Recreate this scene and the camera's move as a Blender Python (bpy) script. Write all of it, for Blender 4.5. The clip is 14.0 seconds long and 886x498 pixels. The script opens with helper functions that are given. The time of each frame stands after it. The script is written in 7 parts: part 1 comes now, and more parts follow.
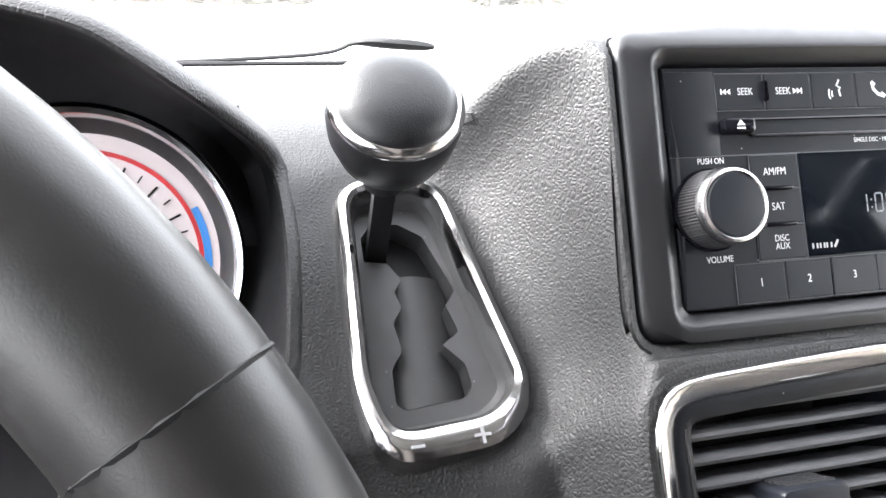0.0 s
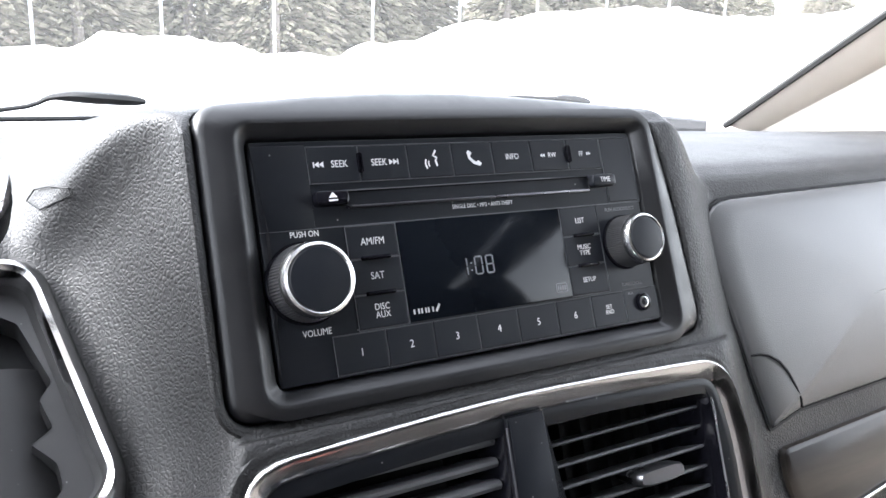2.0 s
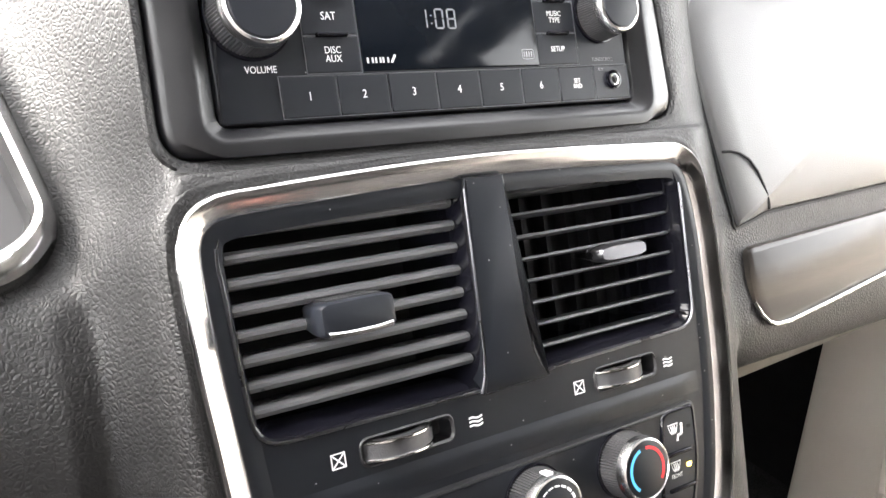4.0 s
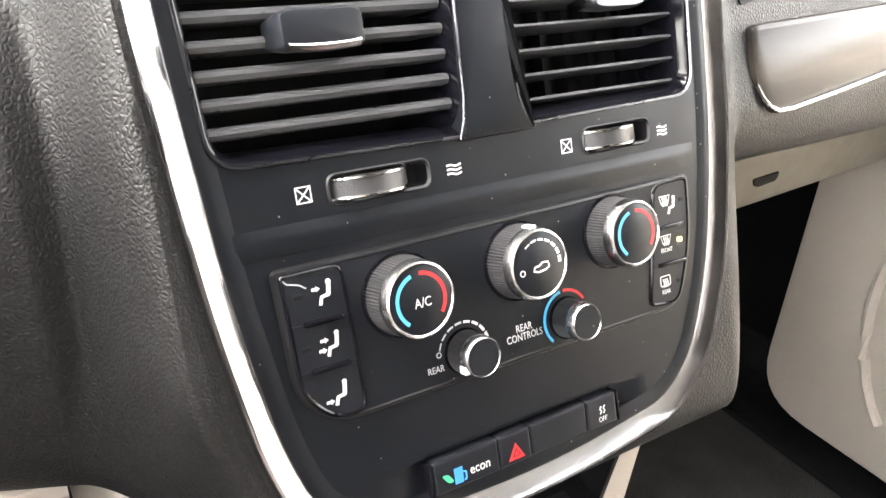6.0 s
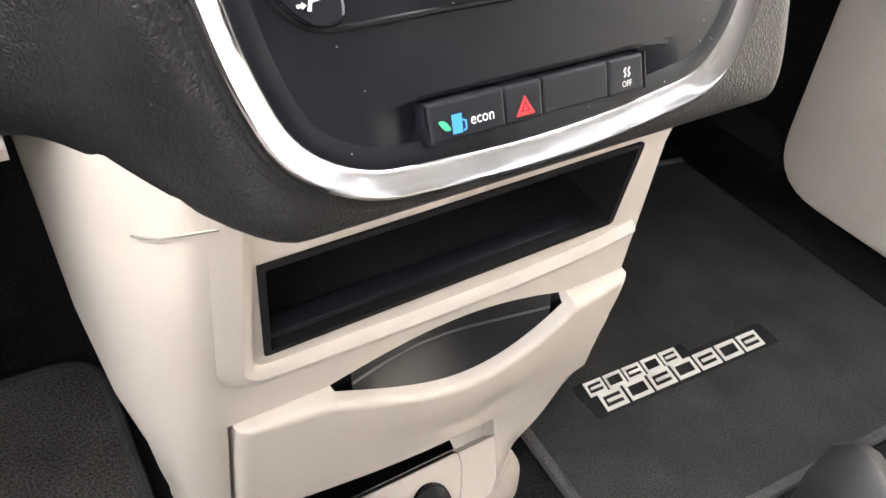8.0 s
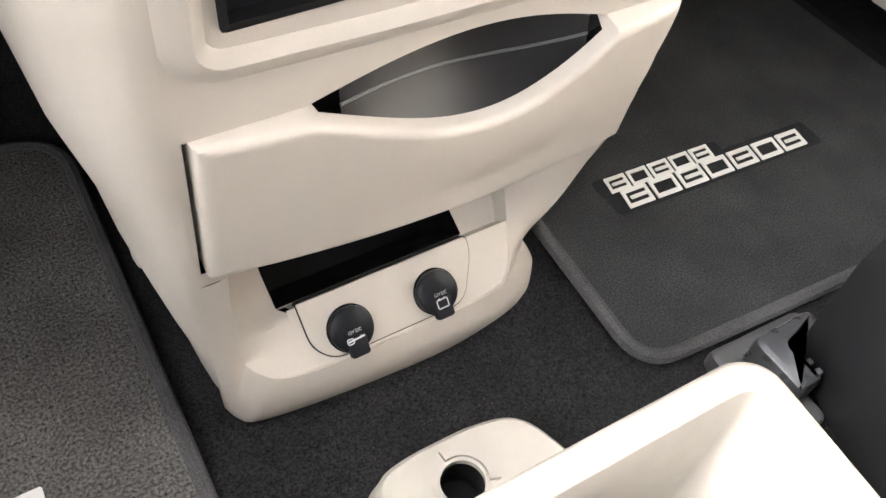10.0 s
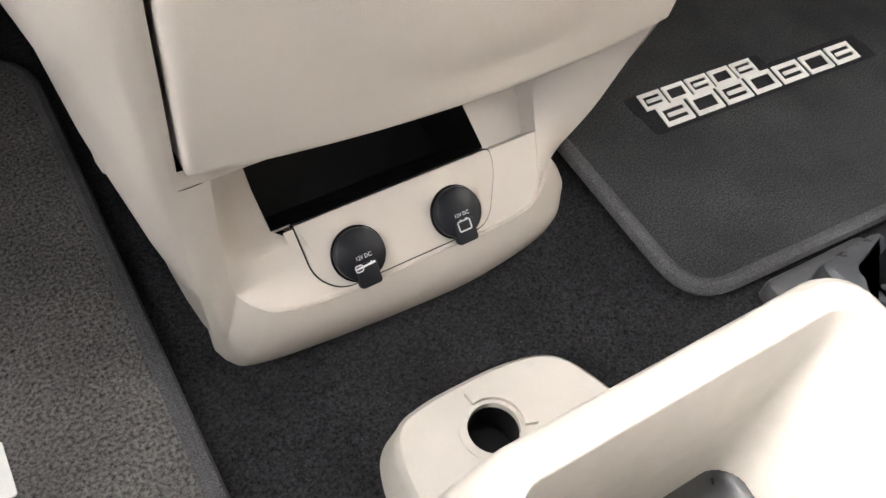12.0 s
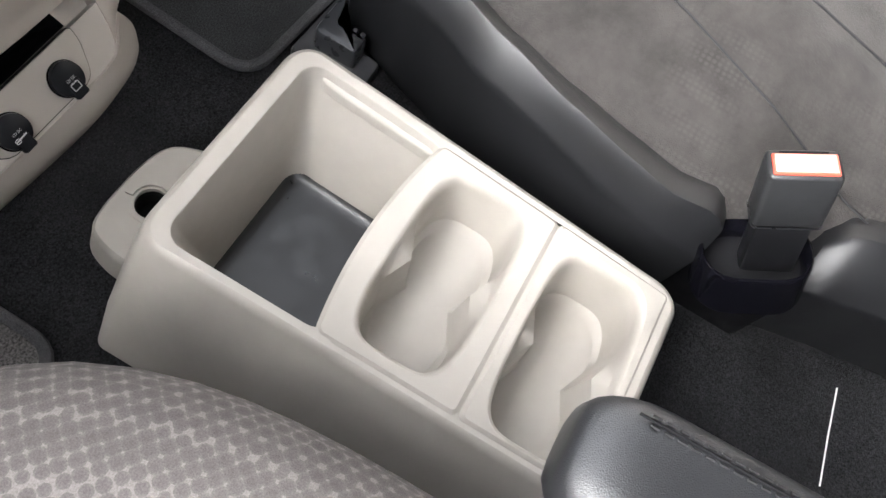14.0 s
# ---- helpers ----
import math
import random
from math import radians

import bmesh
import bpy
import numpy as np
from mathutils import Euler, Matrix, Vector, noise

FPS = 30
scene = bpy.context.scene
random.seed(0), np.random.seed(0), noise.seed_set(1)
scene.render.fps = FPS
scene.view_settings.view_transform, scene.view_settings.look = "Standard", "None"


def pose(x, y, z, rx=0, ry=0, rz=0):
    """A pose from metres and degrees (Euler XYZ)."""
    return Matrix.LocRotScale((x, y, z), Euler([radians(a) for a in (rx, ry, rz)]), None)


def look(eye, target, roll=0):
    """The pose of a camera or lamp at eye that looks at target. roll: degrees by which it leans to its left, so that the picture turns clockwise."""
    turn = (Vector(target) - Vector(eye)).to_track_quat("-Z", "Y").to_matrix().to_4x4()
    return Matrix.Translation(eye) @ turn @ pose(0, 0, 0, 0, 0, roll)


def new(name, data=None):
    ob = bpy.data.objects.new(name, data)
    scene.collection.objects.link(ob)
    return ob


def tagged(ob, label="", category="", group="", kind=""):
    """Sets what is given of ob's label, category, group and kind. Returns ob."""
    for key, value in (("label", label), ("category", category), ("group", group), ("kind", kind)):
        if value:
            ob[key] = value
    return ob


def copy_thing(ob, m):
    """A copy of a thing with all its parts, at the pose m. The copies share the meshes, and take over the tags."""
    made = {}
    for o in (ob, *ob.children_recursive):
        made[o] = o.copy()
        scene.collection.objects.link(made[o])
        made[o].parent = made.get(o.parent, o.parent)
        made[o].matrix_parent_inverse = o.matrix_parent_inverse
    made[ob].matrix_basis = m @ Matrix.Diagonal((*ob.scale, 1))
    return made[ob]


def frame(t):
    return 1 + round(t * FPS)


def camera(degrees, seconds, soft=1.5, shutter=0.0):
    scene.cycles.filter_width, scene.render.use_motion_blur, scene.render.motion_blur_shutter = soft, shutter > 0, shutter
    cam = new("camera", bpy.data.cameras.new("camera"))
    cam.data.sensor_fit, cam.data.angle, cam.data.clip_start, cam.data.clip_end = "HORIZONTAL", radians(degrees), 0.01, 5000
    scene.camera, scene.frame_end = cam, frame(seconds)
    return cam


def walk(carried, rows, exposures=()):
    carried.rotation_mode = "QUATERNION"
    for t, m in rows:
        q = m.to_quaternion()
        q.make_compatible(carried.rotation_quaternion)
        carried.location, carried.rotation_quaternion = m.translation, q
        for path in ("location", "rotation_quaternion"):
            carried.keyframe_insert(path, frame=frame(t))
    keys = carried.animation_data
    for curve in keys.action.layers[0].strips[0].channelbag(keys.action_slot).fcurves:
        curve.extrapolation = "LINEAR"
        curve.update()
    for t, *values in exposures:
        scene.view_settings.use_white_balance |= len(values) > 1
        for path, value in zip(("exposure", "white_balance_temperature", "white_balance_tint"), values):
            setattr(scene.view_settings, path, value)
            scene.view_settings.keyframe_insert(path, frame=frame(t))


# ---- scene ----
EXPOSURE = 4.2
cam = camera(57.9, 14.0)
PATH = [
    (0, (-0.253, -0.236, 0.726), (0.28, 1.605, 0.153), 0.7),
    (0.5, (-0.239, -0.241, 0.728), (0.402, 1.564, 0.153), 1.0),
    (1, (-0.195, -0.248, 0.735), (0.714, 1.457, 0.218), 2.0),
    (1.5, (-0.181, -0.254, 0.738), (0.834, 1.404, 0.268), 1.8),
    (2, (-0.182, -0.255, 0.737), (0.826, 1.411, 0.281), 1.7),
    (2.5, (-0.181, -0.256, 0.732), (0.826, 1.405, 0.252), 2.0),
    (3, (-0.177, -0.255, 0.714), (0.844, 1.38, 0.18), 2.3),
    (3.5, (-0.173, -0.258, 0.695), (0.851, 1.349, 0.087), 2.6),
    (3.7, (-0.173, -0.258, 0.69), (0.857, 1.329, 0.04), 3.1),
    (5.8, (-0.165, -0.262, 0.629), (0.838, 1.197, -0.301), 4.3),
    (6, (-0.165, -0.263, 0.624), (0.834, 1.184, -0.329), 4.4),
    (6.5, (-0.162, -0.265, 0.608), (0.811, 1.138, -0.434), 4.9),
    (7, (-0.159, -0.266, 0.588), (0.783, 1.09, -0.54), 4.9),
    (7.5, (-0.159, -0.266, 0.565), (0.758, 1.032, -0.65), 5.2),
    (8, (-0.157, -0.265, 0.545), (0.732, 0.974, -0.749), 5.9),
    (8.5, (-0.154, -0.263, 0.524), (0.707, 0.906, -0.851), 6.8),
    (9, (-0.15, -0.262, 0.502), (0.665, 0.82, -0.969), 7.9),
    (9.2, (-0.148, -0.261, 0.494), (0.65, 0.792, -1.007), 8.2),
    (11.5, (-0.144, -0.238, 0.379), (0.62, 0.74, -1.19), 7.8),
    (12, (-0.142, -0.235, 0.377), (0.611, 0.722, -1.21), 7.9),
    (12.5, (-0.1431, -0.2363, 0.3970), (0.5976, 0.5970, -1.2663), 7.8),
    (13, (-0.1095, -0.2969, 0.5118), (0.5454, 0.1339, -1.3273), 10.8),
    (13.5, (-0.1759, -0.3533, 0.5723), (0.5968, -0.2277, -1.2686), 24.2),
    (14, (-0.2082, -0.3461, 0.6156), (0.6845, -0.3164, -1.1735), 29.3),
]
walk(cam, [(t, look(eye, target, roll)) for t, eye, target, roll in PATH],
     [(t, EXPOSURE + e, k, 10) for t, e, k in (
         (0, 0.26, 6450), (0.6, 0.2, 6450), (1.2, -0.22, 6350), (2.5, -0.63, 6050), (3.0, -0.35, 6150), (3.5, 0.3, 6600), (6.0, 1.02, 7000), (7.0, 1.08, 6900),
         (8.0, 1.04, 6750), (9.0, 1.1, 6750), (11.5, 0.94, 6700), (12.3, 0.9, 6650), (12.8, 0.40, 6550), (13.2, 0.04, 6450), (13.6, -0.22, 6350), (14.0, -0.33, 6350))])

# ---- world, sun, exposure ----
world = bpy.data.worlds.new("winter_sky")
scene.world = world
world.use_nodes = True
wn = world.node_tree
wn.nodes.clear()
sky = wn.nodes.new("ShaderNodeTexSky")
sky.sky_type, sky.sun_disc = "NISHITA", False
SUN_UP, SUN_TURN = 42.0, -62.0
sky.sun_elevation, sky.sun_rotation = radians(SUN_UP), radians(SUN_TURN)
sky.air_density, sky.dust_density, sky.ozone_density = 1.0, 3.0, 1.0
grey = wn.nodes.new("ShaderNodeHueSaturation")
grey.inputs["Saturation"].default_value = 0.16
back = wn.nodes.new("ShaderNodeBackground")
back.inputs["Strength"].default_value = 0.15
world_out = wn.nodes.new("ShaderNodeOutputWorld")
wn.links.new(sky.outputs[0], grey.inputs["Color"])
wn.links.new(grey.outputs[0], back.inputs["Color"])
wn.links.new(back.outputs[0], world_out.inputs["Surface"])
sun = new("sun", bpy.data.lights.new("sun", "SUN"))
sun.data.energy, sun.data.angle, sun.data.color = 0.4, radians(30), (1.0, 0.97, 0.93)
sd = Vector((math.sin(radians(SUN_TURN)) * math.cos(radians(SUN_UP)), math.cos(radians(SUN_TURN)) * math.cos(radians(SUN_UP)), math.sin(radians(SUN_UP))))
sun.matrix_world = look(sd * 20, (0, 0, 0))

# ---- materials ----


def shader(name, colour, rough=0.5, metal=0.0, spec=0.5):
    m = bpy.data.materials.new(name)
    m.use_nodes = True
    b = m.node_tree.nodes["Principled BSDF"]
    b.inputs["Base Color"].default_value = (*colour, 1)
    b.inputs["Roughness"].default_value = rough
    b.inputs["Metallic"].default_value = metal
    b.inputs["Specular IOR Level"].default_value = spec
    return m, m.node_tree, b


def coords(nt, scale=(1, 1, 1)):
    tc = nt.nodes.new("ShaderNodeTexCoord")
    mp = nt.nodes.new("ShaderNodeMapping")
    mp.inputs["Scale"].default_value = scale
    nt.links.new(tc.outputs["Object"], mp.inputs["Vector"])
    return mp.outputs[0]


def noise_tex(nt, vec, scale, detail=3.0, rough=0.55):
    n = nt.nodes.new("ShaderNodeTexNoise")
    n.inputs["Scale"].default_value, n.inputs["Detail"].default_value, n.inputs["Roughness"].default_value = scale, detail, rough
    nt.links.new(vec, n.inputs["Vector"])
    return n.outputs["Fac"]


def ramp(nt, fac, stops):
    r = nt.nodes.new("ShaderNodeValToRGB")
    while len(r.color_ramp.elements) < len(stops):
        r.color_ramp.elements.new(0.5)
    for e, (p, c) in zip(r.color_ramp.elements, stops):
        e.position, e.color = p, (*c, 1)
    nt.links.new(fac, r.inputs[0])
    return r.outputs[0]


def span(nt, fac, lo, hi, a=0.0, b=1.0):
    r = nt.nodes.new("ShaderNodeMapRange")
    for k, v in (("From Min", lo), ("From Max", hi), ("To Min", a), ("To Max", b)):
        r.inputs[k].default_value = v
    nt.links.new(fac, r.inputs["Value"])
    return r.outputs[0]


def bump(nt, b, height, strength, dist, before=None):
    n = nt.nodes.new("ShaderNodeBump")
    n.inputs["Strength"].default_value, n.inputs["Distance"].default_value = strength, dist
    nt.links.new(height, n.inputs["Height"])
    if before:
        nt.links.new(before, n.inputs["Normal"])
    nt.links.new(n.outputs[0], b.inputs["Normal"])
    return n.outputs[0]


def scaled(c, k):
    return tuple(min(1.0, v * k) for v in c)


def grained(name, colour, rough, cell=480, depth=0.0006, strength=0.6, wear=0.25, spec=0.5):
    """Moulded plastic or vinyl with a leather grain: cells parted by fine creases, slightly worn."""
    m, nt, b = shader(name, colour, rough, 0, spec)
    v = coords(nt)
    warp = nt.nodes.new("ShaderNodeMixRGB")
    warp.inputs[0].default_value = 1.3 / cell
    nz = nt.nodes.new("ShaderNodeTexNoise")
    nz.inputs["Scale"].default_value = cell * 0.35
    nt.links.new(v, nz.inputs["Vector"])
    nt.links.new(v, warp.inputs[1])
    nt.links.new(nz.outputs["Color"], warp.inputs[2])
    vo = nt.nodes.new("ShaderNodeTexVoronoi")
    vo.feature = "DISTANCE_TO_EDGE"
    vo.inputs["Scale"].default_value = cell
    nt.links.new(warp.outputs[0], vo.inputs["Vector"])
    crease = span(nt, vo.outputs["Distance"], 0.0, 0.34)
    first = bump(nt, b, crease, strength, depth)
    bump(nt, b, noise_tex(nt, v, cell * 2.5, 2), strength * 0.25, depth * 0.3, first)
    big = noise_tex(nt, v, 9, 4)
    col = ramp(nt, big, [(0.3, scaled(colour, 1 - wear)), (0.7, scaled(colour, 1 + wear))])
    nt.links.new(col, b.inputs["Base Color"])
    nt.links.new(span(nt, big, 0.3, 0.7, rough - 0.05, rough + 0.07), b.inputs["Roughness"])
    return m


def satin(name, colour, rough, fine=2600, strength=0.12, wear=0.12, spec=0.5, metal=0.0, dust=0.0):
    """Smooth moulding with a fine spark texture, uneven sheen and, if asked, specks of dust."""
    m, nt, b = shader(name, colour, rough, metal, spec)
    v = coords(nt)
    f = noise_tex(nt, v, fine, 2)
    bump(nt, b, f, strength, 0.0003)
    big = noise_tex(nt, v, 22, 5)
    col = ramp(nt, big, [(0.3, scaled(colour, 1 - wear)), (0.7, scaled(colour, 1 + wear))])
    if dust:
        sp = nt.nodes.new("ShaderNodeTexVoronoi")
        sp.inputs["Scale"].default_value = 150
        nt.links.new(v, sp.inputs["Vector"])
        dot = span(nt, sp.outputs["Distance"], 0.035, 0.06, dust, 0.0)
        mx = nt.nodes.new("ShaderNodeMixRGB")
        mx.inputs[2].default_value = (0.5, 0.5, 0.5, 1)
        nt.links.new(dot, mx.inputs[0])
        nt.links.new(col, mx.inputs[1])
        col = mx.outputs[0]
    nt.links.new(col, b.inputs["Base Color"])
    nt.links.new(span(nt, noise_tex(nt, v, 60, 4), 0.3, 0.7, max(0.02, rough - 0.07), rough + 0.07), b.inputs["Roughness"])
    return m


def carpet_mat(name, colour, scale=900, depth=0.004, speck=0.0):
    m, nt, b = shader(name, colour, 0.95, 0, 0.1)
    v = coords(nt)
    n1 = noise_tex(nt, v, scale, 4, 0.7)
    n2 = noise_tex(nt, v, 14, 4)
    mul = nt.nodes.new("ShaderNodeMath")
    mul.operation = "MULTIPLY"
    nt.links.new(span(nt, n1, 0.32, 0.68, 0.15, 2.3), mul.inputs[0])
    nt.links.new(span(nt, n2, 0.3, 0.7, 0.75, 1.3), mul.inputs[1])
    mx = nt.nodes.new("ShaderNodeMixRGB")
    mx.blend_type = "MULTIPLY"
    mx.inputs[0].default_value = 1
    mx.inputs[1].default_value = (*colour, 1)
    nt.links.new(mul.outputs[0], mx.inputs[2])
    col = mx.outputs[0]
    if speck:
        sp = nt.nodes.new("ShaderNodeTexVoronoi")
        sp.inputs["Scale"].default_value = 260
        nt.links.new(v, sp.inputs["Vector"])
        mask = nt.nodes.new("ShaderNodeMath")
        mask.operation = "MULTIPLY"
        nt.links.new(span(nt, sp.outputs["Distance"], 0.05, 0.10, 1, 0), mask.inputs[0])
        nt.links.new(span(nt, noise_tex(nt, v, 6, 2), 0.5, 0.62, 0, speck), mask.inputs[1])
        m2 = nt.nodes.new("ShaderNodeMixRGB")
        m2.inputs[2].default_value = (0.35, 0.33, 0.3, 1)
        nt.links.new(mask.outputs[0], m2.inputs[0])
        nt.links.new(col, m2.inputs[1])
        col = m2.outputs[0]
    nt.links.new(col, b.inputs["Base Color"])
    bump(nt, b, n1, 0.9, depth)
    return m


def woven(name, colour, pitch=0.010):
    """Seat cloth with a raised diamond weave over a fine thread."""
    m, nt, b = shader(name, colour, 0.9, 0, 0.2)
    v = coords(nt, (1 / pitch, 1 / pitch, 1 / pitch))
    rot = nt.nodes.new("ShaderNodeMapping")
    rot.inputs["Rotation"].default_value = (0, 0, radians(38))
    nt.links.new(v, rot.inputs["Vector"])
    vo = nt.nodes.new("ShaderNodeTexVoronoi")
    vo.inputs["Scale"].default_value = 1.0
    vo.inputs["Randomness"].default_value = 0.12
    nt.links.new(rot.outputs[0], vo.inputs["Vector"])
    knot = span(nt, vo.outputs["Distance"], 0.22, 0.66, 0, 1)
    thread = noise_tex(nt, v, 9, 3)
    col = ramp(nt, knot, [(0.0, scaled(colour, 0.86)), (0.55, scaled(colour, 0.96)), (0.74, scaled(colour, 1.04)), (0.92, scaled(colour, 1.15)), (1.0, scaled(colour, 1.6))])
    mx = nt.nodes.new("ShaderNodeMixRGB")
    mx.blend_type = "MULTIPLY"
    mx.inputs[0].default_value = 0.6
    nt.links.new(col, mx.inputs[1])
    nt.links.new(ramp(nt, thread, [(0.3, (0.6, 0.6, 0.6)), (0.7, (1.3, 1.3, 1.3))]), mx.inputs[2])
    nt.links.new(mx.outputs[0], b.inputs["Base Color"])
    n1 = bump(nt, b, knot, 0.25, 0.0008)
    bump(nt, b, thread, 0.4, 0.0006, n1)
    return m


def suede(name, colour):
    m, nt, b = shader(name, colour, 0.95, 0, 0.15)
    v = coords(nt)
    nap = noise_tex(nt, v, 26, 5, 0.65)
    fine = noise_tex(nt, v, 700, 3)
    base = ramp(nt, nap, [(0.3, scaled(colour, 0.72)), (0.64, scaled(colour, 1.3))])
    dots = nt.nodes.new("ShaderNodeTexVoronoi")
    dots.inputs["Scale"].default_value, dots.inputs["Randomness"].default_value = 190, 0.15
    nt.links.new(v, dots.inputs["Vector"])
    rub = nt.nodes.new("ShaderNodeMath")
    rub.operation = "MULTIPLY"
    nt.links.new(span(nt, dots.outputs["Distance"], 0.2, 0.5, 0.55, 0.0), rub.inputs[0])
    nt.links.new(span(nt, noise_tex(nt, v, 7, 2), 0.42, 0.58), rub.inputs[1])
    mx = nt.nodes.new("ShaderNodeMixRGB")
    mx.inputs[2].default_value = (*scaled(colour, 1.6), 1)
    nt.links.new(rub.outputs[0], mx.inputs[0])
    nt.links.new(base, mx.inputs[1])
    nt.links.new(mx.outputs[0], b.inputs["Base Color"])
    b.inputs["Sheen Weight"].default_value = 0.35
    b.inputs["Sheen Roughness"].default_value = 0.4
    bump(nt, b, fine, 0.5, 0.0012)
    return m


def wood_grain(name):
    m, nt, b = shader(name, (0.06, 0.05, 0.045), 0.32, 0, 0.35)
    v = coords(nt, (0.7, 7, 7))
    n = noise_tex(nt, v, 9.0, 8, 0.65)
    w = nt.nodes.new("ShaderNodeTexWave")
    w.bands_direction = "Y"
    w.inputs["Scale"].default_value, w.inputs["Distortion"].default_value, w.inputs["Detail"].default_value = 1.3, 6.0, 4.0
    nt.links.new(v, w.inputs["Vector"])
    mx = nt.nodes.new("ShaderNodeMath")
    mx.operation = "MULTIPLY"
    nt.links.new(n, mx.inputs[0])
    nt.links.new(w.outputs["Fac"], mx.inputs[1])
    nt.links.new(ramp(nt, mx.outputs[0], [(0.05, (0.010, 0.008, 0.007)), (0.3, (0.022, 0.018, 0.015)), (0.6, (0.048, 0.039, 0.031))]), b.inputs["Base Color"])
    b.inputs["Coat Weight"].default_value = 0.06
    return m


def snow_mat(name):
    m, nt, b = shader(name, (0.86, 0.88, 0.9), 0.8)
    v = coords(nt)
    n = noise_tex(nt, v, 3, 6, 0.6)
    nt.links.new(ramp(nt, n, [(0.3, (0.78, 0.8, 0.83)), (0.7, (0.9, 0.91, 0.92))]), b.inputs["Base Color"])
    bump(nt, b, n, 0.8, 0.15)
    return m


def foliage(name, colour):
    m, nt, b = shader(name, colour, 0.8)
    oi = nt.nodes.new("ShaderNodeNewGeometry")
    nt.links.new(ramp(nt, oi.outputs["Random Per Island"], [(0.0, scaled(colour, 0.8)), (0.55, colour), (0.85, (0.19, 0.16, 0.125)), (1.0, scaled(colour, 1.3))]), b.inputs["Base Color"])
    return m


def glowing(name, colour, strength):
    m, nt, b = shader(name, colour, 0.4)
    b.inputs["Emission Color"].default_value = (*colour, 1)
    b.inputs["Emission Strength"].default_value = strength
    return m


def clear_glass(name):
    m = bpy.data.materials.new(name)
    m.use_nodes = True
    nt = m.node_tree
    nt.nodes.clear()
    o = nt.nodes.new("ShaderNodeOutputMaterial")
    mix = nt.nodes.new("ShaderNodeMixShader")
    t = nt.nodes.new("ShaderNodeBsdfTransparent")
    g = nt.nodes.new("ShaderNodeBsdfGlossy")
    g.inputs["Roughness"].default_value = 0.02
    mix.inputs[0].default_value = 0.05
    # a slight translucent white hazes the view like glare on the glass
    veil = nt.nodes.new("ShaderNodeBsdfTranslucent")
    veil.inputs["Color"].default_value = (0.9, 0.9, 0.9, 1)
    veiled = nt.nodes.new("ShaderNodeMixShader")
    veiled.inputs[0].default_value = 0.03
    nt.links.new(t.outputs[0], veiled.inputs[1])
    nt.links.new(veil.outputs[0], veiled.inputs[2])
    nt.links.new(veiled.outputs[0], mix.inputs[1])
    nt.links.new(g.outputs[0], mix.inputs[2])
    nt.links.new(mix.outputs[0], o.inputs["Surface"])
    return m


VINYL = grained("dash_vinyl", (0.0092, 0.0090, 0.0096), 0.48, 540, 0.0005, 0.37, spec=0.36)
SLAT = satin("vent_slat_grey", (0.062, 0.063, 0.067), 0.34)
EDGE = satin("satin_edge", (0.12, 0.12, 0.13), 0.30, metal=1.0)
LID = grained("lid_vinyl", (0.050, 0.050, 0.052), 0.42, 900, 0.0002, 0.2, spec=0.9)
# for walls out of view, dark so they throw little light back
UNSEEN_GREY = satin("unseen_wall_grey", (0.10, 0.093, 0.09), 0.6)
LEATHER = grained("black_leather", (0.0055, 0.0058, 0.0070), 0.36, 1100, 0.0002, 0.22, spec=0.30)
WHEEL_LEATHER = grained("smooth_leather", (0.0105, 0.0100, 0.0102), 0.36, 1100, 0.0001, 0.10, spec=0.38)
TRIM = satin("satin_charcoal", (0.0080, 0.0081, 0.0094), 0.36, spec=0.40)
PANEL = satin("black_panel", (0.0062, 0.0072, 0.0096), 0.35, dust=0.45, spec=0.25)
BUTTON = satin("button_black", (0.0074, 0.0085, 0.0115), 0.40, spec=0.25)
GATE = satin("gate_grey", (0.028, 0.028, 0.0295), 0.5, dust=0.25)
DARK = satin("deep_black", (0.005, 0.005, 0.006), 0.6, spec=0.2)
GLOSS = satin("gloss_black", (0.004, 0.004, 0.006), 0.10, strength=0.01, spec=0.2)
DISPLAY = satin("display_glass", (0.003, 0.004, 0.006), 0.12, strength=0.01, spec=0.14)
CHROME = satin("chrome", (0.50, 0.495, 0.50), 0.15, metal=1.0, strength=0.02, wear=0.03)
SILVER = satin("satin_silver", (0.6, 0.6, 0.61), 0.28, metal=1.0, wear=0.05)
TAN = grained("tan_plastic", (0.50, 0.457, 0.407), 0.50, 950, 0.0002, 0.22, 0.05)
TAN_PALE = satin("pale_tan_plastic", (0.380, 0.355, 0.318), 0.48, 1300, 0.35, 0.06)
CARPET = carpet_mat("black_carpet", (0.0185, 0.0185, 0.0200), 620, 0.003, 0.35)
MATPILE = carpet_mat("mat_pile", (0.040, 0.041, 0.042), 800, 0.003, 0.4)
MATWORN = carpet_mat("worn_mat_pile", (0.130, 0.125, 0.121), 480, 0.005, 0.9)
BADGE_CLOTH = carpet_mat("badge_backing_cloth", (0.020, 0.020, 0.022), 2200, 0.0008)
BINDING = carpet_mat("mat_binding", (0.085, 0.085, 0.088), 1500, 0.002)
CLOTH = woven("seat_cloth", (0.140, 0.127, 0.121), 0.0068)
SUEDE = suede("grey_suede", (0.042, 0.0388, 0.0370))
KNURL = satin("knurled_black", (0.020, 0.020, 0.022), 0.42, 1800, 0.5)
EDGE_GREY = shader("edge_grey", (0.055, 0.058, 0.065), 0.5)[0]
RING = satin("satin_ring", (0.60, 0.60, 0.61), 0.22, metal=1.0, wear=0.04)
WOOD = wood_grain("dark_wood")
WHITE = shader("white_print", (0.58, 0.58, 0.59), 0.6)[0]
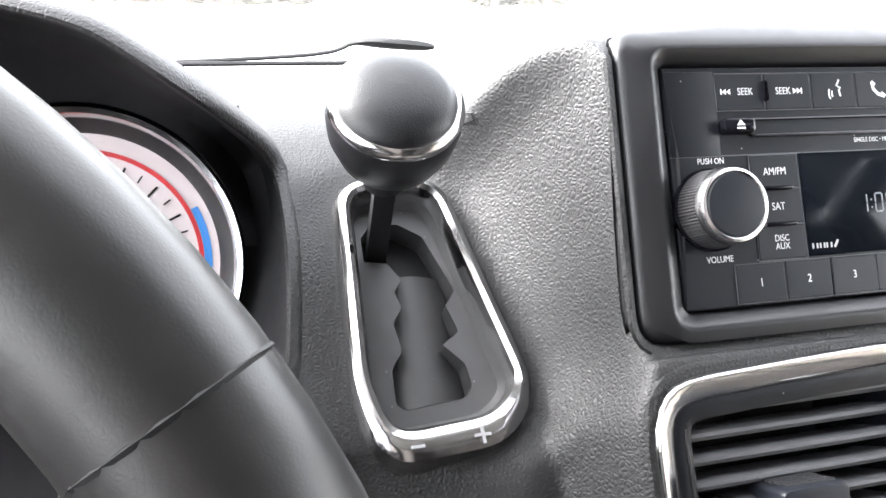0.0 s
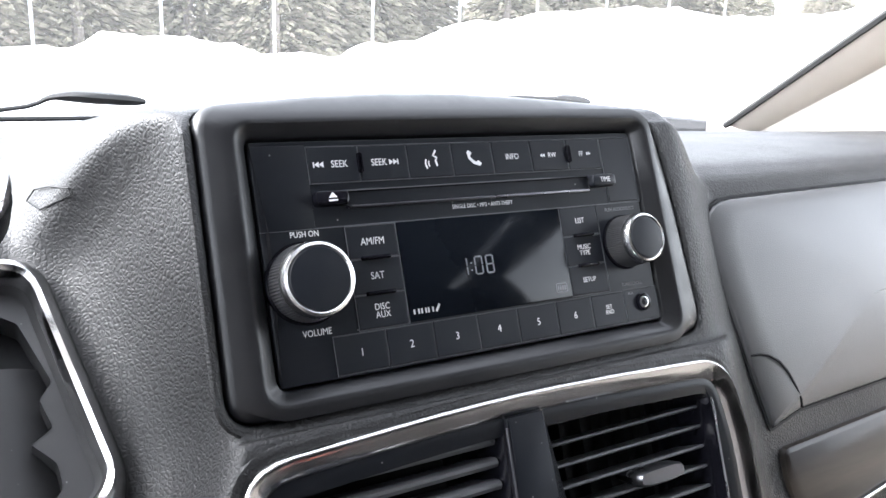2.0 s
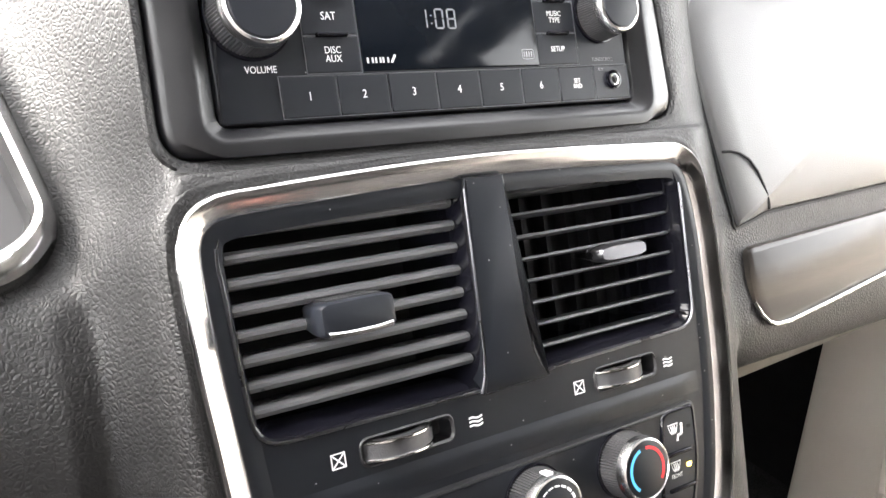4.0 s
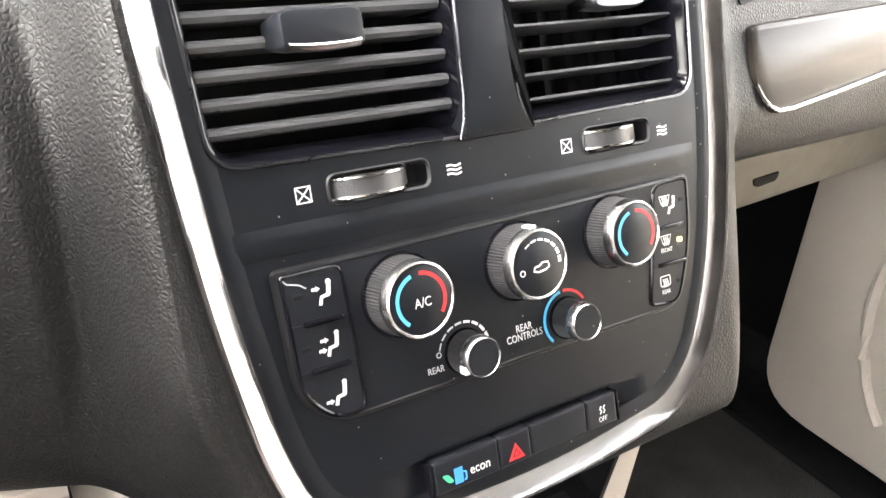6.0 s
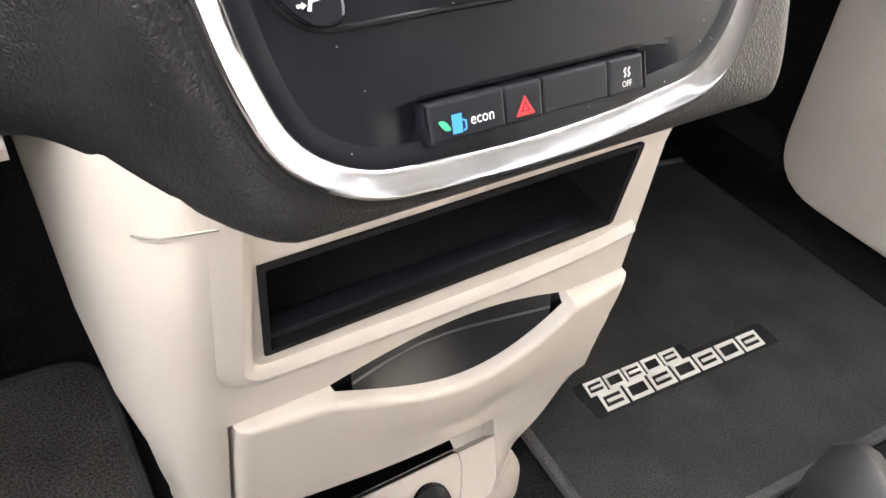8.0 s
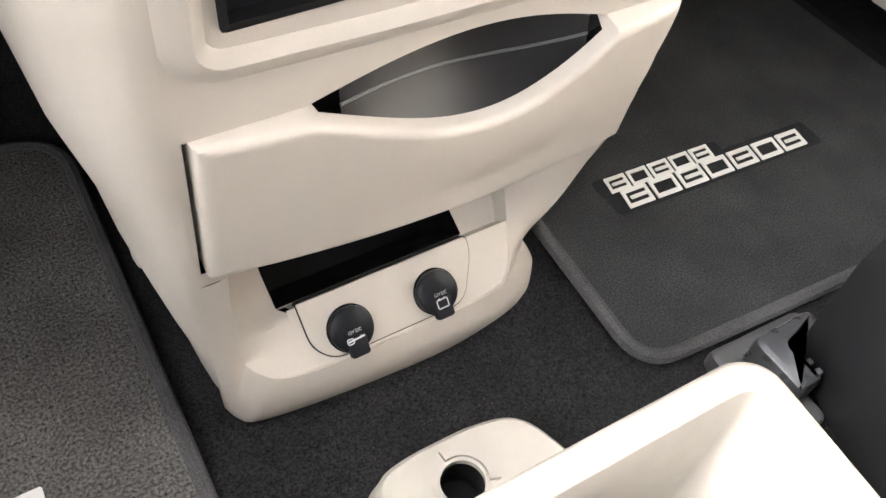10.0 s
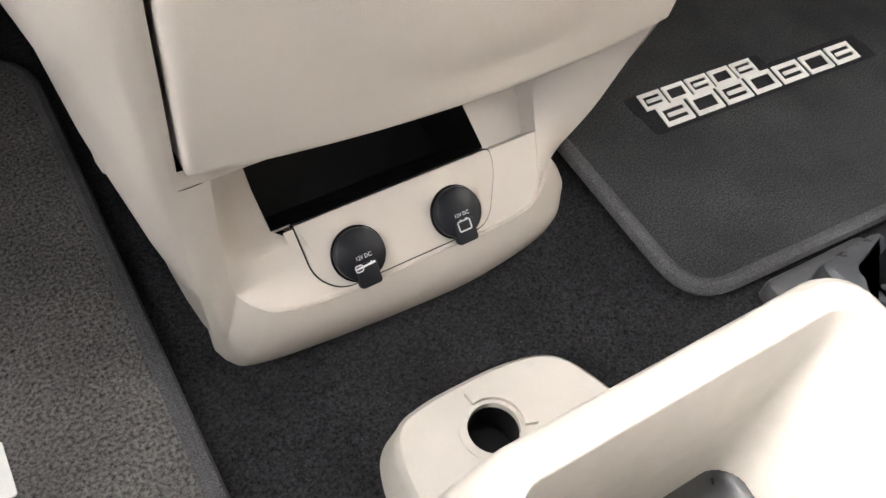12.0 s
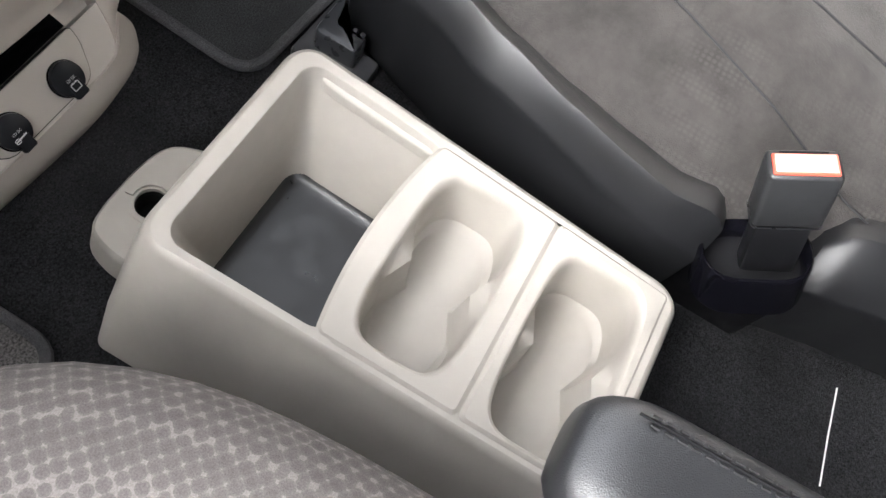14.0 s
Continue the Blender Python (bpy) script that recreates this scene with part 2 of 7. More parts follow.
PALEPRINT = shader("pale_print", (0.38, 0.38, 0.39), 0.6)[0]
GREYPRINT = shader("grey_print", (0.16, 0.16, 0.17), 0.6)[0]
REDPRINT = shader("red_print", (0.50, 0.016, 0.022), 0.5)[0]
BLUEPRINT = shader("blue_print", (0.05, 0.32, 0.56), 0.5)[0]
DEEPBLUE = shader("blue_symbol", (0.03, 0.22, 0.6), 0.5)[0]
GREENPRINT = shader("green_symbol", (0.04, 0.4, 0.2), 0.5)[0]
THREAD = shader("mat_thread", (0.72, 0.71, 0.68), 0.85)[0]
STITCH = shader("dark_stitch", (0.012, 0.012, 0.013), 0.7)[0]
AMBER = glowing("amber_lamp", (1.0, 0.6, 0.05), 1.6)
LCD = glowing("display_digits", (0.10, 0.105, 0.115), 0.015)
BUTTON_GLARE = satin("button_glare", (0.74, 0.40, 0.32), 0.3)
BUCKLE_GREY = satin("buckle_grey", (0.022, 0.0225, 0.024), 0.42)
SEAT_LEATHER = grained("seat_leather", (0.0105, 0.0108, 0.0122), 0.40, 900, 0.00025, 0.3, spec=0.60)
ARM_LEATHER = grained("armrest_leather", (0.0155, 0.016, 0.018), 0.35, 850, 0.0003, 0.38, spec=0.9)
# tan with the shade under the passenger dash put into its colour
TAN_DARKENED = satin("darkened_tan_plastic", (0.19, 0.178, 0.152), 0.5, 1500, 0.25, 0.05)
BUCKLE_RED = satin("buckle_red", (0.85, 0.10, 0.06), 0.35)
DIAL_FACE = satin("dial_face", (0.62, 0.55, 0.56), 0.5, strength=0.02, wear=0.04)
DIAL_CENTRE = satin("dial_centre", (0.10, 0.095, 0.1), 0.4, strength=0.02)
SNOW = snow_mat("snow")
GLASS = clear_glass("window_glass")
HEADLINER = carpet_mat("headliner", (0.22, 0.21, 0.20), 1500, 0.001)
STEEL = satin("galvanised_post", (0.30, 0.32, 0.34), 0.6, metal=0.2)
BARK = satin("bark", (0.24, 0.21, 0.18), 0.9, 120, 0.8, 0.3)
NEEDLES = foliage("needles", (0.170, 0.158, 0.108))
RAILGREY = satin("grey_rail_plastic", (0.045, 0.047, 0.052), 0.3)
LINER = satin("bin_liner", (0.0065, 0.0066, 0.0074), 0.34, 2600, 0.05, 0.05, spec=0.5)
RUBBER = satin("rubber", (0.012, 0.012, 0.012), 0.7)

# ---- building tools ----


def smooth(me, angle=35):
    for p in me.polygons:
        p.use_smooth = True
    me.set_sharp_from_angle(angle=radians(angle))


def part(name, bm, material, parent, label="", kind="", flat=False):
    """Links a bmesh as one mesh object under a thing or a part; its coordinates are the thing's own."""
    me = bpy.data.meshes.new(name)
    bmesh.ops.recalc_face_normals(bm, faces=bm.faces)
    bm.to_mesh(me)
    bm.free()
    if not flat:
        smooth(me)
    me.materials.append(material)
    ob = new(name, me)
    ob.parent = parent
    return tagged(ob, label, kind=kind)


def thing(name, m, label, category, group="", kind=""):
    """An empty at a thing's base; m is its frame."""
    ob = new(name)
    ob.empty_display_size = 0.02
    ob.matrix_basis = m
    return tagged(ob, label, category, group, kind)


def face_frame(x, y, z, lean):
    """A frame on a leaning face: x to the right, y up the face, z out of it towards the cabin."""
    return pose(x, y, z, 90 - lean, 0, 0)


def rrect(x0, y0, x1, y1, r, n=5):
    pts = []
    for cx, cy, a in ((x1 - r, y1 - r, 0), (x0 + r, y1 - r, 90), (x0 + r, y0 + r, 180), (x1 - r, y0 + r, 270)):
        for k in range(n + 1):
            t = radians(a + 90 * k / n)
            pts.append((cx + r * math.cos(t), cy + r * math.sin(t)))
    return pts


def circle(cx, cy, r, n=32, squash=1.0):
    return [(cx + r * math.cos(2 * math.pi * k / n), cy + squash * r * math.sin(2 * math.pi * k / n)) for k in range(n)]


def rounded(corners, r, n=4):
    """A closed outline with each corner rounded off; r may be one radius or one a corner."""
    out, m = [], len(corners)
    for i, c in enumerate(corners):
        rr = r[i] if isinstance(r, (list, tuple)) else r
        p, a, b = Vector(c), Vector(corners[i - 1]), Vector(corners[(i + 1) % m])
        d1, d2 = (a - p), (b - p)
        k = min(rr, d1.length * 0.49, d2.length * 0.49)
        s, e = p + d1.normalized() * k, p + d2.normalized() * k
        for j in range(n + 1):
            t = j / n
            q = s * (1 - t) ** 2 + p * 2 * t * (1 - t) + e * t ** 2
            out.append((q.x, q.y))
    return out


def area2(pts):
    return sum(a[0] * b[1] - b[0] * a[1] for a, b in zip(pts, pts[1:] + pts[:1])) / 2


def inset(pts, d):
    """Moves a closed outline inwards by d."""
    if area2(pts) < 0:
        pts = pts[::-1]
    out, m = [], len(pts)
    for i in range(m):
        a, p, b = Vector(pts[i - 1]), Vector(pts[i]), Vector(pts[(i + 1) % m])
        n1, n2 = (p - a), (b - p)
        n1, n2 = Vector((-n1.y, n1.x)), Vector((-n2.y, n2.x))
        n = n1.normalized() + n2.normalized()
        if n.length < 1e-6:
            n = n1
        n.normalize()
        k = max(0.5, n.dot(n1.normalized()))
        q = p + n * d / k
        out.append((q.x, q.y))
    return out


def rings(bm, loops, cap0=False, cap1=False, closed=True):
    """Skins a list of equal-length loops of 3D points."""
    vs = [[bm.verts.new(p) for p in lp] for lp in loops]
    m = len(vs[0])
    for a, b in zip(vs, vs[1:]):
        for i in range(m if closed else m - 1):
            j = (i + 1) % m
            try:
                bm.faces.new((a[i], a[j], b[j], b[i]))
            except ValueError:
                pass
    if cap0:
        bm.faces.new(vs[0][::-1])
    if cap1:
        bm.faces.new(vs[-1])
    return vs


def slab(pts, z0, z1, bev=0.0, bm=None, crown=0.0):
    """A flat piece with rounded upper edge: outline in x and y, from z0 to z1."""
    bm = bm or bmesh.new()
    if area2(pts) < 0:
        pts = pts[::-1]
    lv = [[(x, y, z0) for x, y in pts]]
    if bev > 0:
        lv.append([(x, y, z1 - bev) for x, y in pts])
        q = inset(pts, bev * 0.3)
        lv.append([(x, y, z1 - bev * 0.3) for x, y in q])
        q = inset(pts, bev)
        lv.append([(x, y, z1) for x, y in q])
    else:
        lv.append([(x, y, z1) for x, y in pts])
    rings(bm, lv, True, True)
    return bm


def frame_ring(outer, levels, bm=None):
    """A picture-frame moulding: levels are (inset from the outline, height)."""
    bm = bm or bmesh.new()
    loops = [[(x, y, z) for x, y in (inset(outer, d) if d else (outer if area2(outer) > 0 else outer[::-1]))] for d, z in levels]
    rings(bm, loops)
    return bm


def sheet(outer, holes=(), z=0.0, bm=None):
    """A flat plate with holes."""
    bm = bm or bmesh.new()
    edges = []
    for lp in (outer, *holes):
        vs = [bm.verts.new((x, y, z)) for x, y in lp]
        edges += [bm.edges.new((a, b)) for a, b in zip(vs, vs[1:] + vs[:1])]
    bmesh.ops.triangle_fill(bm, use_beauty=True, use_dissolve=False, edges=edges)
    return bm


def wall_loop(pts, z0, z1, bm=None, d=0.0):
    bm = bm or bmesh.new()
    rings(bm, [[(x, y, z0) for x, y in pts], [(x, y, z1) for x, y in (inset(pts, d) if d else pts)]])
    return bm


def lathe(profile, n=40, centre=(0, 0), bm=None, ridge=0.0, cap=True):
    """Turned round z: profile of (radius, height); ridge adds fine flutes to rows whose radius is marked by a third value."""
    bm = bm or bmesh.new()
    loops = []
    for row in profile:
        r, z = row[0], row[1]
        f = row[2] if len(row) > 2 else 0
        loops.append([(centre[0] + (r - f * (k % 2)) * math.cos(2 * math.pi * k / n), centre[1] + (r - f * (k % 2)) * math.sin(2 * math.pi * k / n), z) for k in range(n)])
    rings(bm, loops, cap and profile[0][0] > 0, cap and profile[-1][0] > 0)
    return bm


def tube(path, r, n=8, closed=False, bm=None, flat=1.0):
    """A round bar along a list of 3D points."""
    bm = bm or bmesh.new()
    pts = [Vector(p) for p in path]
    m = len(pts)
    loops = []
    up = Vector((0, 0, 1))
    for i, p in enumerate(pts):
        a = pts[i - 1] if (i or closed) else p
        b = pts[(i + 1) % m] if (i < m - 1 or closed) else p
        t = (b - a).normalized()
        u = up if abs(t.dot(up)) < 0.95 else Vector((1, 0, 0))
        s = t.cross(u).normalized()
        w = s.cross(t).normalized()
        rr = r[i] if isinstance(r, (list, tuple)) else r
        loops.append([p + s * rr * math.cos(2 * math.pi * k / n) + w * rr * flat * math.sin(2 * math.pi * k / n) for k in range(n)])
    if closed:
        loops.append(loops[0])
    rings(bm, loops, not closed, not closed)
    if closed:
        bmesh.ops.remove_doubles(bm, verts=bm.verts, dist=1e-6)
    return bm


def block(x0, y0, z0, x1, y1, z1, bev=0.0, seg=2, bm=None):
    own = bmesh.new()
    bmesh.ops.create_cube(own, size=1)
    for v in own.verts:
        v.co = Vector(((x0 + x1) / 2 + v.co.x * (x1 - x0), (y0 + y1) / 2 + v.co.y * (y1 - y0), (z0 + z1) / 2 + v.co.z * (z1 - z0)))
    if bev:
        bmesh.ops.bevel(own, geom=own.edges[:], offset=bev, segments=seg, profile=0.5, affect="EDGES")
    return own if bm is None else join(bm, own)


def join(bm, other):
    me = bpy.data.meshes.new("tmp")
    other.to_mesh(me)
    other.free()
    bm.from_mesh(me)
    bpy.data.meshes.remove(me)
    return bm


def moved(bm, m):
    bm.transform(m)
    return bm


def poly(pts, z0, z1, bm=None):
    return slab(pts, z0, z1, 0.0, bm)


def stroke(pts, w, z0, z1, bm=None, closed=False):
    """A flat band of width w along 2D points."""
    bm = bm or bmesh.new()
    ps = [Vector(p) for p in pts]
    m = len(ps)
    L, R = [], []
    for i, p in enumerate(ps):
        a = ps[i - 1] if (i or closed) else p
        b = ps[(i + 1) % m] if (i < m - 1 or closed) else p
        t = (b - a).normalized()
        n = Vector((-t.y, t.x)) * w / 2
        L.append(p + n)
        R.append(p - n)
    loops = [[(l.x, l.y, z0), (l.x, l.y, z1), (r.x, r.y, z1), (r.x, r.y, z0)] for l, r in zip(L, R)]
    if closed:
        loops.append(loops[0])
    rings(bm, loops, not closed, not closed)
    return bm


def arc(cx, cy, r, a0, a1, n=16):
    return [(cx + r * math.cos(radians(a0 + (a1 - a0) * k / n)), cy + r * math.sin(radians(a0 + (a1 - a0) * k / n))) for k in range(n + 1)]


def lettering(body, height, x, y, z, material, parent, narrow=0.85, name="lettering", bold=0.0, turn=0.0):
    """Flat letters centred at x, y on a face, with capitals of the given height."""
    cu = bpy.data.curves.new(name, "FONT")
    cu.body, cu.size, cu.align_x, cu.align_y = body, height / 0.70, "CENTER", "CENTER"
    cu.extrude, cu.offset = 0.00004, bold
    cu.space_line = 0.85
    cu.resolution_u = 3
    tmp = bpy.data.objects.new("tmp", cu)
    scene.collection.objects.link(tmp)
    me = bpy.data.meshes.new_from_object(tmp.evaluated_get(bpy.context.evaluated_depsgraph_get()))
    bpy.data.objects.remove(tmp)
    me.transform(Matrix.Translation((x, y, z)) @ pose(0, 0, 0, 0, 0, turn) @ Matrix.Diagonal((narrow, 1, 1, 1)))
    me.name = name
    me.materials.clear()
    me.materials.append(material)
    ob = new(name, me)
    ob.parent = parent
    return ob


def smoothstep(a, b, x):
    t = max(0.0, min(1.0, (x - a) / (b - a)))
    return t * t * (3 - 2 * t)


def spline(pts, t):
    """A point on a smooth curve through pts, t from 0 to len - 1."""
    i = max(0, min(len(pts) - 2, int(t)))
    f = t - i
    p0, p1, p2, p3 = (Vector(pts[max(0, min(len(pts) - 1, k))]) for k in (i - 1, i, i + 1, i + 2))
    return 0.5 * ((2 * p1) + (p2 - p0) * f + (2 * p0 - 5 * p1 + 4 * p2 - p3) * f * f + (3 * p1 - p0 - 3 * p2 + p3) * f ** 3)


def spline3(pts, t):
    i = min(int(t), len(pts) - 2)
    f = t - i
    p0, p1, p2, p3 = (Vector(pts[max(0, min(len(pts) - 1, i + k))]) for k in (-1, 0, 1, 2))
    return 0.5 * (2 * p1 + (p2 - p0) * f + (2 * p0 - 5 * p1 + 4 * p2 - p3) * f * f + (3 * p1 - p0 - 3 * p2 + p3) * f ** 3)


# ---- the setting: ground, snow, trees, cabin shell ----
ROOF = 1.16


def ground_sheet():
    bm = bmesh.new()
    n = 60
    vs = {}
    for i in range(n + 1):
        for j in range(n + 1):
            x, y = (i / n * 2 - 1), (j / n * 2 - 1)
            x, y = 400 * x * abs(x), 400 * y * abs(y)
            r = math.hypot(x, y)
            z = -0.42 + 0.12 * noise.noise(Vector((x * 0.15, y * 0.15, 0))) * smoothstep(4, 12, r)
            vs[i, j] = bm.verts.new((x, y, z))
    for i in range(n):
        for j in range(n):
            bm.faces.new((vs[i, j], vs[i + 1, j], vs[i + 1, j + 1], vs[i, j + 1]))
    ob = part("ground", bm, SNOW, None)
    return tagged(ob, "snow-covered ground around the parked car", "ground", kind="structure")


ground_sheet()


RIDGE = [(-22, 0.80), (0.4, 0.74), (1.4, 0.76), (1.7, 0.97), (3.3, 0.95), (3.8, 0.73), (5.4, 0.76), (5.9, 0.98), (6.4, 1.0), (7.9, 1.42), (9.7, 1.70), (11.6, 1.87), (14, 1.82), (17, 2.0), (20, 2.4), (40, 2.9)]


def ridge_height(x):
    for (x0, z0), (x1, z1) in zip(RIDGE, RIDGE[1:]):
        if x0 <= x <= x1:
            return z0 + (z1 - z0) * smoothstep(x0, x1, x)
    return RIDGE[-1][1]


def snow_bank():
    """A ploughed ridge of lumpy snow across the view ahead, its crest twelve metres off."""
    bm = bmesh.new()
    nx, ny = 330, 22
    vs = {}
    for i in range(nx + 1):
        x = -22 + 62 * i / nx
        for j in range(ny + 1):
            t = j / ny
            y = 8.6 + 6.8 * t
            lump = 0.10 * noise.noise(Vector((x * 1.4, y * 1.4, 1))) + 0.07 * noise.noise(Vector((x * 3.3, y * 3.3, 4))) + 0.03 * noise.noise(Vector((x * 8, y * 8, 6)))
            prof = math.sin(math.pi * t) ** 0.6 if 0 < j < ny else 0.0
            vs[i, j] = bm.verts.new((x, y, -0.5 + prof * (0.5 + ridge_height(x) + lump)))
    for i in range(nx):
        for j in range(ny):
            bm.faces.new((vs[i, j], vs[i + 1, j], vs[i + 1, j + 1], vs[i, j + 1]))
    ob = part("snow_bank", bm, SNOW, None)
    return tagged(ob, "ploughed bank of lumpy white snow beyond the windscreen", "snow bank", kind="structure")


snow_bank()


def fence_post(x, y):
    t = thing("fence_post", pose(x, y, -0.45), "thin grey galvanised fence post behind the snow bank", "fence post", "fence posts")
    part("post", lathe([(0.035, 0.0), (0.035, 3.4)], 10), STEEL, t)
    part("cap", lathe([(0.042, 3.38), (0.042, 3.42), (0.02, 3.46), (0.0, 3.47)], 10), STEEL, t)
    return t


first_post = fence_post(-3.94, 19.0)
for k in range(1, 12):
    copy_thing(first_post, pose(-3.94 + 2.62 * k, 19.0, -0.45))


def conifer(x, y, h, seed):
    rnd = random.Random(seed)
    t = thing("conifer", pose(x, y, -0.45), "dark green conifer with bare lower trunk behind the fence", "tree", "trees behind the fence")
    part("trunk", lathe([(0.20, 0), (0.15, h * 0.4), (0.03, h)], 9), BARK, t)
    bm = bmesh.new()
    for k in range(6500):
        f = rnd.random() ** 0.8
        z = 0.5 + f * (h - 0.5)
        r = (1 - f) * 2.8 * (0.35 + 0.65 * rnd.random()) + 0.15
        a = rnd.random() * 6.283
        c = Vector((r * math.cos(a), r * math.sin(a), z - 0.2 * r))
        s = 0.10 + 0.16 * rnd.random()
        u = Vector((math.cos(a), math.sin(a), -0.45 + 0.3 * rnd.random())).normalized() * s
        w = Vector((-math.sin(a), math.cos(a), rnd.uniform(-0.3, 0.3))) * s * 0.45
        up = Vector((0, 0, s * 0.28))
        q = [bm.verts.new(p) for p in (c - u, c + w, c + u, c - w, c + up)]
        for i in range(4):
            bm.faces.new((q[i], q[(i + 1) % 4], q[4]))
    part("crown", bm, NEEDLES, t, kind="stuff", flat=True)
    return t


tr = random.Random(4)
kinds = [conifer(-9 + 3.1 * k, 24 + tr.uniform(-1, 2), 8 + tr.uniform(0, 3), 10 + k) for k in range(4)]
for k in range(4, 60):
    copy_thing(kinds[k % 4], pose(-14 + 1.05 * k + tr.uniform(-0.8, 0.8), 26 + tr.uniform(-1.5, 9) + 0.1 * k, -0.45, 0, 0, tr.uniform(0, 360)))


def flat_wall(name, corners, t, material, label, category):
    """A plain panel of some thickness through four corners."""
    bm = bmesh.new()
    c = [Vector(p) for p in corners]
    n = (c[1] - c[0]).cross(c[3] - c[0]).normalized() * t
    rings(bm, [[p for p in c], [p + n for p in c]], True, True)
    ob = part(name, bm, material, None)
    return tagged(ob, label, category, kind="structure")


flat_wall("floor", [(-0.80, -3.2, -0.009), (0.80, -3.2, -0.009), (0.80, 0.36, -0.009), (-0.80, 0.36, -0.009)], -0.05, CARPET, "black carpeted cabin floor", "floor")
flat_wall("wall_bulkhead", [(-0.80, 0.36, -0.009), (0.80, 0.36, -0.009), (0.80, 0.56, 0.34), (-0.80, 0.56, 0.34)], -0.05, CARPET, "black carpeted toe board sloping up under the dash", "bulkhead")
flat_wall("wall_firewall", [(-0.80, 0.56, 0.34), (0.80, 0.56, 0.34), (0.80, 0.70, 0.62), (-0.80, 0.70, 0.62)], -0.04, CARPET, "dark bulkhead behind the dash", "bulkhead")
# added wall out of view, keeps light from coming in behind
flat_wall("wall_rear", [(-0.80, -3.2, -0.06), (0.80, -3.2, -0.06), (0.80, -3.2, ROOF), (-0.80, -3.2, ROOF)], 0.05, UNSEEN_GREY, "unseen grey wall closing the rear cabin against light", "wall")
flat_wall("ceiling", [(-0.74, -3.2, ROOF), (0.74, -3.2, ROOF), (0.66, -0.31, ROOF), (-0.66, -0.31, ROOF)], 0.04, HEADLINER, "pale cloth headliner of the cabin", "ceiling")
for s, nm in ((-1, "west"), (1, "east")):
    # side walls out of view, added to block light from the rear
    flat_wall("wall_" + nm, [(s * 0.76, -3.2, -0.06), (s * 0.76, -0.95, -0.06), (s * 0.76, -0.95, ROOF), (s * 0.76, -3.2, ROOF)], 0.04, UNSEEN_GREY, "unseen grey side wall shutting light out of the rear cabin", "wall")
    flat_wall("wall_cowl_" + nm, [(s * 0.78, 0.2, -0.06), (s * 0.78, 0.70, -0.06), (s * 0.78, 0.70, 0.66), (s * 0.78, 0.2, 0.66)], 0.04, DARK, "dark cowl side of the footwell", "wall")


# added panel out of view, cuts sky light on the dash
flat_wall("wall_shade_front", [(-0.62, -0.31, ROOF - 0.012), (0.62, -0.31, ROOF - 0.012), (0.645, -0.115, 1.052), (-0.645, -0.115, 1.052)], 0.012, HEADLINER, "unseen pale cloth panel shading the dash from the windscreen's top", "header")
# added wall, stops light leaking in below the door panel
flat_wall("wall_leak_stop_east", [(0.77, -0.62, -0.06), (0.77, 0.21, -0.06), (0.77, 0.21, 0.60), (0.77, -0.62, 0.60)], 0.04, UNSEEN_GREY, "unseen grey wall stopping stray light behind the passenger door panel", "wall")
# tan panel added to keep snow light off the pillar trim
flat_wall("wall_light_stop_east", [(0.775, 0.05, 0.60), (0.775, 0.56, 0.60), (0.775, 0.56, 0.665), (0.775, 0.05, 0.95)], -0.02, TAN, "added tan panel blocking outside light behind the windscreen pillar", "garnish")
# three added panels out of view narrow the light from the sides
flat_wall("wall_shade_upper_east", [(0.74, -0.95, 1.00), (0.74, -0.05, 1.00), (0.68, -0.20, ROOF), (0.72, -0.95, ROOF)], 0.04, UNSEEN_GREY, "unseen grey panel cutting light from above the passenger side", "wall")
flat_wall("wall_shade_rear_east", [(0.76, -0.95, -0.06), (0.76, -0.62, -0.06), (0.74, -0.66, 1.01), (0.74, -0.95, 1.01)], 0.04, UNSEEN_GREY, "unseen grey panel cutting light from behind the passenger door", "wall")
flat_wall("wall_shade_rear_west", [(-0.76, -0.95, -0.06), (-0.76, -0.80, -0.06), (-0.74, -0.80, ROOF), (-0.74, -0.95, ROOF)], 0.04, UNSEEN_GREY, "unseen grey panel cutting light from behind the driver's side", "wall")
# out of view; its top edge sets how much light the left lets in
flat_wall("wall_shade_west", [(-0.74, -0.95, -0.06), (-0.74, 0.3, -0.06), (-0.74, 0.3, 0.56), (-0.74, -0.95, 0.56)], 0.04, UNSEEN_GREY, "unseen grey wall holding back low light on the driver's side", "wall")


def a_pillar(s):
    """A tan trimmed pillar along the windscreen's edge, rounded towards the cabin."""
    bm = bmesh.new()
    base, top = Vector((s * 0.722, 0.50, 0.664)), Vector((s * 0.605, -0.31, ROOF))
    loops = []
    for k in range(9):
        p = base.lerp(top, k / 8)
        w = 0.30 - 0.10 * k / 8
        sec = [(0, 0.02), (0.0, -0.004), (0.012, -0.020), (0.05, -0.034), (0.10, -0.030), (w, -0.012), (w, 0.02)]
        loops.append([p + Vector((s * a, b * 0.8 + (-0.25 * a), b * 0.3)) for a, b in sec])
    rings(bm, loops)
    ob = part("trim_pillar", bm, TAN, None)
    return tagged(ob, "pale tan windscreen pillar trim", "pillar", kind="structure")


a_pillar(1)
a_pillar(-1)

win = thing("window_1", pose(0, 0, 0), "clear raked windscreen with a black edge", "windscreen", kind="structure")
bmw = bmesh.new()
wl = []
for k in range(9):
    u = k / 8 * 2 - 1
    wl.append([(u * 0.745, 0.72 - 0.20 * u * u, 0.655), (u * 0.61, -0.28 - 0.03 * u * u, ROOF + 0.01)])
rings(bmw, [[p[0] for p in wl], [p[1] for p in wl]], closed=False)
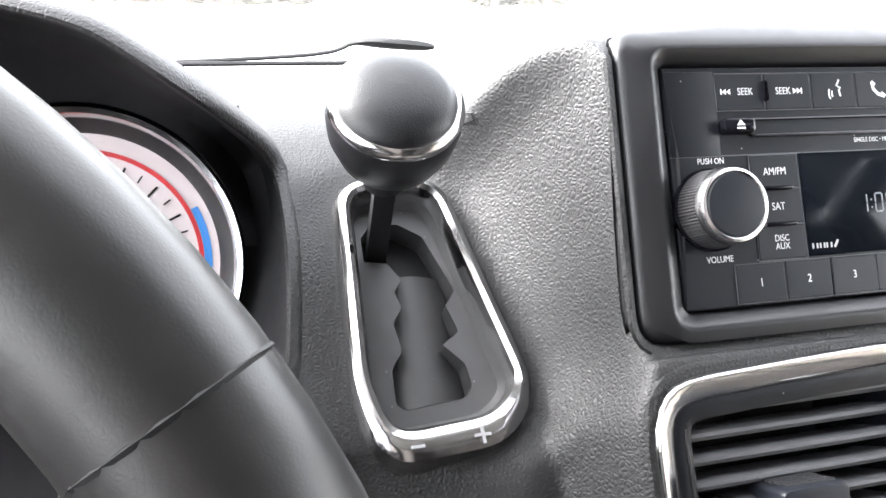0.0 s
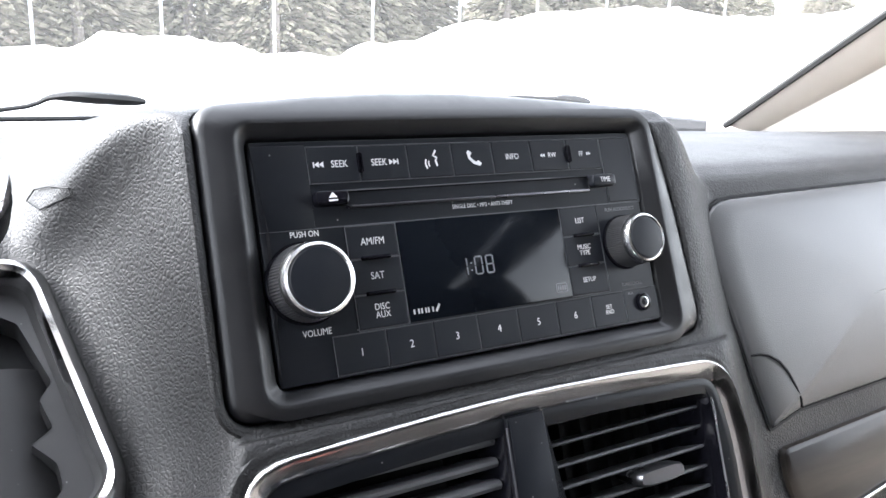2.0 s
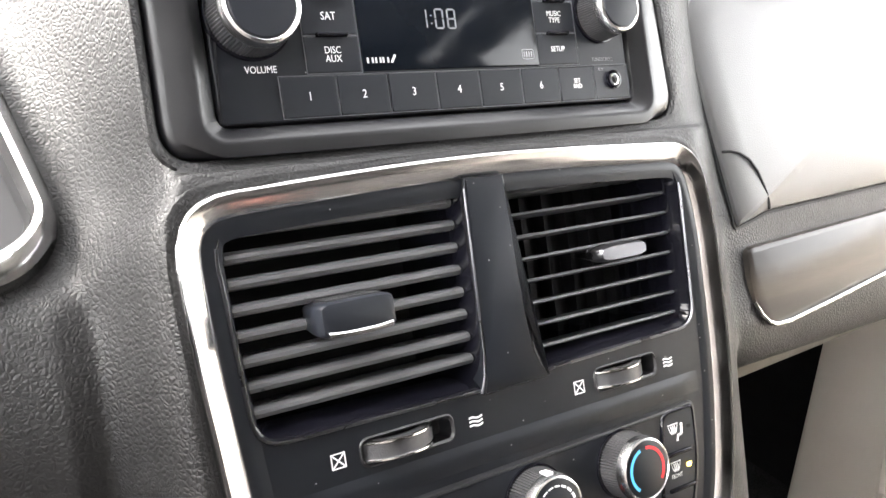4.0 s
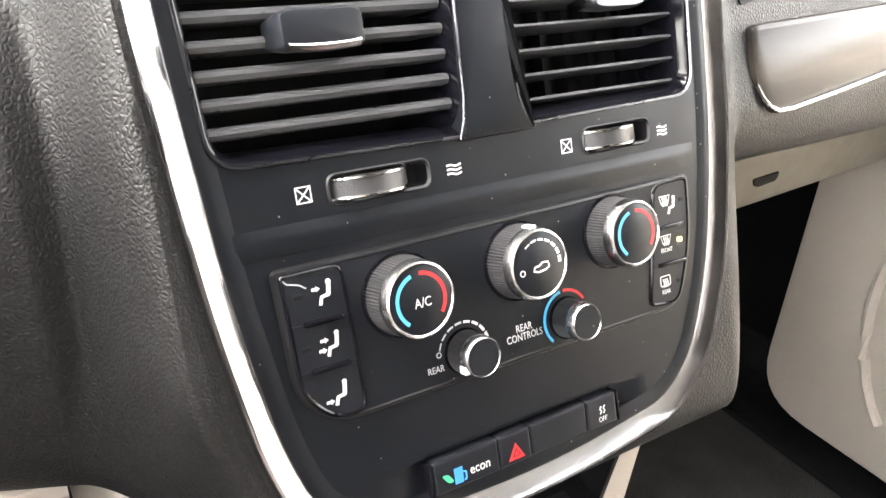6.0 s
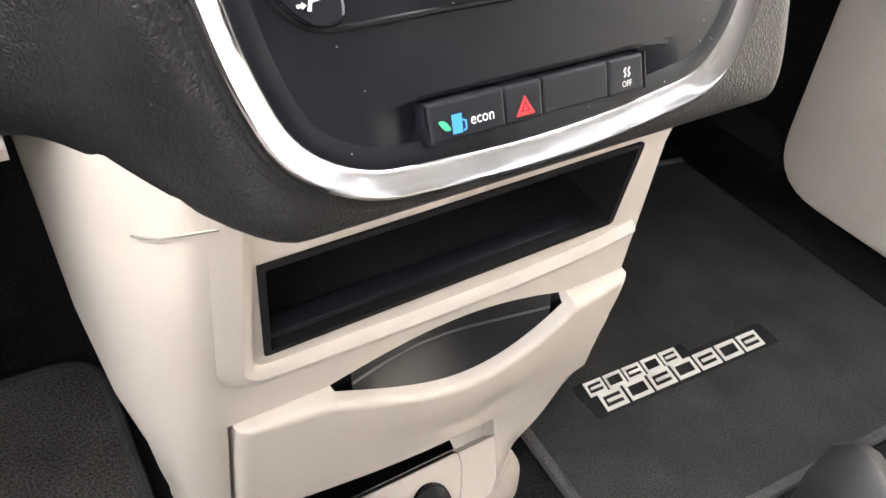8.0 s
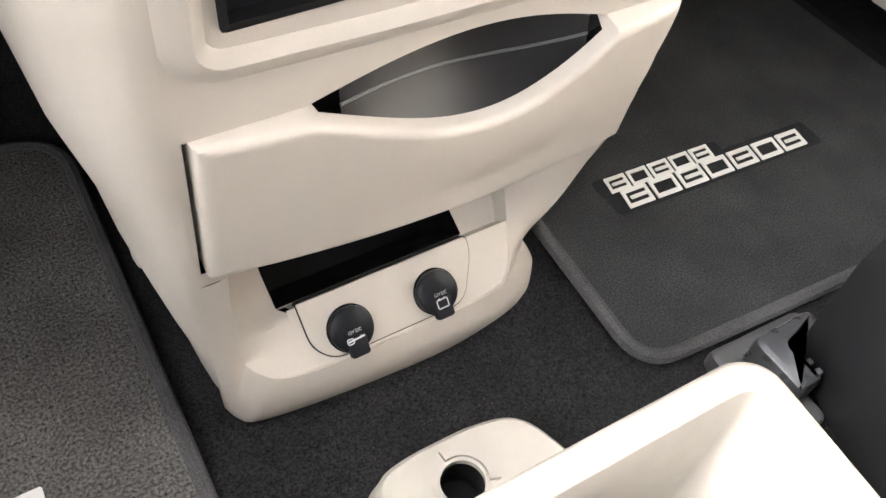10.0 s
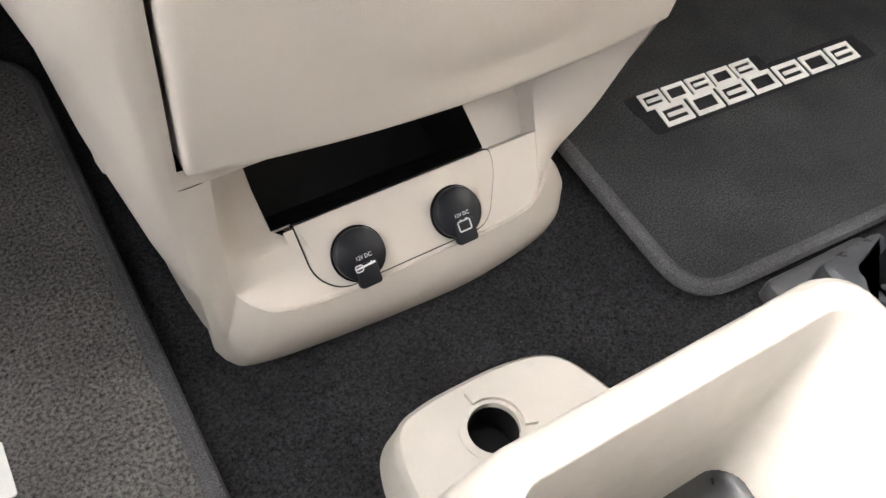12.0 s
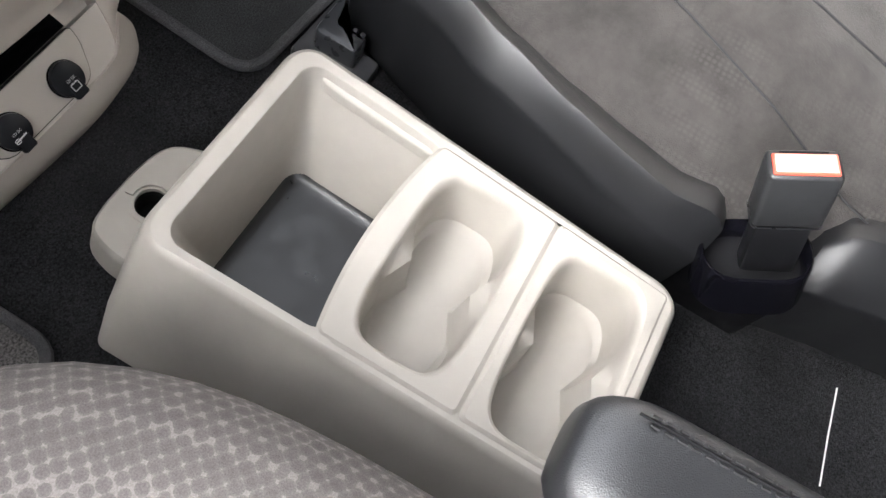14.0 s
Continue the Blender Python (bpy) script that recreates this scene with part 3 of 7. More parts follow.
pane = part("pane", bmw, GLASS, win)
pane.visible_shadow = False
for s in (-1, 1):
    part("seal", tube([(s * 0.722, 0.500, 0.662), (s * 0.683, 0.23, 0.828), (s * 0.644, -0.04, 0.994), (s * 0.605, -0.31, ROOF)], 0.0042, 6), RUBBER, win)

# cowl strip below the glass
bmc = bmesh.new()
rings(bmc, [[(u * 0.80, 0.70 - 0.2 * u * u, 0.645), (u * 0.80, 0.95 - 0.22 * u * u, 0.61)] for u in [k / 8 * 2 - 1 for k in range(9)]], closed=False)
tagged(part("trim_cowl", bmc, SNOW, None), "snowy cowl strip outside the windscreen", "cowl", kind="structure")


def wiper(name_pts, lab):
    t = thing("wiper", pose(0, 0, 0), lab, "wiper", "windscreen wipers")
    part("arm", tube([spline3(name_pts, 0.25 * k) for k in range(21)], [0.0035] * 11 + [0.004, 0.005, 0.008, 0.0095, 0.010, 0.010, 0.0095, 0.009, 0.007, 0.004], 8, flat=0.7), RUBBER, t)
    a, b = Vector(name_pts[0]), Vector(name_pts[4]) - Vector((0, 0, 0.012))
    part("blade", tube([a + Vector((0, -0.01, -0.002)), a.lerp(b, 0.6) + Vector((0, -0.012, -0.003)), b + Vector((0, -0.01, -0.008))], 0.0028, 6), RUBBER, t)
    return t


wiper([(-0.60, 0.60, 0.668), (-0.36, 0.63, 0.670), (-0.147, 0.65, 0.678), (-0.098, 0.65, 0.691), (-0.055, 0.65, 0.690), (-0.010, 0.65, 0.686)], "black wiper arm resting at the windscreen base")
wiper([(0.44, 0.62, 0.694), (0.46, 0.62, 0.694), (0.49, 0.62, 0.693), (0.52, 0.62, 0.692), (0.55, 0.62, 0.690), (0.58, 0.62, 0.687)], "black wiper arm tip beyond the dash top")

# ---- dashboard skin ----
MID = [(-0.02, 0.3800), (-0.070, 0.3803), (-0.0860, 0.3840), (-0.0960, 0.3930), (-0.0905, 0.416), (-0.064, 0.483), (-0.0405, 0.543), (-0.0160, 0.605), (-0.0055, 0.613),
       (0.010, 0.655), (0.029, 0.703), (0.0365, 0.7125), (0.055, 0.7165), (0.12, 0.712), (0.30, 0.690), (0.72, 0.645)]
DRIVER = [(0.06, 0.396), (0.03, 0.3955), (-0.004, 0.394), (-0.017, 0.402), (-0.022, 0.430), (-0.020, 0.480), (-0.014, 0.530), (0.002, 0.566), (0.017, 0.580),
          (0.045, 0.606), (0.080, 0.640), (0.108, 0.662), (0.150, 0.678), (0.22, 0.685), (0.35, 0.680), (0.72, 0.645)]
PASSENGER = [(0.05, 0.474), (0.02, 0.473), (-0.012, 0.472), (-0.030, 0.482), (-0.0345, 0.505), (-0.0235, 0.532), (-0.0135, 0.556), (0.003, 0.597), (0.009, 0.612),
             (0.022, 0.645), (0.033, 0.670), (0.045, 0.682), (0.07, 0.687), (0.15, 0.686), (0.35, 0.674), (0.72, 0.645)]
RAD = face_frame(0, 0, 0.623, 21)
HVF = face_frame(0, -0.09, 0.414, 21.5)
sur_out = rounded([(-0.1130, -0.0112), (0.1180, -0.0100), (0.1130, 0.060), (0.1068, 0.1020), (-0.015, 0.1150), (-0.1118, 0.1040)], [0.012, 0.013, 0.03, 0.018, 0.12, 0.012], 6)
PAN = rounded([(-0.1165, 0.2035), (0.0, 0.2095), (0.1180, 0.2040), (0.1245, 0.170), (0.1235, 0.100), (0.1155, 0.046), (0.1005, 0.007), (0.0790, -0.0125),
               (0.010, -0.0205), (-0.0660, -0.0165), (-0.0905, -0.002), (-0.1010, 0.026), (-0.1095, 0.078), (-0.1160, 0.160)],
              [0.022, 0.10, 0.026, 0.04, 0.05, 0.05, 0.03, 0.03, 0.06, 0.025, 0.03, 0.04, 0.05, 0.05], 6)
GAUGE = Vector((-0.306, 0.092, 0.628))
SHIFT = face_frame(-0.18, 0.05, 0.61, 46)
SHIFT_OUT = rounded([(-0.026, 0.062), (0.019, 0.063), (0.0385, -0.036), (0.024, -0.054), (-0.022, -0.0575), (-0.030, -0.030)], [0.016, 0.016, 0.02, 0.02, 0.014, 0.02], 6)

HOOD_HALF = [(-0.35, 0.7300), (-0.331, 0.7285), (-0.313, 0.7260), (-0.292, 0.7200), (-0.277, 0.7110), (-0.259, 0.6970), (-0.243, 0.6810), (-0.2315, 0.6670), (-0.2265, 0.6520), (-0.2275, 0.62), (-0.236, 0.588), (-0.262, 0.568), (-0.35, 0.562)]
HOOD = HOOD_HALF + [(-0.70 - x, z) for x, z in HOOD_HALF[-2:0:-1]]


def inside(pt, outline):
    x, y = pt
    hit = False
    for (x1, y1), (x2, y2) in zip(outline, outline[1:] + outline[:1]):
        if (y1 > y) != (y2 > y) and x < (x2 - x1) * (y - y1) / (y2 - y1) + x1:
            hit = not hit
    return hit


def dash_point(x, t):
    m, d, p = spline(MID, t), spline(DRIVER, t), spline(PASSENGER, t)
    if x < 0:
        reach = max(0.140, min(0.172, 0.140 + 0.30 * (m.y - 0.60)))
        d = d + Vector((0.40 * max(0, -x - 0.15) * smoothstep(8.5, 5.5, t), 0))
        low = smoothstep(0.47, 0.385, m.y)
        q = m.lerp(d, smoothstep(0.116 - 0.032 * low, reach + 0.012 * low, -x))
    else:
        q = m.lerp(p, smoothstep(0.119, 0.160, x))
    up = smoothstep(3.2, 5.0, t) * smoothstep(11.8, 10.4, t)
    roll = 0.0030 * math.exp(-((x + 0.1210) / 0.0064) ** 2) * up
    q = q + Vector((-0.93 * roll, 0.36 * roll))
    bow = 0.16 * max(0, t - 13) / 2 * (x / 0.75) ** 2
    return Vector((x, q.x - bow * 0.9, q.y))


def pad_level(x, yl, back):
    """Height of the dash skin over a leaning face's plane, at x and yl on that face."""
    lo, hi = 2.2, 12.6
    for _ in range(26):
        mid = (lo + hi) / 2
        if (back @ dash_point(x, mid)).y < yl:
            lo = mid
        else:
            hi = mid
    return (back @ dash_point(x, lo)).z


def skin_collar(outline, face, levels):
    """A strip of dash skin rolled in round an opening: levels are (outwards, over the skin)."""
    back, bm = face.inverted(), bmesh.new()
    loops = []
    for d, h in levels:
        loops.append([(x, y, max(-0.03, pad_level(x, y, back)) + h) for x, y in inset(outline, -d)])
    rings(bm, loops)
    return bm


def dash_pad():
    bm = bmesh.new()
    xs = [-0.76 + 0.02 * k for k in range(20)] + [-0.365 + 0.005 * k for k in range(37)] + [-0.182 + 0.002 * k for k in range(37)]
    xs += [-0.107 + 0.005 * k for k in range(43)] + [0.107 + 0.002 * k for k in range(31)] + [0.17 + 0.03 * k for k in range(20)]
    ts = [k / 12 for k in range(15 * 12 + 1)]
    back, hv_back, rad_back = SHIFT.inverted(), HVF.inverted(), RAD.inverted()
    panel_cut, radio_cut = inset(PAN, 0.0040), inset(sur_out, -0.0016)
    grid = [[bm.verts.new(dash_point(x, t)) for t in ts] for x in xs]
    cut = inset(SHIFT_OUT, 0.004)
    ring_pts = [Vector(p) for p in SHIFT_OUT]
    ring_segs = list(zip(ring_pts, ring_pts[1:] + ring_pts[:1]))
    for v in bm.verts:
        loc = back @ v.co
        if -0.01 < loc.z < 0.15 and v.co.y < 0.3 and -0.26 < v.co.x < -0.09:
            p = Vector((loc.x, loc.y))
            d = 0.0
            if not inside(p, SHIFT_OUT):
                d = min((p - (a + (b - a) * max(0.0, min(1.0, (p - a).dot(b - a) / (b - a).length_squared)))).length for a, b in ring_segs)
            top = 0.0015 + 45.0 * max(0.0, d - 0.002) ** 2
            loc.z = -0.004 * math.log(math.exp(-loc.z / 0.004) + math.exp(-top / 0.004)) if loc.z > -0.01 else loc.z
            v.co = SHIFT @ loc
    for i in range(len(xs) - 1):
        for j in range(len(ts) - 1):
            q = (grid[i][j], grid[i + 1][j], grid[i + 1][j + 1], grid[i][j + 1])
            c = sum((v.co for v in q), Vector()) / 4
            if c.y < 0.07 and abs(c.x) < 0.13:
                h, r = hv_back @ c, rad_back @ c
                if c.z < 0.612 and inside((h.x, h.y), panel_cut) or c.z > 0.60 and inside((r.x, r.y), radio_cut):
                    continue
            loc = back @ c
            if abs(loc.z) < 0.03 and inside((loc.x, loc.y), cut):
                continue
            if c.y < 0.20 and inside((c.x, c.z), HOOD):
                continue
            bm.faces.new(q)
    return bm


dash = thing("dashboard", pose(0, 0.3, 0.38), "black leather-grained dashboard with a raised centre stack", "dashboard")
part("pad", moved(dash_pad(), pose(0, -0.3, -0.38)), VINYL, dash)
# small clip cover moulded into the pad
clip = [(-0.1606, 0.1153, 0.6755), (-0.1573, 0.1142, 0.6802), (-0.1529, 0.1008, 0.6831), (-0.1472, 0.0883, 0.6840), (-0.1462, 0.0875, 0.6814), (-0.1569, 0.1004, 0.6740)]
part("clip_cover", tube([(x - 0.0004, y - 0.3003, z - 0.3798) for x, y, z in clip], 0.00035, 5, closed=True), DARK, dash)
# closing panel under the dash
part("underside", moved(block(-0.74, 0.02, 0.385, 0.14, 0.55, 0.39), pose(0, -0.3, -0.38)), DARK, dash)
part("underside", moved(block(0.14, 0.02, 0.474, 0.74, 0.55, 0.479), pose(0, -0.3, -0.38)), DARK, dash)

# ---- gear selector ----
sel = thing("gear_selector", SHIFT, "black leather gear selector knob in a chrome-edged stepped gate", "gear selector")


def shift_loop(d):
    """The gate's outline set in by d, further along its foot."""
    return [(x, y + d * 0.75 * smoothstep(-0.018, -0.050, y)) for x, y in inset(SHIFT_OUT, d)]


cs = bmesh.new()
rings(cs, [[(x, y, z) for x, y in shift_loop(d)] for d, z in [(-0.0020, -0.006), (-0.0008, 0.0045), (0.0008, 0.0066), (0.0032, 0.0074), (0.0052, 0.0060), (0.0064, 0.0020), (0.0068, -0.007)]])
part("chrome_surround", cs, CHROME, sel, "bright chrome surround")
wl_ = bmesh.new()
rings(wl_, [[(x, y, z) for x, y in shift_loop(d)] for d, z in ((0.0060, -0.001), (0.0075, -0.0055), (0.0085, -0.0075))])
part("well", wl_, GATE, sel)
gate = [(-0.0165, 0.041), (-0.0165, 0.030), (-0.0070, 0.0285), (-0.0020, 0.0205), (-0.0062, 0.0150), (-0.0040, 0.0080), (-0.0088, 0.0012),
        (-0.0070, -0.0105), (-0.0125, -0.0180), (-0.0130, -0.0325), (-0.0095, -0.0350), (0.0140, -0.0330), (0.0178, -0.0285), (0.0170, -0.0190),
        (0.0110, -0.0120), (0.0092, -0.0100), (0.0172, -0.0050), (0.0140, 0.0070), (0.0190, 0.0135), (0.0100, 0.0400), (0.0000, 0.0470), (-0.0120, 0.0465)]
gate_o = rounded(gate, 0.0014, 3)
plate_o = shift_loop(0.0082)
part("gate_plate", sheet(plate_o, [gate_o], -0.0075), GATE, sel, "matt grey stepped gate plate")
gb = wall_loop(gate_o, -0.0072, -0.0085, d=-0.0)
rings(gb, [[(x, y, -0.0075) for x, y in gate_o], [(x, y, -0.021) for x, y in gate_o]])
part("gate_wall", gb, GATE, sel)
part("gate_floor", sheet(inset(gate_o, -0.003), (), -0.0205), DARK, sel)
slide = bmesh.new()
rings(slide, [[(x, y, -0.012 - 0.006 * (abs(x) / 0.016) ** 2 - (0.02 if y > 0.029 else 0)) for x in [-0.018 + 0.003 * k for k in range(13)]] for y in [-0.036 + 0.005 * k for k in range(14)]], closed=False)
part("gate_slide", slide, GATE, sel)
# plus and minus marks on the lower lip
mk = stroke([(-0.0135, -0.0532), (-0.0085, -0.0532)], 0.0011, 0.0070, 0.0078)
part("minus_mark", mk, GREYPRINT, sel)
mk = stroke([(0.0105, -0.0520), (0.0165, -0.0520)], 0.0011, 0.0070, 0.0078)
stroke([(0.0135, -0.0552), (0.0135, -0.0488)], 0.0011, 0.0070, 0.0079, mk)
part("plus_mark", mk, GREYPRINT, sel)
# lever: a bent flat bar, then the knob
bar = bmesh.new()
rings(bar, [[(-0.0112 + dx, 0.0345 + s * 0.24 + dy, s) for dx, dy in ((-0.0042, -0.0022), (0.0042, -0.0022), (0.0042, 0.0022), (-0.0042, 0.0022))] for s in (-0.02, 0.0, 0.02, 0.04)], True, True)
part("lever", bar, DARK, sel)
KN = Matrix.Translation((-0.0118, 0.0425, 0.0330)) @ pose(0, 0, 0, -2, -2, 0) @ Matrix.Scale(1.08, 4)
part("collar", moved(lathe([(0.0062, 0.0), (0.0078, 0.001), (0.0082, 0.008), (0.0100, 0.011)], 28), KN), DARK, sel)
knob = part("knob", moved(lathe([(0.0090, 0.008), (0.0125, 0.0115), (0.0175, 0.0185), (0.0208, 0.0270), (0.0218, 0.0345), (0.0214, 0.0395), (0.0205, 0.0408)], 48), KN), LEATHER, sel, "black stitched leather knob")
part("chrome_ring", moved(lathe([(0.0214, 0.0385), (0.0219, 0.0400), (0.0214, 0.0418), (0.0200, 0.0430), (0.0190, 0.0428)], 56, cap=False), KN), CHROME, knob)
part("cap", moved(lathe([(0.0193, 0.0424), (0.0185, 0.0442), (0.0150, 0.0466), (0.0100, 0.0482), (0.0050, 0.0490), (0.0, 0.0492)], 48), KN), LEATHER, knob)
part("seam", moved(tube([(0.0055 + 0.0 * k, -0.0092 - (0.0205 - 0.0092) * math.sin(k / 6 * 1.57), 0.010 + 0.029 * k / 6) for k in range(7)], 0.0004, 5), KN), STITCH, knob)

# ---- instrument cluster ----
CL = face_frame(GAUGE.x, GAUGE.y, GAUGE.z, 14)
GS = 0.86
clu = thing("instrument_cowl", CL, "black hooded cowl around the speedometer", "instrument cowl")


DASH_Y = [(0.50, -0.015), (0.56, 0.0), (0.58, 0.017), (0.606, 0.045), (0.640, 0.080), (0.662, 0.108), (0.80, 0.2)]


def lip_shift(z):
    """How far the hood's lip falls back towards the dash as it comes down."""
    for (z0, y0), (z1, y1) in zip(DASH_Y, DASH_Y[1:]):
        if z0 <= z <= z1:
            flush = y0 + (y1 - y0) * (z - z0) / (z1 - z0) - 0.005
    return (flush - 0.0485) * smoothstep(0.705, 0.655, z)


def hood_loop(scale, y, drop=0.0, blend=0.0):
    """The hood's arch, shrunk about its middle or blended towards the dial's round edge."""
    out = []
    for x, z in spline_loop(HOOD):
        a = math.atan2(z - GAUGE.z, x - GAUGE.x)
        px, pz = -0.33 + (x + 0.33) * scale, 0.64 + (z - 0.64) * scale - drop
        gx, gz = GAUGE.x + 0.0625 * math.cos(a), GAUGE.z + 0.0625 * math.sin(a)
        out.append(CL.inverted() @ Vector((px + (gx - px) * blend, y + lip_shift(z) * (1 - blend), pz + (gz - pz) * blend)))
    return out


def spline_loop(pts, n=4):
    out = []
    for i in range(len(pts)):
        p0, p1, p2, p3 = (Vector(pts[(i + k) % len(pts)]) for k in (-1, 0, 1, 2))
        for k in range(n):
            t = k / n
            out.append(0.5 * (2 * p1 + (p2 - p0) * t + (2 * p0 - 5 * p1 + 4 * p2 - p3) * t * t + (3 * p1 - p0 - 3 * p2 + p3) * t ** 3))
    return out


cowl = bmesh.new()
rings(cowl, [hood_loop(0.975, 0.052), hood_loop(0.985, 0.0485), hood_loop(1.0, 0.0485), hood_loop(1.022, 0.0505), hood_loop(1.042, 0.055), hood_loop(1.05, 0.075), hood_loop(1.0, 0.13), hood_loop(0.86, 0.22, 0.01), hood_loop(0.55, 0.33, 0.03)])
part("cowl", cowl, VINYL, clu, "black hood around the dial")
tun = bmesh.new()
rings(tun, [hood_loop(0.976, 0.0525), hood_loop(0.96, 0.075, 0, 0.1), hood_loop(0.93, 0.092, 0, 0.45), hood_loop(0.9, 0.102, 0, 1.0)])
part("tunnel", tun, DARK, clu)
gau = thing("speedometer", CL @ Matrix.Scale(GS, 4), "white-faced speedometer with a chrome ring", "speedometer")
part("chrome_ring", lathe([(0.0720, -0.004), (0.0728, 0.003), (0.0712, 0.0062), (0.0688, 0.0052), (0.0672, 0.001), (0.0668, -0.006)], 72, cap=False), CHROME, gau)
part("inner_ring", lathe([(0.0672, -0.002), (0.0630, -0.006), (0.0610, -0.010)], 72, cap=False), TRIM, gau)
dial = part("dial", sheet(circle(0, 0, 0.0625, 72), (), -0.010), DIAL_FACE, gau, "white dial with red and blue arcs")
part("red_ring", stroke(arc(0, 0, 0.0525, -50, 230, 60), 0.0022, -0.0099, -0.0095), REDPRINT, dial)
part("blue_ring", stroke(arc(0, 0, 0.0555, -40, 25, 24), 0.0036, -0.0099, -0.0096), DEEPBLUE, dial)
part("dial_centre", lathe([(0.0300, -0.0098), (0.0295, -0.0088), (0.0, -0.0084)], 48), DIAL_CENTRE, dial)
for k in range(0, 29):
    a = radians(225 - k * 10)
    r0, r1 = (0.041 if k % 2 == 0 else 0.0445), 0.0485
    tk = stroke([(r0 * math.cos(a), r0 * math.sin(a)), (r1 * math.cos(a), r1 * math.sin(a))], 0.0011 if k % 2 == 0 else 0.0008, -0.0099, -0.0094)
    part("tick", tk, DARK, dial, flat=True)
for k, num in enumerate(("20", "40", "60", "80", "100", "120", "140")):
    a = radians(156 - k * 37)
    lettering(num, 0.0058, 0.0355 * math.cos(a), 0.0355 * math.sin(a), -0.0094, DARK, dial, 0.8)
part("needle", stroke([(0, 0), (0.044 * math.cos(radians(222)), 0.044 * math.sin(radians(222)))], 0.0014, -0.008, -0.0068), REDPRINT, dial)
part("hub", lathe([(0.0085, -0.0085), (0.008, -0.004), (0.0, -0.0035)], 28), DARK, dial)
lens = part("lens", sheet(circle(0, 0, 0.0665, 72), (), -0.002), GLASS, gau)
lens.visible_shadow = False

# ---- steering wheel ----
SW = face_frame(-0.411, -0.168, 0.590, 24)
wh = thing("steering_wheel", SW, "black leather steering wheel with thick stitched rim", "steering wheel")
rim = [(0.175 * math.cos(2 * math.pi * k / 90), 0.175 * math.sin(2 * math.pi * k / 90), 0.0) for k in range(90)]
rimpart = part("rim", tube(rim, 0.0165, 18, closed=True), WHEEL_LEATHER, wh, "thick black leather rim")
for a in (31, 149):
    c, s = math.cos(radians(a)), math.sin(radians(a))
    part("seam", tube([(c * (0.175 + 0.0162 * math.cos(q)), s * (0.175 + 0.0162 * math.cos(q)), 0.0162 * math.sin(q)) for q in [2 * math.pi * k / 20 for k in range(20)]], 0.0006, 5, closed=True), DARK, rimpart)
for sx in (1, -1):
    sp = slab(rounded([(sx * 0.045, 0.022), (sx * 0.165, 0.012), (sx * 0.165, -0.030), (sx * 0.045, -0.045)], 0.012), -0.012, 0.008, 0.006)
    spoke = part("spoke", sp, SILVER, wh, "satin silver spoke")
    part("switch_pad", slab(rounded([(sx * 0.070, 0.012), (sx * 0.135, 0.006), (sx * 0.135, -0.022), (sx * 0.070, -0.032)], 0.008), 0.006, 0.011, 0.002), BUTTON, spoke)
part("spoke", slab(rounded([(-0.03, -0.05), (0.03, -0.05), (0.022, -0.166), (-0.022, -0.166)], 0.01), -0.012, 0.006, 0.005), DARK, wh)
part("hub", slab(rrect(-0.07, -0.07, 0.07, 0.05, 0.035), -0.03, 0.022, 0.014), WHEEL_LEATHER, wh)
part("column", slab(circle(0, 0, 0.045, 32), -0.22, -0.03), DARK, wh)

# ---- radio ----
radio = thing("radio", RAD, "black car radio with two chrome-ringed knobs and a disc slot", "car radio")
sur_mid = rounded([(-0.0990, -0.0058), (0.1010, -0.0062), (0.0998, 0.055), (0.0985, 0.0940), (0.0, 0.0952), (-0.0980, 0.0940)], [0.008, 0.008, 0.01, 0.006, 0.04, 0.006], 6)
sur_in = rounded([(-0.0938, -0.0016), (0.0936, -0.0016), (0.0936, 0.050), (0.0936, 0.0900), (0.0, 0.0902), (-0.0938, 0.0900)], [0.005, 0.005, 0.01, 0.003, 0.02, 0.003], 6)


def crown(y):
    """The surround's top rolls back over the dash."""
    return -0.015 * max(0.0, (y - 0.0945) / 0.020) ** 2


sur_bm = bmesh.new()
rings(sur_bm, [[(x, y, z + crown(y)) for x, y in o] for o, z in ((inset(sur_out, -0.0002), -0.016), (sur_out, -0.0008), (inset(sur_out, 0.0007), 0.0008), (inset(sur_out, 0.0018), 0.0019), (inset(sur_out, 0.0036), 0.0026), (inset(sur_mid, -0.0060), 0.0038), (inset(sur_mid, -0.0024), 0.0046),
                                                                 (inset(sur_mid, -0.0010), 0.0045), (sur_mid, 0.0038), (inset(sur_in, -0.0010), 0.0008), (sur_in, -0.0020), (inset(sur_in, 0.0002), -0.010))])
part("surround", sur_bm, TRIM, radio, "satin charcoal radio surround")
part("skin_collar", skin_collar(sur_out, RAD, ((0.0052, -0.0008), (0.0042, 0.0002), (0.0030, 0.0003), (0.0018, 0.0001), (0.0010, -0.0007), (0.0006, -0.0018), (0.0005, -0.012))), VINYL, radio, "grained skin rolled in round the surround")
part("recess_floor", sheet(inset(sur_in, -0.001), (), -0.0095), DARK, radio)
face_o = rrect(-0.0930, -0.0008, 0.0928, 0.0892, 0.0015, 3)
part("faceplate", slab(face_o, -0.012, 0.0, 0.0006), PANEL, radio, flat=True)
# upper left cheek, folded back
part("cheek", slab([(-0.0925, 0.0555), (-0.0715, 0.0555), (-0.0715, 0.0875), (-0.0925, 0.0875)], -0.003, 0.0004, 0.0003), PANEL, radio)

fc = bmesh.new()
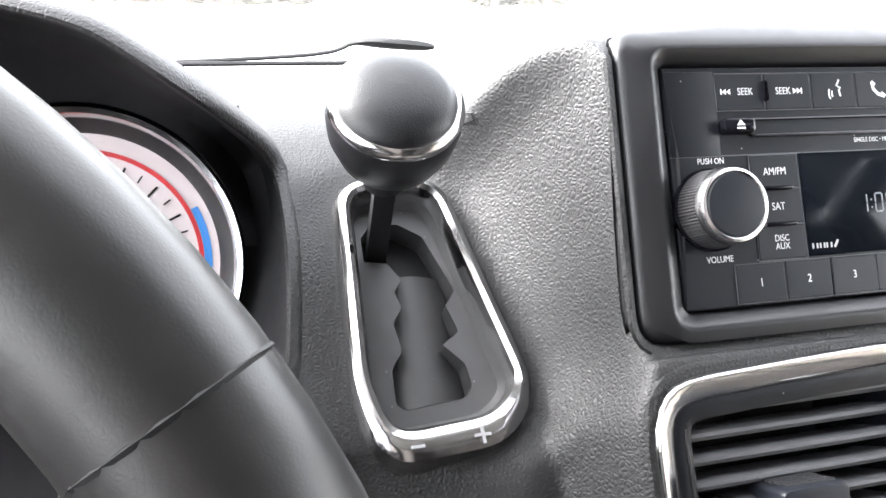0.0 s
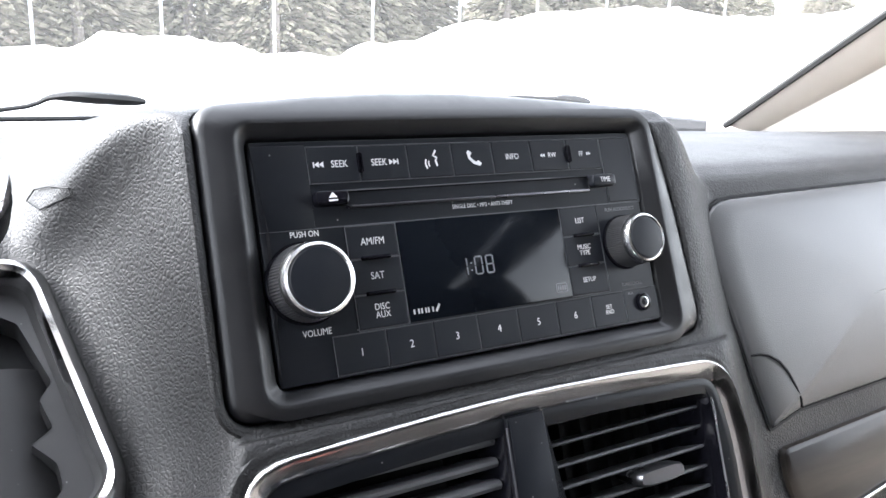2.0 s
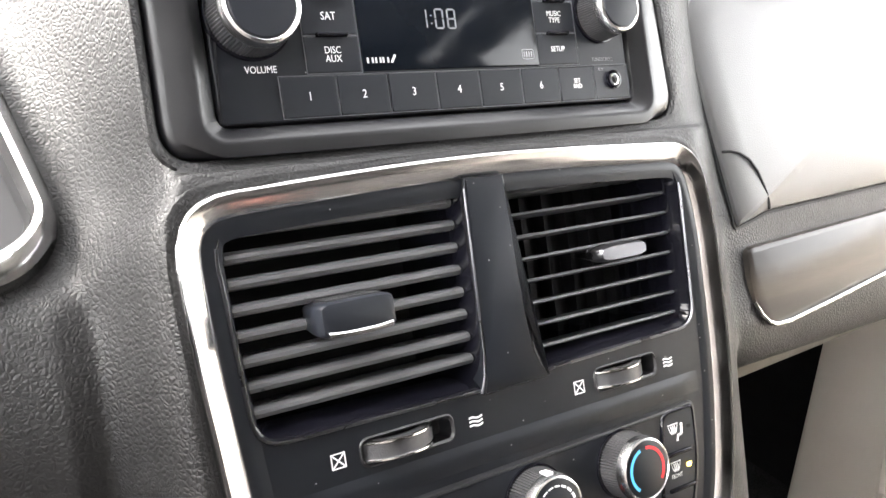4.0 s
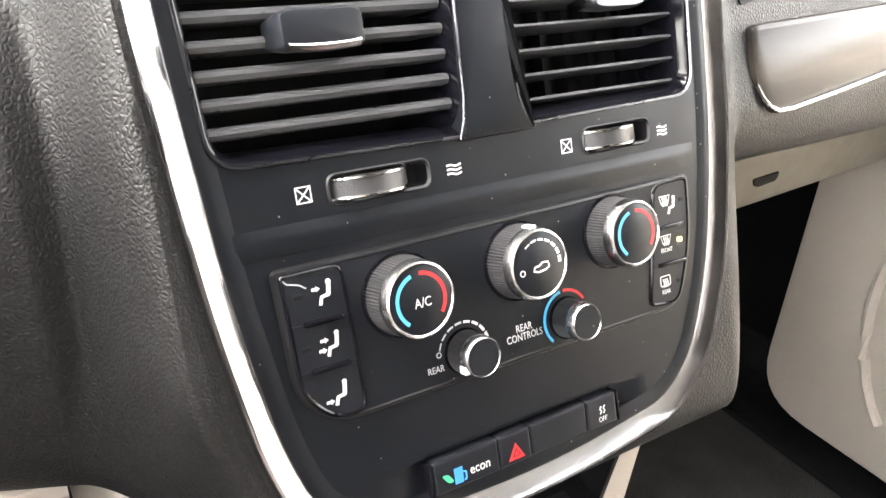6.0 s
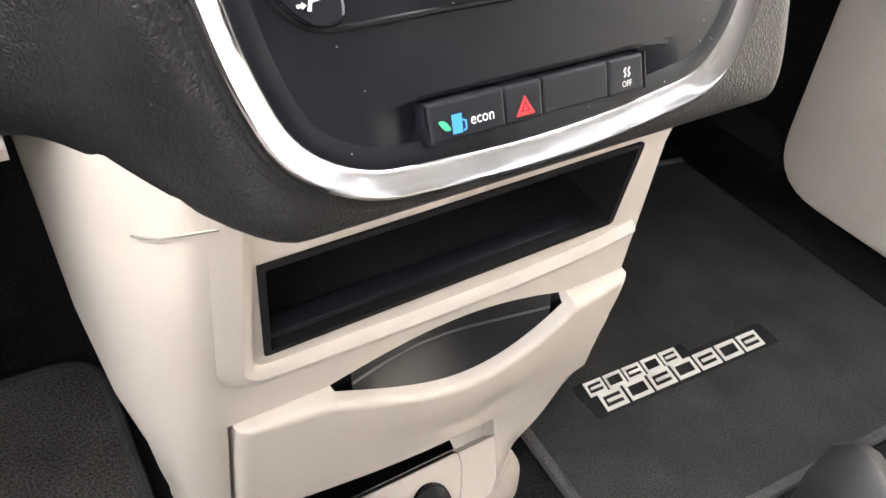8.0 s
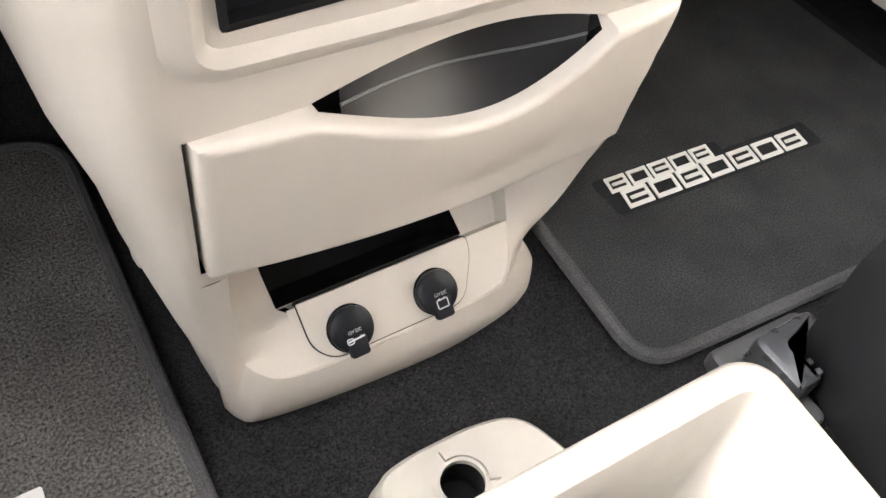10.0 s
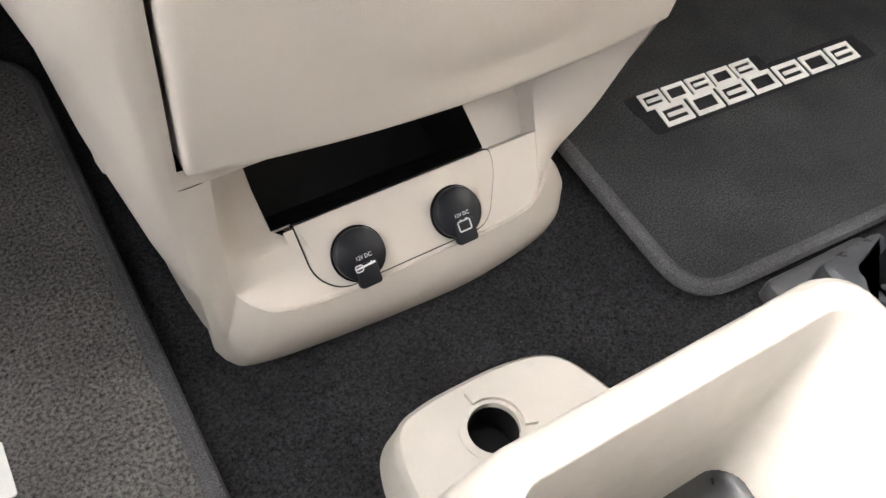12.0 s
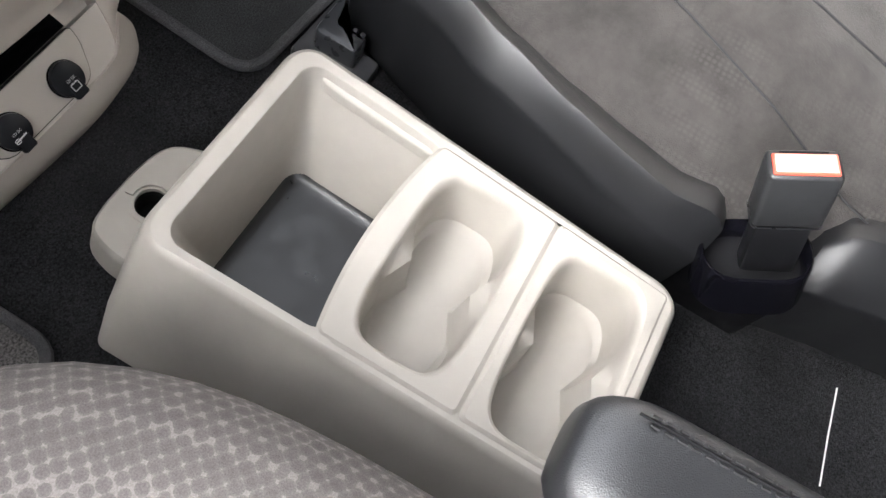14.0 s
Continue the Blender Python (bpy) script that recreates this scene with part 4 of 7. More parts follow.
rings(fc, [[(-0.0936, 0.0890, -0.0030), (-0.0930, 0.0890, 0.0006)], [(-0.0936, 0.0556, -0.0030), (-0.0898, 0.0556, 0.0009)], [(-0.0936, 0.0300, -0.0030), (-0.0906, 0.0300, 0.0008)], [(-0.0936, 0.0, -0.0030), (-0.0926, 0.0, 0.0004)]], closed=False)
part("side_facet", fc, TRIM, radio)


def key(x0, y0, x1, y1, z=0.0004, words="", h=0.003, nar=0.85, dx=0.0, dy=0.0, ink=None, name="button"):
    k = part(name, slab(rrect(x0 + 0.00025, y0 + 0.00025, x1 - 0.00025, y1 - 0.00025, 0.0007, 2), -0.002, z, 0.0004), BUTTON, radio, flat=True)
    # grey outline paints the highlight along the key's edges
    part("gap_line", stroke([(x0, y0), (x1, y0), (x1, y1), (x0, y1)], 0.00028, z - 0.0007, z + 0.00004, closed=True), EDGE_GREY, k, flat=True)
    if words:
        lettering(words, h, (x0 + x1) / 2 + dx, (y0 + y1) / 2 + dy, z + 0.00006, ink or WHITE, k, nar)
    return k


def tri_mark(cx, cy, s, d, z, parent, ink, n=1):
    bm = bmesh.new()
    for k in range(n):
        o = cx + d * k * s * 0.8
        poly([(o - d * s * 0.4, cy + s / 2), (o - d * s * 0.4, cy - s / 2), (o + d * s * 0.4, cy)], z, z + 0.00008, bm)
    return part("arrow_mark", bm, ink, parent, flat=True)


ROW = [-0.0712, -0.0498, -0.0285, -0.0075, 0.0128, 0.0333, 0.0537, 0.0733]
Y0, Y1 = 0.0725, 0.0868
k1 = key(ROW[0], Y0, ROW[1], Y1, words="SEEK", h=0.0027, dx=0.0022)
tri_mark(-0.0658, 0.0797, 0.0023, -1, 0.0005, k1, WHITE, 2)
part("arrow_bar", stroke([(-0.0688, 0.0786), (-0.0688, 0.0808)], 0.0005, 0.0004, 0.00058), WHITE, k1, flat=True)
k2 = key(ROW[1], Y0, ROW[2], Y1, words="SEEK", h=0.0027, dx=-0.0022)
tri_mark(-0.0360, 0.0797, 0.0023, 1, 0.0005, k2, WHITE, 2)
part("arrow_bar", stroke([(-0.0330, 0.0786), (-0.0330, 0.0808)], 0.0005, 0.0004, 0.00058), WHITE, k2, flat=True)
k3 = key(ROW[2], Y0, ROW[3], Y1)
vb = stroke([(-0.0150, 0.0838), (-0.0165, 0.0815), (-0.0148, 0.0806), (-0.0156, 0.0795), (-0.0150, 0.0772)], 0.0008, 0.0004, 0.00052)
for r in (0.0022, 0.0036):
    stroke(arc(-0.0168, 0.0783, r, 150, 215, 8), 0.0006, 0.0004, 0.00054, vb)
part("voice_mark", vb, WHITE, k3, flat=True)
k4 = key(ROW[3], Y0, ROW[4], Y1)
ph = stroke([(0.0008, 0.0820), (0.0010, 0.0800), (0.0030, 0.0779), (0.0052, 0.0772)], 0.0013, 0.0004, 0.00052)
stroke([(0.0003, 0.0827), (0.0019, 0.0814)], 0.0016, 0.0004, 0.00054, ph)
stroke([(0.0046, 0.0783), (0.0062, 0.0768)], 0.0016, 0.0004, 0.00054, ph)
part("phone_mark", ph, WHITE, k4, flat=True)
key(ROW[4], Y0, ROW[5], Y1, words="INFO", h=0.0025)
k6 = key(ROW[5], Y0, ROW[6], Y1, words="RW", h=0.0023, dx=0.0014)
tri_mark(0.0401, 0.0797, 0.0016, -1, 0.0005, k6, WHITE, 2)
k7 = key(ROW[6], Y0, ROW[7], Y1, words="FF", h=0.0023, dx=-0.0018)
tri_mark(0.0655, 0.0797, 0.0016, 1, 0.0005, k7, WHITE, 2)
for x in (-0.0498, 0.0540):
    part("rocker_slot", frame_ring(rrect(x - 0.0011, 0.0757, x + 0.0011, 0.0838, 0.001, 3), [(0, 0.0006), (0.0002, 0.0017), (0.0007, 0.0017), (0.0009, 0.0002)]), GLOSS, radio)
key(0.0737, 0.0560, 0.0925, 0.0868, z=0.0004, name="blank_panel")
# disc slot with its two keys
part("disc_slot", frame_ring(rrect(-0.0590, 0.0626, 0.0640, 0.0695, 0.0012, 3), [(0, 0.0004), (0.0006, 0.0008), (0.0012, -0.0004), (0.0018, -0.009), (0.0034, -0.010)]), GLOSS, radio)
part("slot_lip", block(-0.0572, 0.0621, 0.0, 0.0625, 0.0632, 0.0016, 0.0004), EDGE, radio)
ej = part("eject_button", slab(rrect(-0.0712, 0.0634, -0.0575, 0.0692, 0.0018, 4), -0.001, 0.0042, 0.0014), GLOSS, radio)
eb = poly([(-0.0662, 0.0661), (-0.0626, 0.0661), (-0.0644, 0.0682)], 0.0042, 0.00432)
stroke([(-0.0662, 0.0651), (-0.0626, 0.0651)], 0.0007, 0.0042, 0.00432, eb)
part("eject_mark", eb, WHITE, ej, flat=True)
tm = part("time_button", slab(rrect(0.0632, 0.0636, 0.0772, 0.0692, 0.0018, 4), -0.001, 0.0042, 0.0014), BUTTON, radio)
lettering("TIME", 0.0023, 0.0702, 0.0664, 0.0043, WHITE, tm, 0.85)
lettering("SINGLE DISC \u2022 MP3 \u2022 ANTI-THEFT", 0.0018, 0.0042, 0.0597, 0.0002, WHITE, radio, 0.80)
part("fold_line", stroke([(-0.093, 0.0556), (0.093, 0.0556)], 0.0004, -0.0004, 0.0003), EDGE_GREY, radio)


def radio_knob(cx, cy, r, h):
    bm = lathe([(r * 1.05, -0.001, 0.0), (r * 1.05, 0.0, 0.0005), (r * 1.02, h * 0.4, 0.0005), (r * 1.0, h * 0.69, 0.0005), (r * 0.97, h * 0.73)], 150, (cx, cy), cap=False)
    kn = part("knob", bm, KNURL, radio, "fluted black knob with a chrome ring")
    part("chrome_ring", lathe([(r * 0.97, h * 0.70), (r * 1.0, h * 0.74), (r * 0.985, h * 0.88), (r * 0.94, h * 0.97), (r * 0.87, h * 1.0), (r * 0.83, h * 0.975)], 64, (cx, cy), cap=False), RING, kn)
    part("cap", lathe([(r * 0.835, h * 0.96), (r * 0.79, h * 1.0), (r * 0.4, h * 1.03), (0, h * 1.035)], 48, (cx, cy)), BUTTON, kn)
    part("skirt", lathe([(r * 1.12, -0.001), (r * 1.10, 0.0012), (r * 0.98, 0.0014)], 48, (cx, cy), cap=False), GLOSS, kn)
    return kn


radio_knob(-0.0785, 0.0356, 0.0140, 0.0160)
radio_knob(0.0785, 0.0370, 0.0115, 0.0155)
lettering("PUSH ON", 0.0022, -0.0762, 0.0537, 0.0001, WHITE, radio, 0.85)
lettering("VOLUME", 0.0024, -0.0766, 0.0171, 0.0001, WHITE, radio, 0.85)
lettering("PUSH AUDIO/SELECT", 0.0016, 0.0794, 0.0527, 0.0001, GREYPRINT, radio, 0.85)
lettering("TUNE/SCROLL", 0.0016, 0.0789, 0.0174, 0.0001, GREYPRINT, radio, 0.85)
# button columns beside the display
key(-0.0600, 0.0423, -0.0385, 0.0552, words="AM/FM", h=0.0028)
key(-0.0600, 0.0286, -0.0385, 0.0421, words="SAT", h=0.0028)
key(-0.0600, 0.0152, -0.0385, 0.0284, words="DISC\nAUX", h=0.0025)
key(0.0433, 0.0424, 0.0650, 0.0555, words="LIST", h=0.0024)
key(0.0433, 0.0290, 0.0650, 0.0422, words="MUSIC\nTYPE", h=0.0022)
key(0.0433, 0.0155, 0.0650, 0.0288, words="SETUP", h=0.0022)
for x0, x1 in ((-0.0552, -0.0428), (0.0490, 0.0603)):
    for y in (0.0424, 0.0287):
        part("divider_bar", slab(rrect(x0, y - 0.0008, x1, y + 0.0008, 0.0007, 3), 0.0, 0.0022, 0.0006), GLOSS, radio)
# preset row
LOWX = [-0.0710, -0.0494, -0.0286, -0.0078, 0.0122, 0.0330, 0.0528, 0.0724]
for k in range(6):
    key(LOWX[k], 0.0, LOWX[k + 1], 0.0147, words=str(k + 1), h=0.0030, nar=0.9)
key(LOWX[6], 0.0, LOWX[7], 0.0147, words="SET\nRND", h=0.0019)
key(LOWX[7], 0.0, 0.0928, 0.0150, z=0.0003, name="jack_panel")
jk = part("aux_jack", lathe([(0.0040, 0.0), (0.0040, 0.0016), (0.0032, 0.0018), (0.0028, 0.0004)], 32, (0.0832, 0.0083), cap=False), GLOSS, radio)
part("jack_ring", lathe([(0.0026, 0.0), (0.0026, 0.0016), (0.0019, 0.0018), (0.0015, 0.0), (0.0012, -0.008)], 32, (0.0832, 0.0083), cap=False), SILVER, jk)
lettering("AUX", 0.0012, 0.0768, 0.0130, 0.0004, GREYPRINT, radio, 0.9)
# display
dsp = part("display", slab(rrect(-0.0380, 0.0156, 0.0430, 0.0553, 0.0006, 2), -0.003, 0.0006, 0.0002), DISPLAY, radio, "glossy black display showing the time 1:08")


def seven(ch, x, y, w, h, bm):
    on = {"1": "bc", "0": "abcdef", "8": "abcdefg"}[ch]
    t = w * 0.20
    seg = {"a": ((x, y + h), (x + w, y + h)), "d": ((x, y), (x + w, y)), "g": ((x, y + h / 2), (x + w, y + h / 2)),
           "f": ((x, y + h / 2), (x, y + h)), "e": ((x, y), (x, y + h / 2)), "b": ((x + w, y + h / 2), (x + w, y + h)), "c": ((x + w, y), (x + w, y + h / 2))}
    for c in on:
        (ax, ay), (bx, by) = seg[c]
        ux, uy = (bx - ax) * 0.08, (by - ay) * 0.06
        stroke([(ax + ux, ay + uy), (bx - ux, by - uy)], t, 0.0006, 0.00068, bm)


dg = bmesh.new()
seven("1", -0.0117, 0.0310, 0.0030, 0.0072, dg)
seven("0", -0.0047, 0.0310, 0.0034, 0.0072, dg)
seven("8", 0.0008, 0.0310, 0.0034, 0.0072, dg)
for y in (0.0328, 0.0358):
    poly(circle(-0.0066, y, 0.0004, 8), 0.0006, 0.00068, dg)
part("clock_digits", dg, LCD, dsp, flat=True)
bb = bmesh.new()
for x in (-0.0360, -0.0340, -0.0326, -0.0308, -0.0296, -0.0276):
    stroke([(x, 0.0184), (x, 0.0204)], 0.0007, 0.0006, 0.00068, bb)
stroke([(-0.0262, 0.0184), (-0.0244, 0.0212)], 0.0009, 0.0006, 0.00068, bb)
part("maker_mark", bb, PALEPRINT, dsp, flat=True)
cdm = stroke(rrect(0.0348, 0.0184, 0.0406, 0.0222, 0.0004, 1), 0.0004, 0.0006, 0.00068, closed=True)
for x in (0.0358, 0.0370, 0.0383, 0.0395):
    stroke([(x, 0.0192), (x, 0.0214)], 0.0006, 0.0006, 0.00068, cdm)
part("disc_mark", cdm, GREYPRINT, dsp, flat=True)

# ---- centre panel with vents and climate controls ----
cen = thing("centre_panel", HVF, "black centre panel framed by a bright chrome strip", "dash panel")
part("chrome_trim", frame_ring(PAN, [(-0.0012, -0.008), (-0.0010, 0.0010), (-0.0006, 0.0034), (0.0001, 0.0046), (0.0009, 0.0050), (0.0020, 0.0046), (0.0038, 0.0036), (0.0058, 0.0024), (0.0076, 0.0012), (0.0085, 0.0002), (0.0088, -0.005)]), CHROME, cen, "bright chrome strip round the centre panel")
part("skin_collar", skin_collar(PAN, HVF, ((0.0062, -0.0012), (0.0048, 0.0001), (0.0030, 0.0003), (0.0018, -0.0001), (0.0013, -0.0010), (0.0011, -0.010))), VINYL, cen, "grained skin rolled in round the chrome strip")
VL = rounded([(-0.1035, 0.1945), (-0.0085, 0.1985), (-0.0085, 0.1200), (-0.0995, 0.1215)], [0.012, 0.002, 0.003, 0.010], 5)
VR = rounded([(0.0110, 0.1988), (0.1075, 0.1950), (0.1055, 0.1225), (0.0140, 0.1210)], [0.002, 0.013, 0.010, 0.003], 5)
WL = rrect(-0.0642, 0.1045, -0.0262, 0.1142, 0.003, 4)
WR = rrect(0.0440, 0.1052, 0.0795, 0.1150, 0.003, 4)
CLIM = rounded([(-0.0885, 0.0882), (0.0990, 0.0896), (0.0985, 0.060), (0.0885, 0.0330), (-0.0740, 0.0330), (-0.0870, 0.045)], [0.003, 0.004, 0.03, 0.010, 0.010, 0.012], 5)
SWS = rounded([(-0.0440, -0.0062), (0.0462, -0.0062), (0.0640, -0.0040), (0.0640, 0.0080), (0.0462, 0.0100), (-0.0440, 0.0100), (-0.0620, 0.0080), (-0.0620, -0.0040)], [0.004, 0.004, 0.008, 0.008, 0.004, 0.004, 0.008, 0.008], 5)
part("panel", sheet(inset(PAN, 0.0080), [VL, VR, WL, WR, CLIM, SWS], 0.0), PANEL, cen, "satin black panel specked with dust")
part("panel_lip", frame_ring(PAN, [(0.0082, 0.0006), (0.0096, 0.0010), (0.0120, 0.0008), (0.0150, 0.0002)]), PANEL, cen)
# flared bar between the two vents
DIV = rounded([(-0.0082, 0.2000), (0.0106, 0.2000), (0.0120, 0.1550), (0.0136, 0.1300), (0.0200, 0.1196), (0.0200, 0.1184), (-0.0128, 0.1180), (-0.0128, 0.1192), (-0.0096, 0.1300), (-0.0088, 0.1600)], [0.001, 0.001, 0.02, 0.012, 0.001, 0.0006, 0.0006, 0.001, 0.008, 0.02], 5)
bar_ = part("vent_divider", slab(DIV, -0.012, 0.0030, 0.0012), PANEL, cen, "satin black bar flaring out at its foot")
# thin metal lines stand in for the gloss on the bar's edges
for side in ([(-0.0084, 0.196, 0.0026), (-0.0090, 0.165, 0.0026), (-0.0097, 0.134, 0.0026), (-0.0108, 0.1250, 0.0026), (-0.0128, 0.1186, 0.0020)], [(0.0122, 0.158, 0.0024), (0.0136, 0.131, 0.0026), (0.0160, 0.1235, 0.0026), (0.0200, 0.1190, 0.0020)]):
    part("bar_glint", tube(side, 0.0005, 6), EDGE, bar_)
# shallow shelf between the thumbwheels and the climate unit
gr = bmesh.new()
rings(gr, [[(x, 0.1015, 0.0003), (x, 0.0990, 0.0003 + 0.0012 * h), (x, 0.0965, 0.0003 + 0.0015 * h), (x, 0.0920, 0.0003)] for x, h in ((-0.100, 0.03), (-0.092, 0.4), (-0.076, 1), (0.088, 1), (0.098, 0.4), (0.104, 0.03))], closed=False)
part("shelf_edge", gr, PANEL, cen)

# vents
for nm, V, ys, label, wheel, knx in (("left", VL, [0.1921 - 0.0086 * k for k in range(8)], "black air vent with broad slats, its tab to the side", WL, -0.0625),
                                     ("right", VR, [0.1928 - 0.0091 * k for k in range(8)], "black air vent with thin slats and a bright tab", WR, 0.0635)):
    vent = thing("air_vent", HVF, label, "air vent", "centre air vents")
    part("duct", frame_ring(V, [(-0.0012, 0.0002), (-0.0002, 0.0007), (0.0008, 0.0002), (0.0024, -0.0030), (0.0042, -0.0080), (0.0050, -0.045), (0.030, -0.0455)]), GLOSS, vent)
    # a metal line along the rim draws its bright reflection
    rim_pts = inset(V, -0.0005)
    low = [p for p in rim_pts[rim_pts.index(max(rim_pts, key=lambda p: p[1] - p[0])):] + rim_pts[:rim_pts.index(max(rim_pts, key=lambda p: p[1] - p[0]))] if p[1] < 0.187]
    part("vent_glint", tube([(x, y, 0.0008) for x, y in low], 0.0006, 6), EDGE, vent)
    part("duct_back", sheet(inset(V, 0.004), (), -0.045), DARK, vent)
    xs = [p[0] for p in V]
    x0, x1 = min(xs) + 0.0030, max(xs) - 0.0030
    for y in ys:
        if nm == "left":
            prof = [(0.0050, 0.0002), (0.0047, 0.0014), (0.0037, 0.0022), (0.0012, 0.0026), (-0.016, 0.0006), (-0.016, -0.0012), (0.0010, -0.0018), (0.0038, -0.0013)]
        else:
            prof = [(0.0022, 0.0), (0.0018, 0.0009), (0.0008, 0.0010), (-0.015, -0.0010), (-0.015, -0.0022), (0.0006, -0.0008)]
        sl = bmesh.new()
        rings(sl, [[(x, y + b - 0.0008, a - 0.0075) for a, b in prof] for x in (x0, x1)], True, True)
        part("slat", sl, SLAT, vent)
    for k in range(7 if nm == "right" else 0):
        x = x0 + (x1 - x0) * (k + 0.5) / 7
        part("vane", block(x - 0.0016, min(p[1] for p in V) + 0.003, -0.044, x + 0.0016, max(p[1] for p in V) - 0.003, -0.036), DARK, vent)
    if nm == "left":
        tb = bmesh.new()
        rings(tb, [[(knx + u * w, c + v * h, z) for u, v in rrect(-0.5, -0.5, 0.5, 0.5, 0.16, 4)] for w, h, c, z in ((0.020, 0.006, 0.1590, -0.012), (0.0255, 0.0095, 0.1590, -0.006), (0.0275, 0.0118, 0.1586, 0.004), (0.0275, 0.0122, 0.1584, 0.0108), (0.0262, 0.0108, 0.1584, 0.0124), (0.0236, 0.0082, 0.1584, 0.0128))], True, True)
        tab = part("tab", tb, BUTTON, vent, "black ribbed tab with a bright edge")
        lip = bmesh.new()
        rings(lip, [[(knx + u, 0.1538 + a + 0.0011 * (1 - (u / 0.0118) ** 2) * -0.6, 0.0104 + b) for a, b in ((-0.0014, 0.0), (-0.0010, 0.0020), (0.0004, 0.0028), (0.0012, 0.0022), (0.0010, 0.0))] for u in [-0.0118 + 0.00236 * k for k in range(11)]], True, True)
        part("tab_edge", lip, CHROME, tab)
        for q in range(7):
            part("tab_rib", block(knx - 0.0100, 0.1638, -0.004 + 0.0021 * q, knx + 0.0100, 0.1650, -0.0030 + 0.0021 * q), KNURL, tab)
    else:
        tb = bmesh.new()
        rings(tb, [[(knx + u * w, 0.1618 + v * h, z) for u, v in rrect(-0.5, -0.5, 0.5, 0.5, 0.3, 4)] for w, h, z in ((0.020, 0.004, -0.012), (0.024, 0.006, -0.004), (0.0265, 0.0075, 0.0005), (0.0265, 0.0075, 0.0055), (0.0245, 0.0055, 0.0075))], True, True)
        part("tab", tb, EDGE, vent, "bright satin tab")
    # thumbwheel
    wx0, wx1 = min(p[0] for p in wheel), max(p[0] for p in wheel)
    wy = (min(p[1] for p in wheel) + max(p[1] for p in wheel)) / 2
    part("wheel_pocket", frame_ring(wheel, [(-0.0006, 0.0002), (0.0, 0.0008), (0.0008, 0.0), (0.0014, -0.008), (0.0040, -0.0085)]), TRIM, vent)
    wc, wr = (wx0 + wx1) / 2 - 0.0035, 0.0175
    bmw2 = bmesh.new()
    rings(bmw2, [[(wc + (r - 0.0002 * (k % 2)) * math.cos(math.pi * k / 60), y, -0.0115 + (r - 0.0002 * (k % 2)) * math.sin(math.pi * k / 60)) for k in range(61)]
                 for r, y in ((wr - 0.0035, wy - 0.0036), (wr - 0.0006, wy - 0.0034), (wr, wy - 0.0026), (wr, wy + 0.0026), (wr - 0.0006, wy + 0.0034), (wr - 0.0035, wy + 0.0036))], closed=False)
    whl = part("thumbwheel", bmw2, KNURL, vent, "knurled thumbwheel with bright edges")
    for dy in (-0.0031, 0.0031):
        part("wheel_edge", tube([(wc + (wr - 0.0002) * math.cos(a), wy + dy, -0.0115 + (wr - 0.0002) * math.sin(a)) for a in [math.pi * k / 24 for k in range(3, 22)]], 0.0007, 6), CHROME, whl)

# printed shut and open marks beside the thumbwheels
for xa, xb in (((-0.0752, -0.0702), (-0.0190, -0.0130)), ((0.0330, 0.0380), (0.0842, 0.0898))):
    x0, x1 = xa
    sm = stroke([(x0, 0.1070), (x1, 0.1070), (x1, 0.1120), (x0, 0.1120)], 0.0006, 0.0001, 0.0002, closed=True)
    stroke([(x0, 0.1070), (x1, 0.1120)], 0.0005, 0.0001, 0.00022, sm)
    stroke([(x0, 0.1120), (x1, 0.1070)], 0.0005, 0.0001, 0.00024, sm)
    part("shut_mark", sm, WHITE, cen, flat=True)
    x0, x1 = xb
    om = bmesh.new()
    for y in (0.1072, 0.1087, 0.1102):
        stroke([(x0 + (x1 - x0) * k / 8, y + 0.0003 * math.sin(k * 0.9)) for k in range(9)], 0.0007, 0.0001, 0.0002, om)
    part("open_mark", om, WHITE, cen, flat=True)

# ---- climate controls ----
cli = thing("climate_control_panel", HVF, "black climate control unit with five chrome-ringed dials", "climate control")
part("unit_face", sheet(inset(CLIM, 0.0010), (), 0.0014), PANEL, cli)
part("unit_edge", frame_ring(CLIM, [(-0.0008, -0.003), (0.0002, 0.0004), (0.0008, 0.0016), (0.0018, 0.0018), (0.0024, 0.0013)]), TRIM, cli)
LM = rounded([(-0.0862, 0.0862), (-0.0645, 0.0862), (-0.0630, 0.0352), (-0.0745, 0.0352), (-0.0852, 0.0460)], [0.002, 0.004, 0.005, 0.008, 0.01], 4)
RM = rounded([(0.0770, 0.0880), (0.0968, 0.0880), (0.0962, 0.062), (0.0868, 0.0352), (0.0700, 0.0372)], [0.006, 0.003, 0.03, 0.006, 0.003], 4)
for mod, x0, x1 in ((LM, -0.0862, -0.0622), (RM, 0.0705, 0.0968)):
    part("key_module", frame_ring(mod, [(-0.0005, 0.0010), (0.0, 0.0022), (0.0006, 0.0026), (0.0012, 0.0022)]), GLOSS, cli)
    m2 = part("key_face", sheet(inset(mod, 0.0008), (), 0.0021), BUTTON, cli)
    for y in (0.0690, 0.0533):
        part("key_gap", stroke([(x0 + 0.0012, y), (x1 - 0.0012, y)], 0.0004, 0.0020, 0.0024), DARK, m2)
        part("divider_bar", slab(rrect(x0 + 0.0055, y - 0.0009, x1 - 0.0045, y + 0.0009, 0.0008, 3), 0.001, 0.0034, 0.0006), GLOSS, m2)


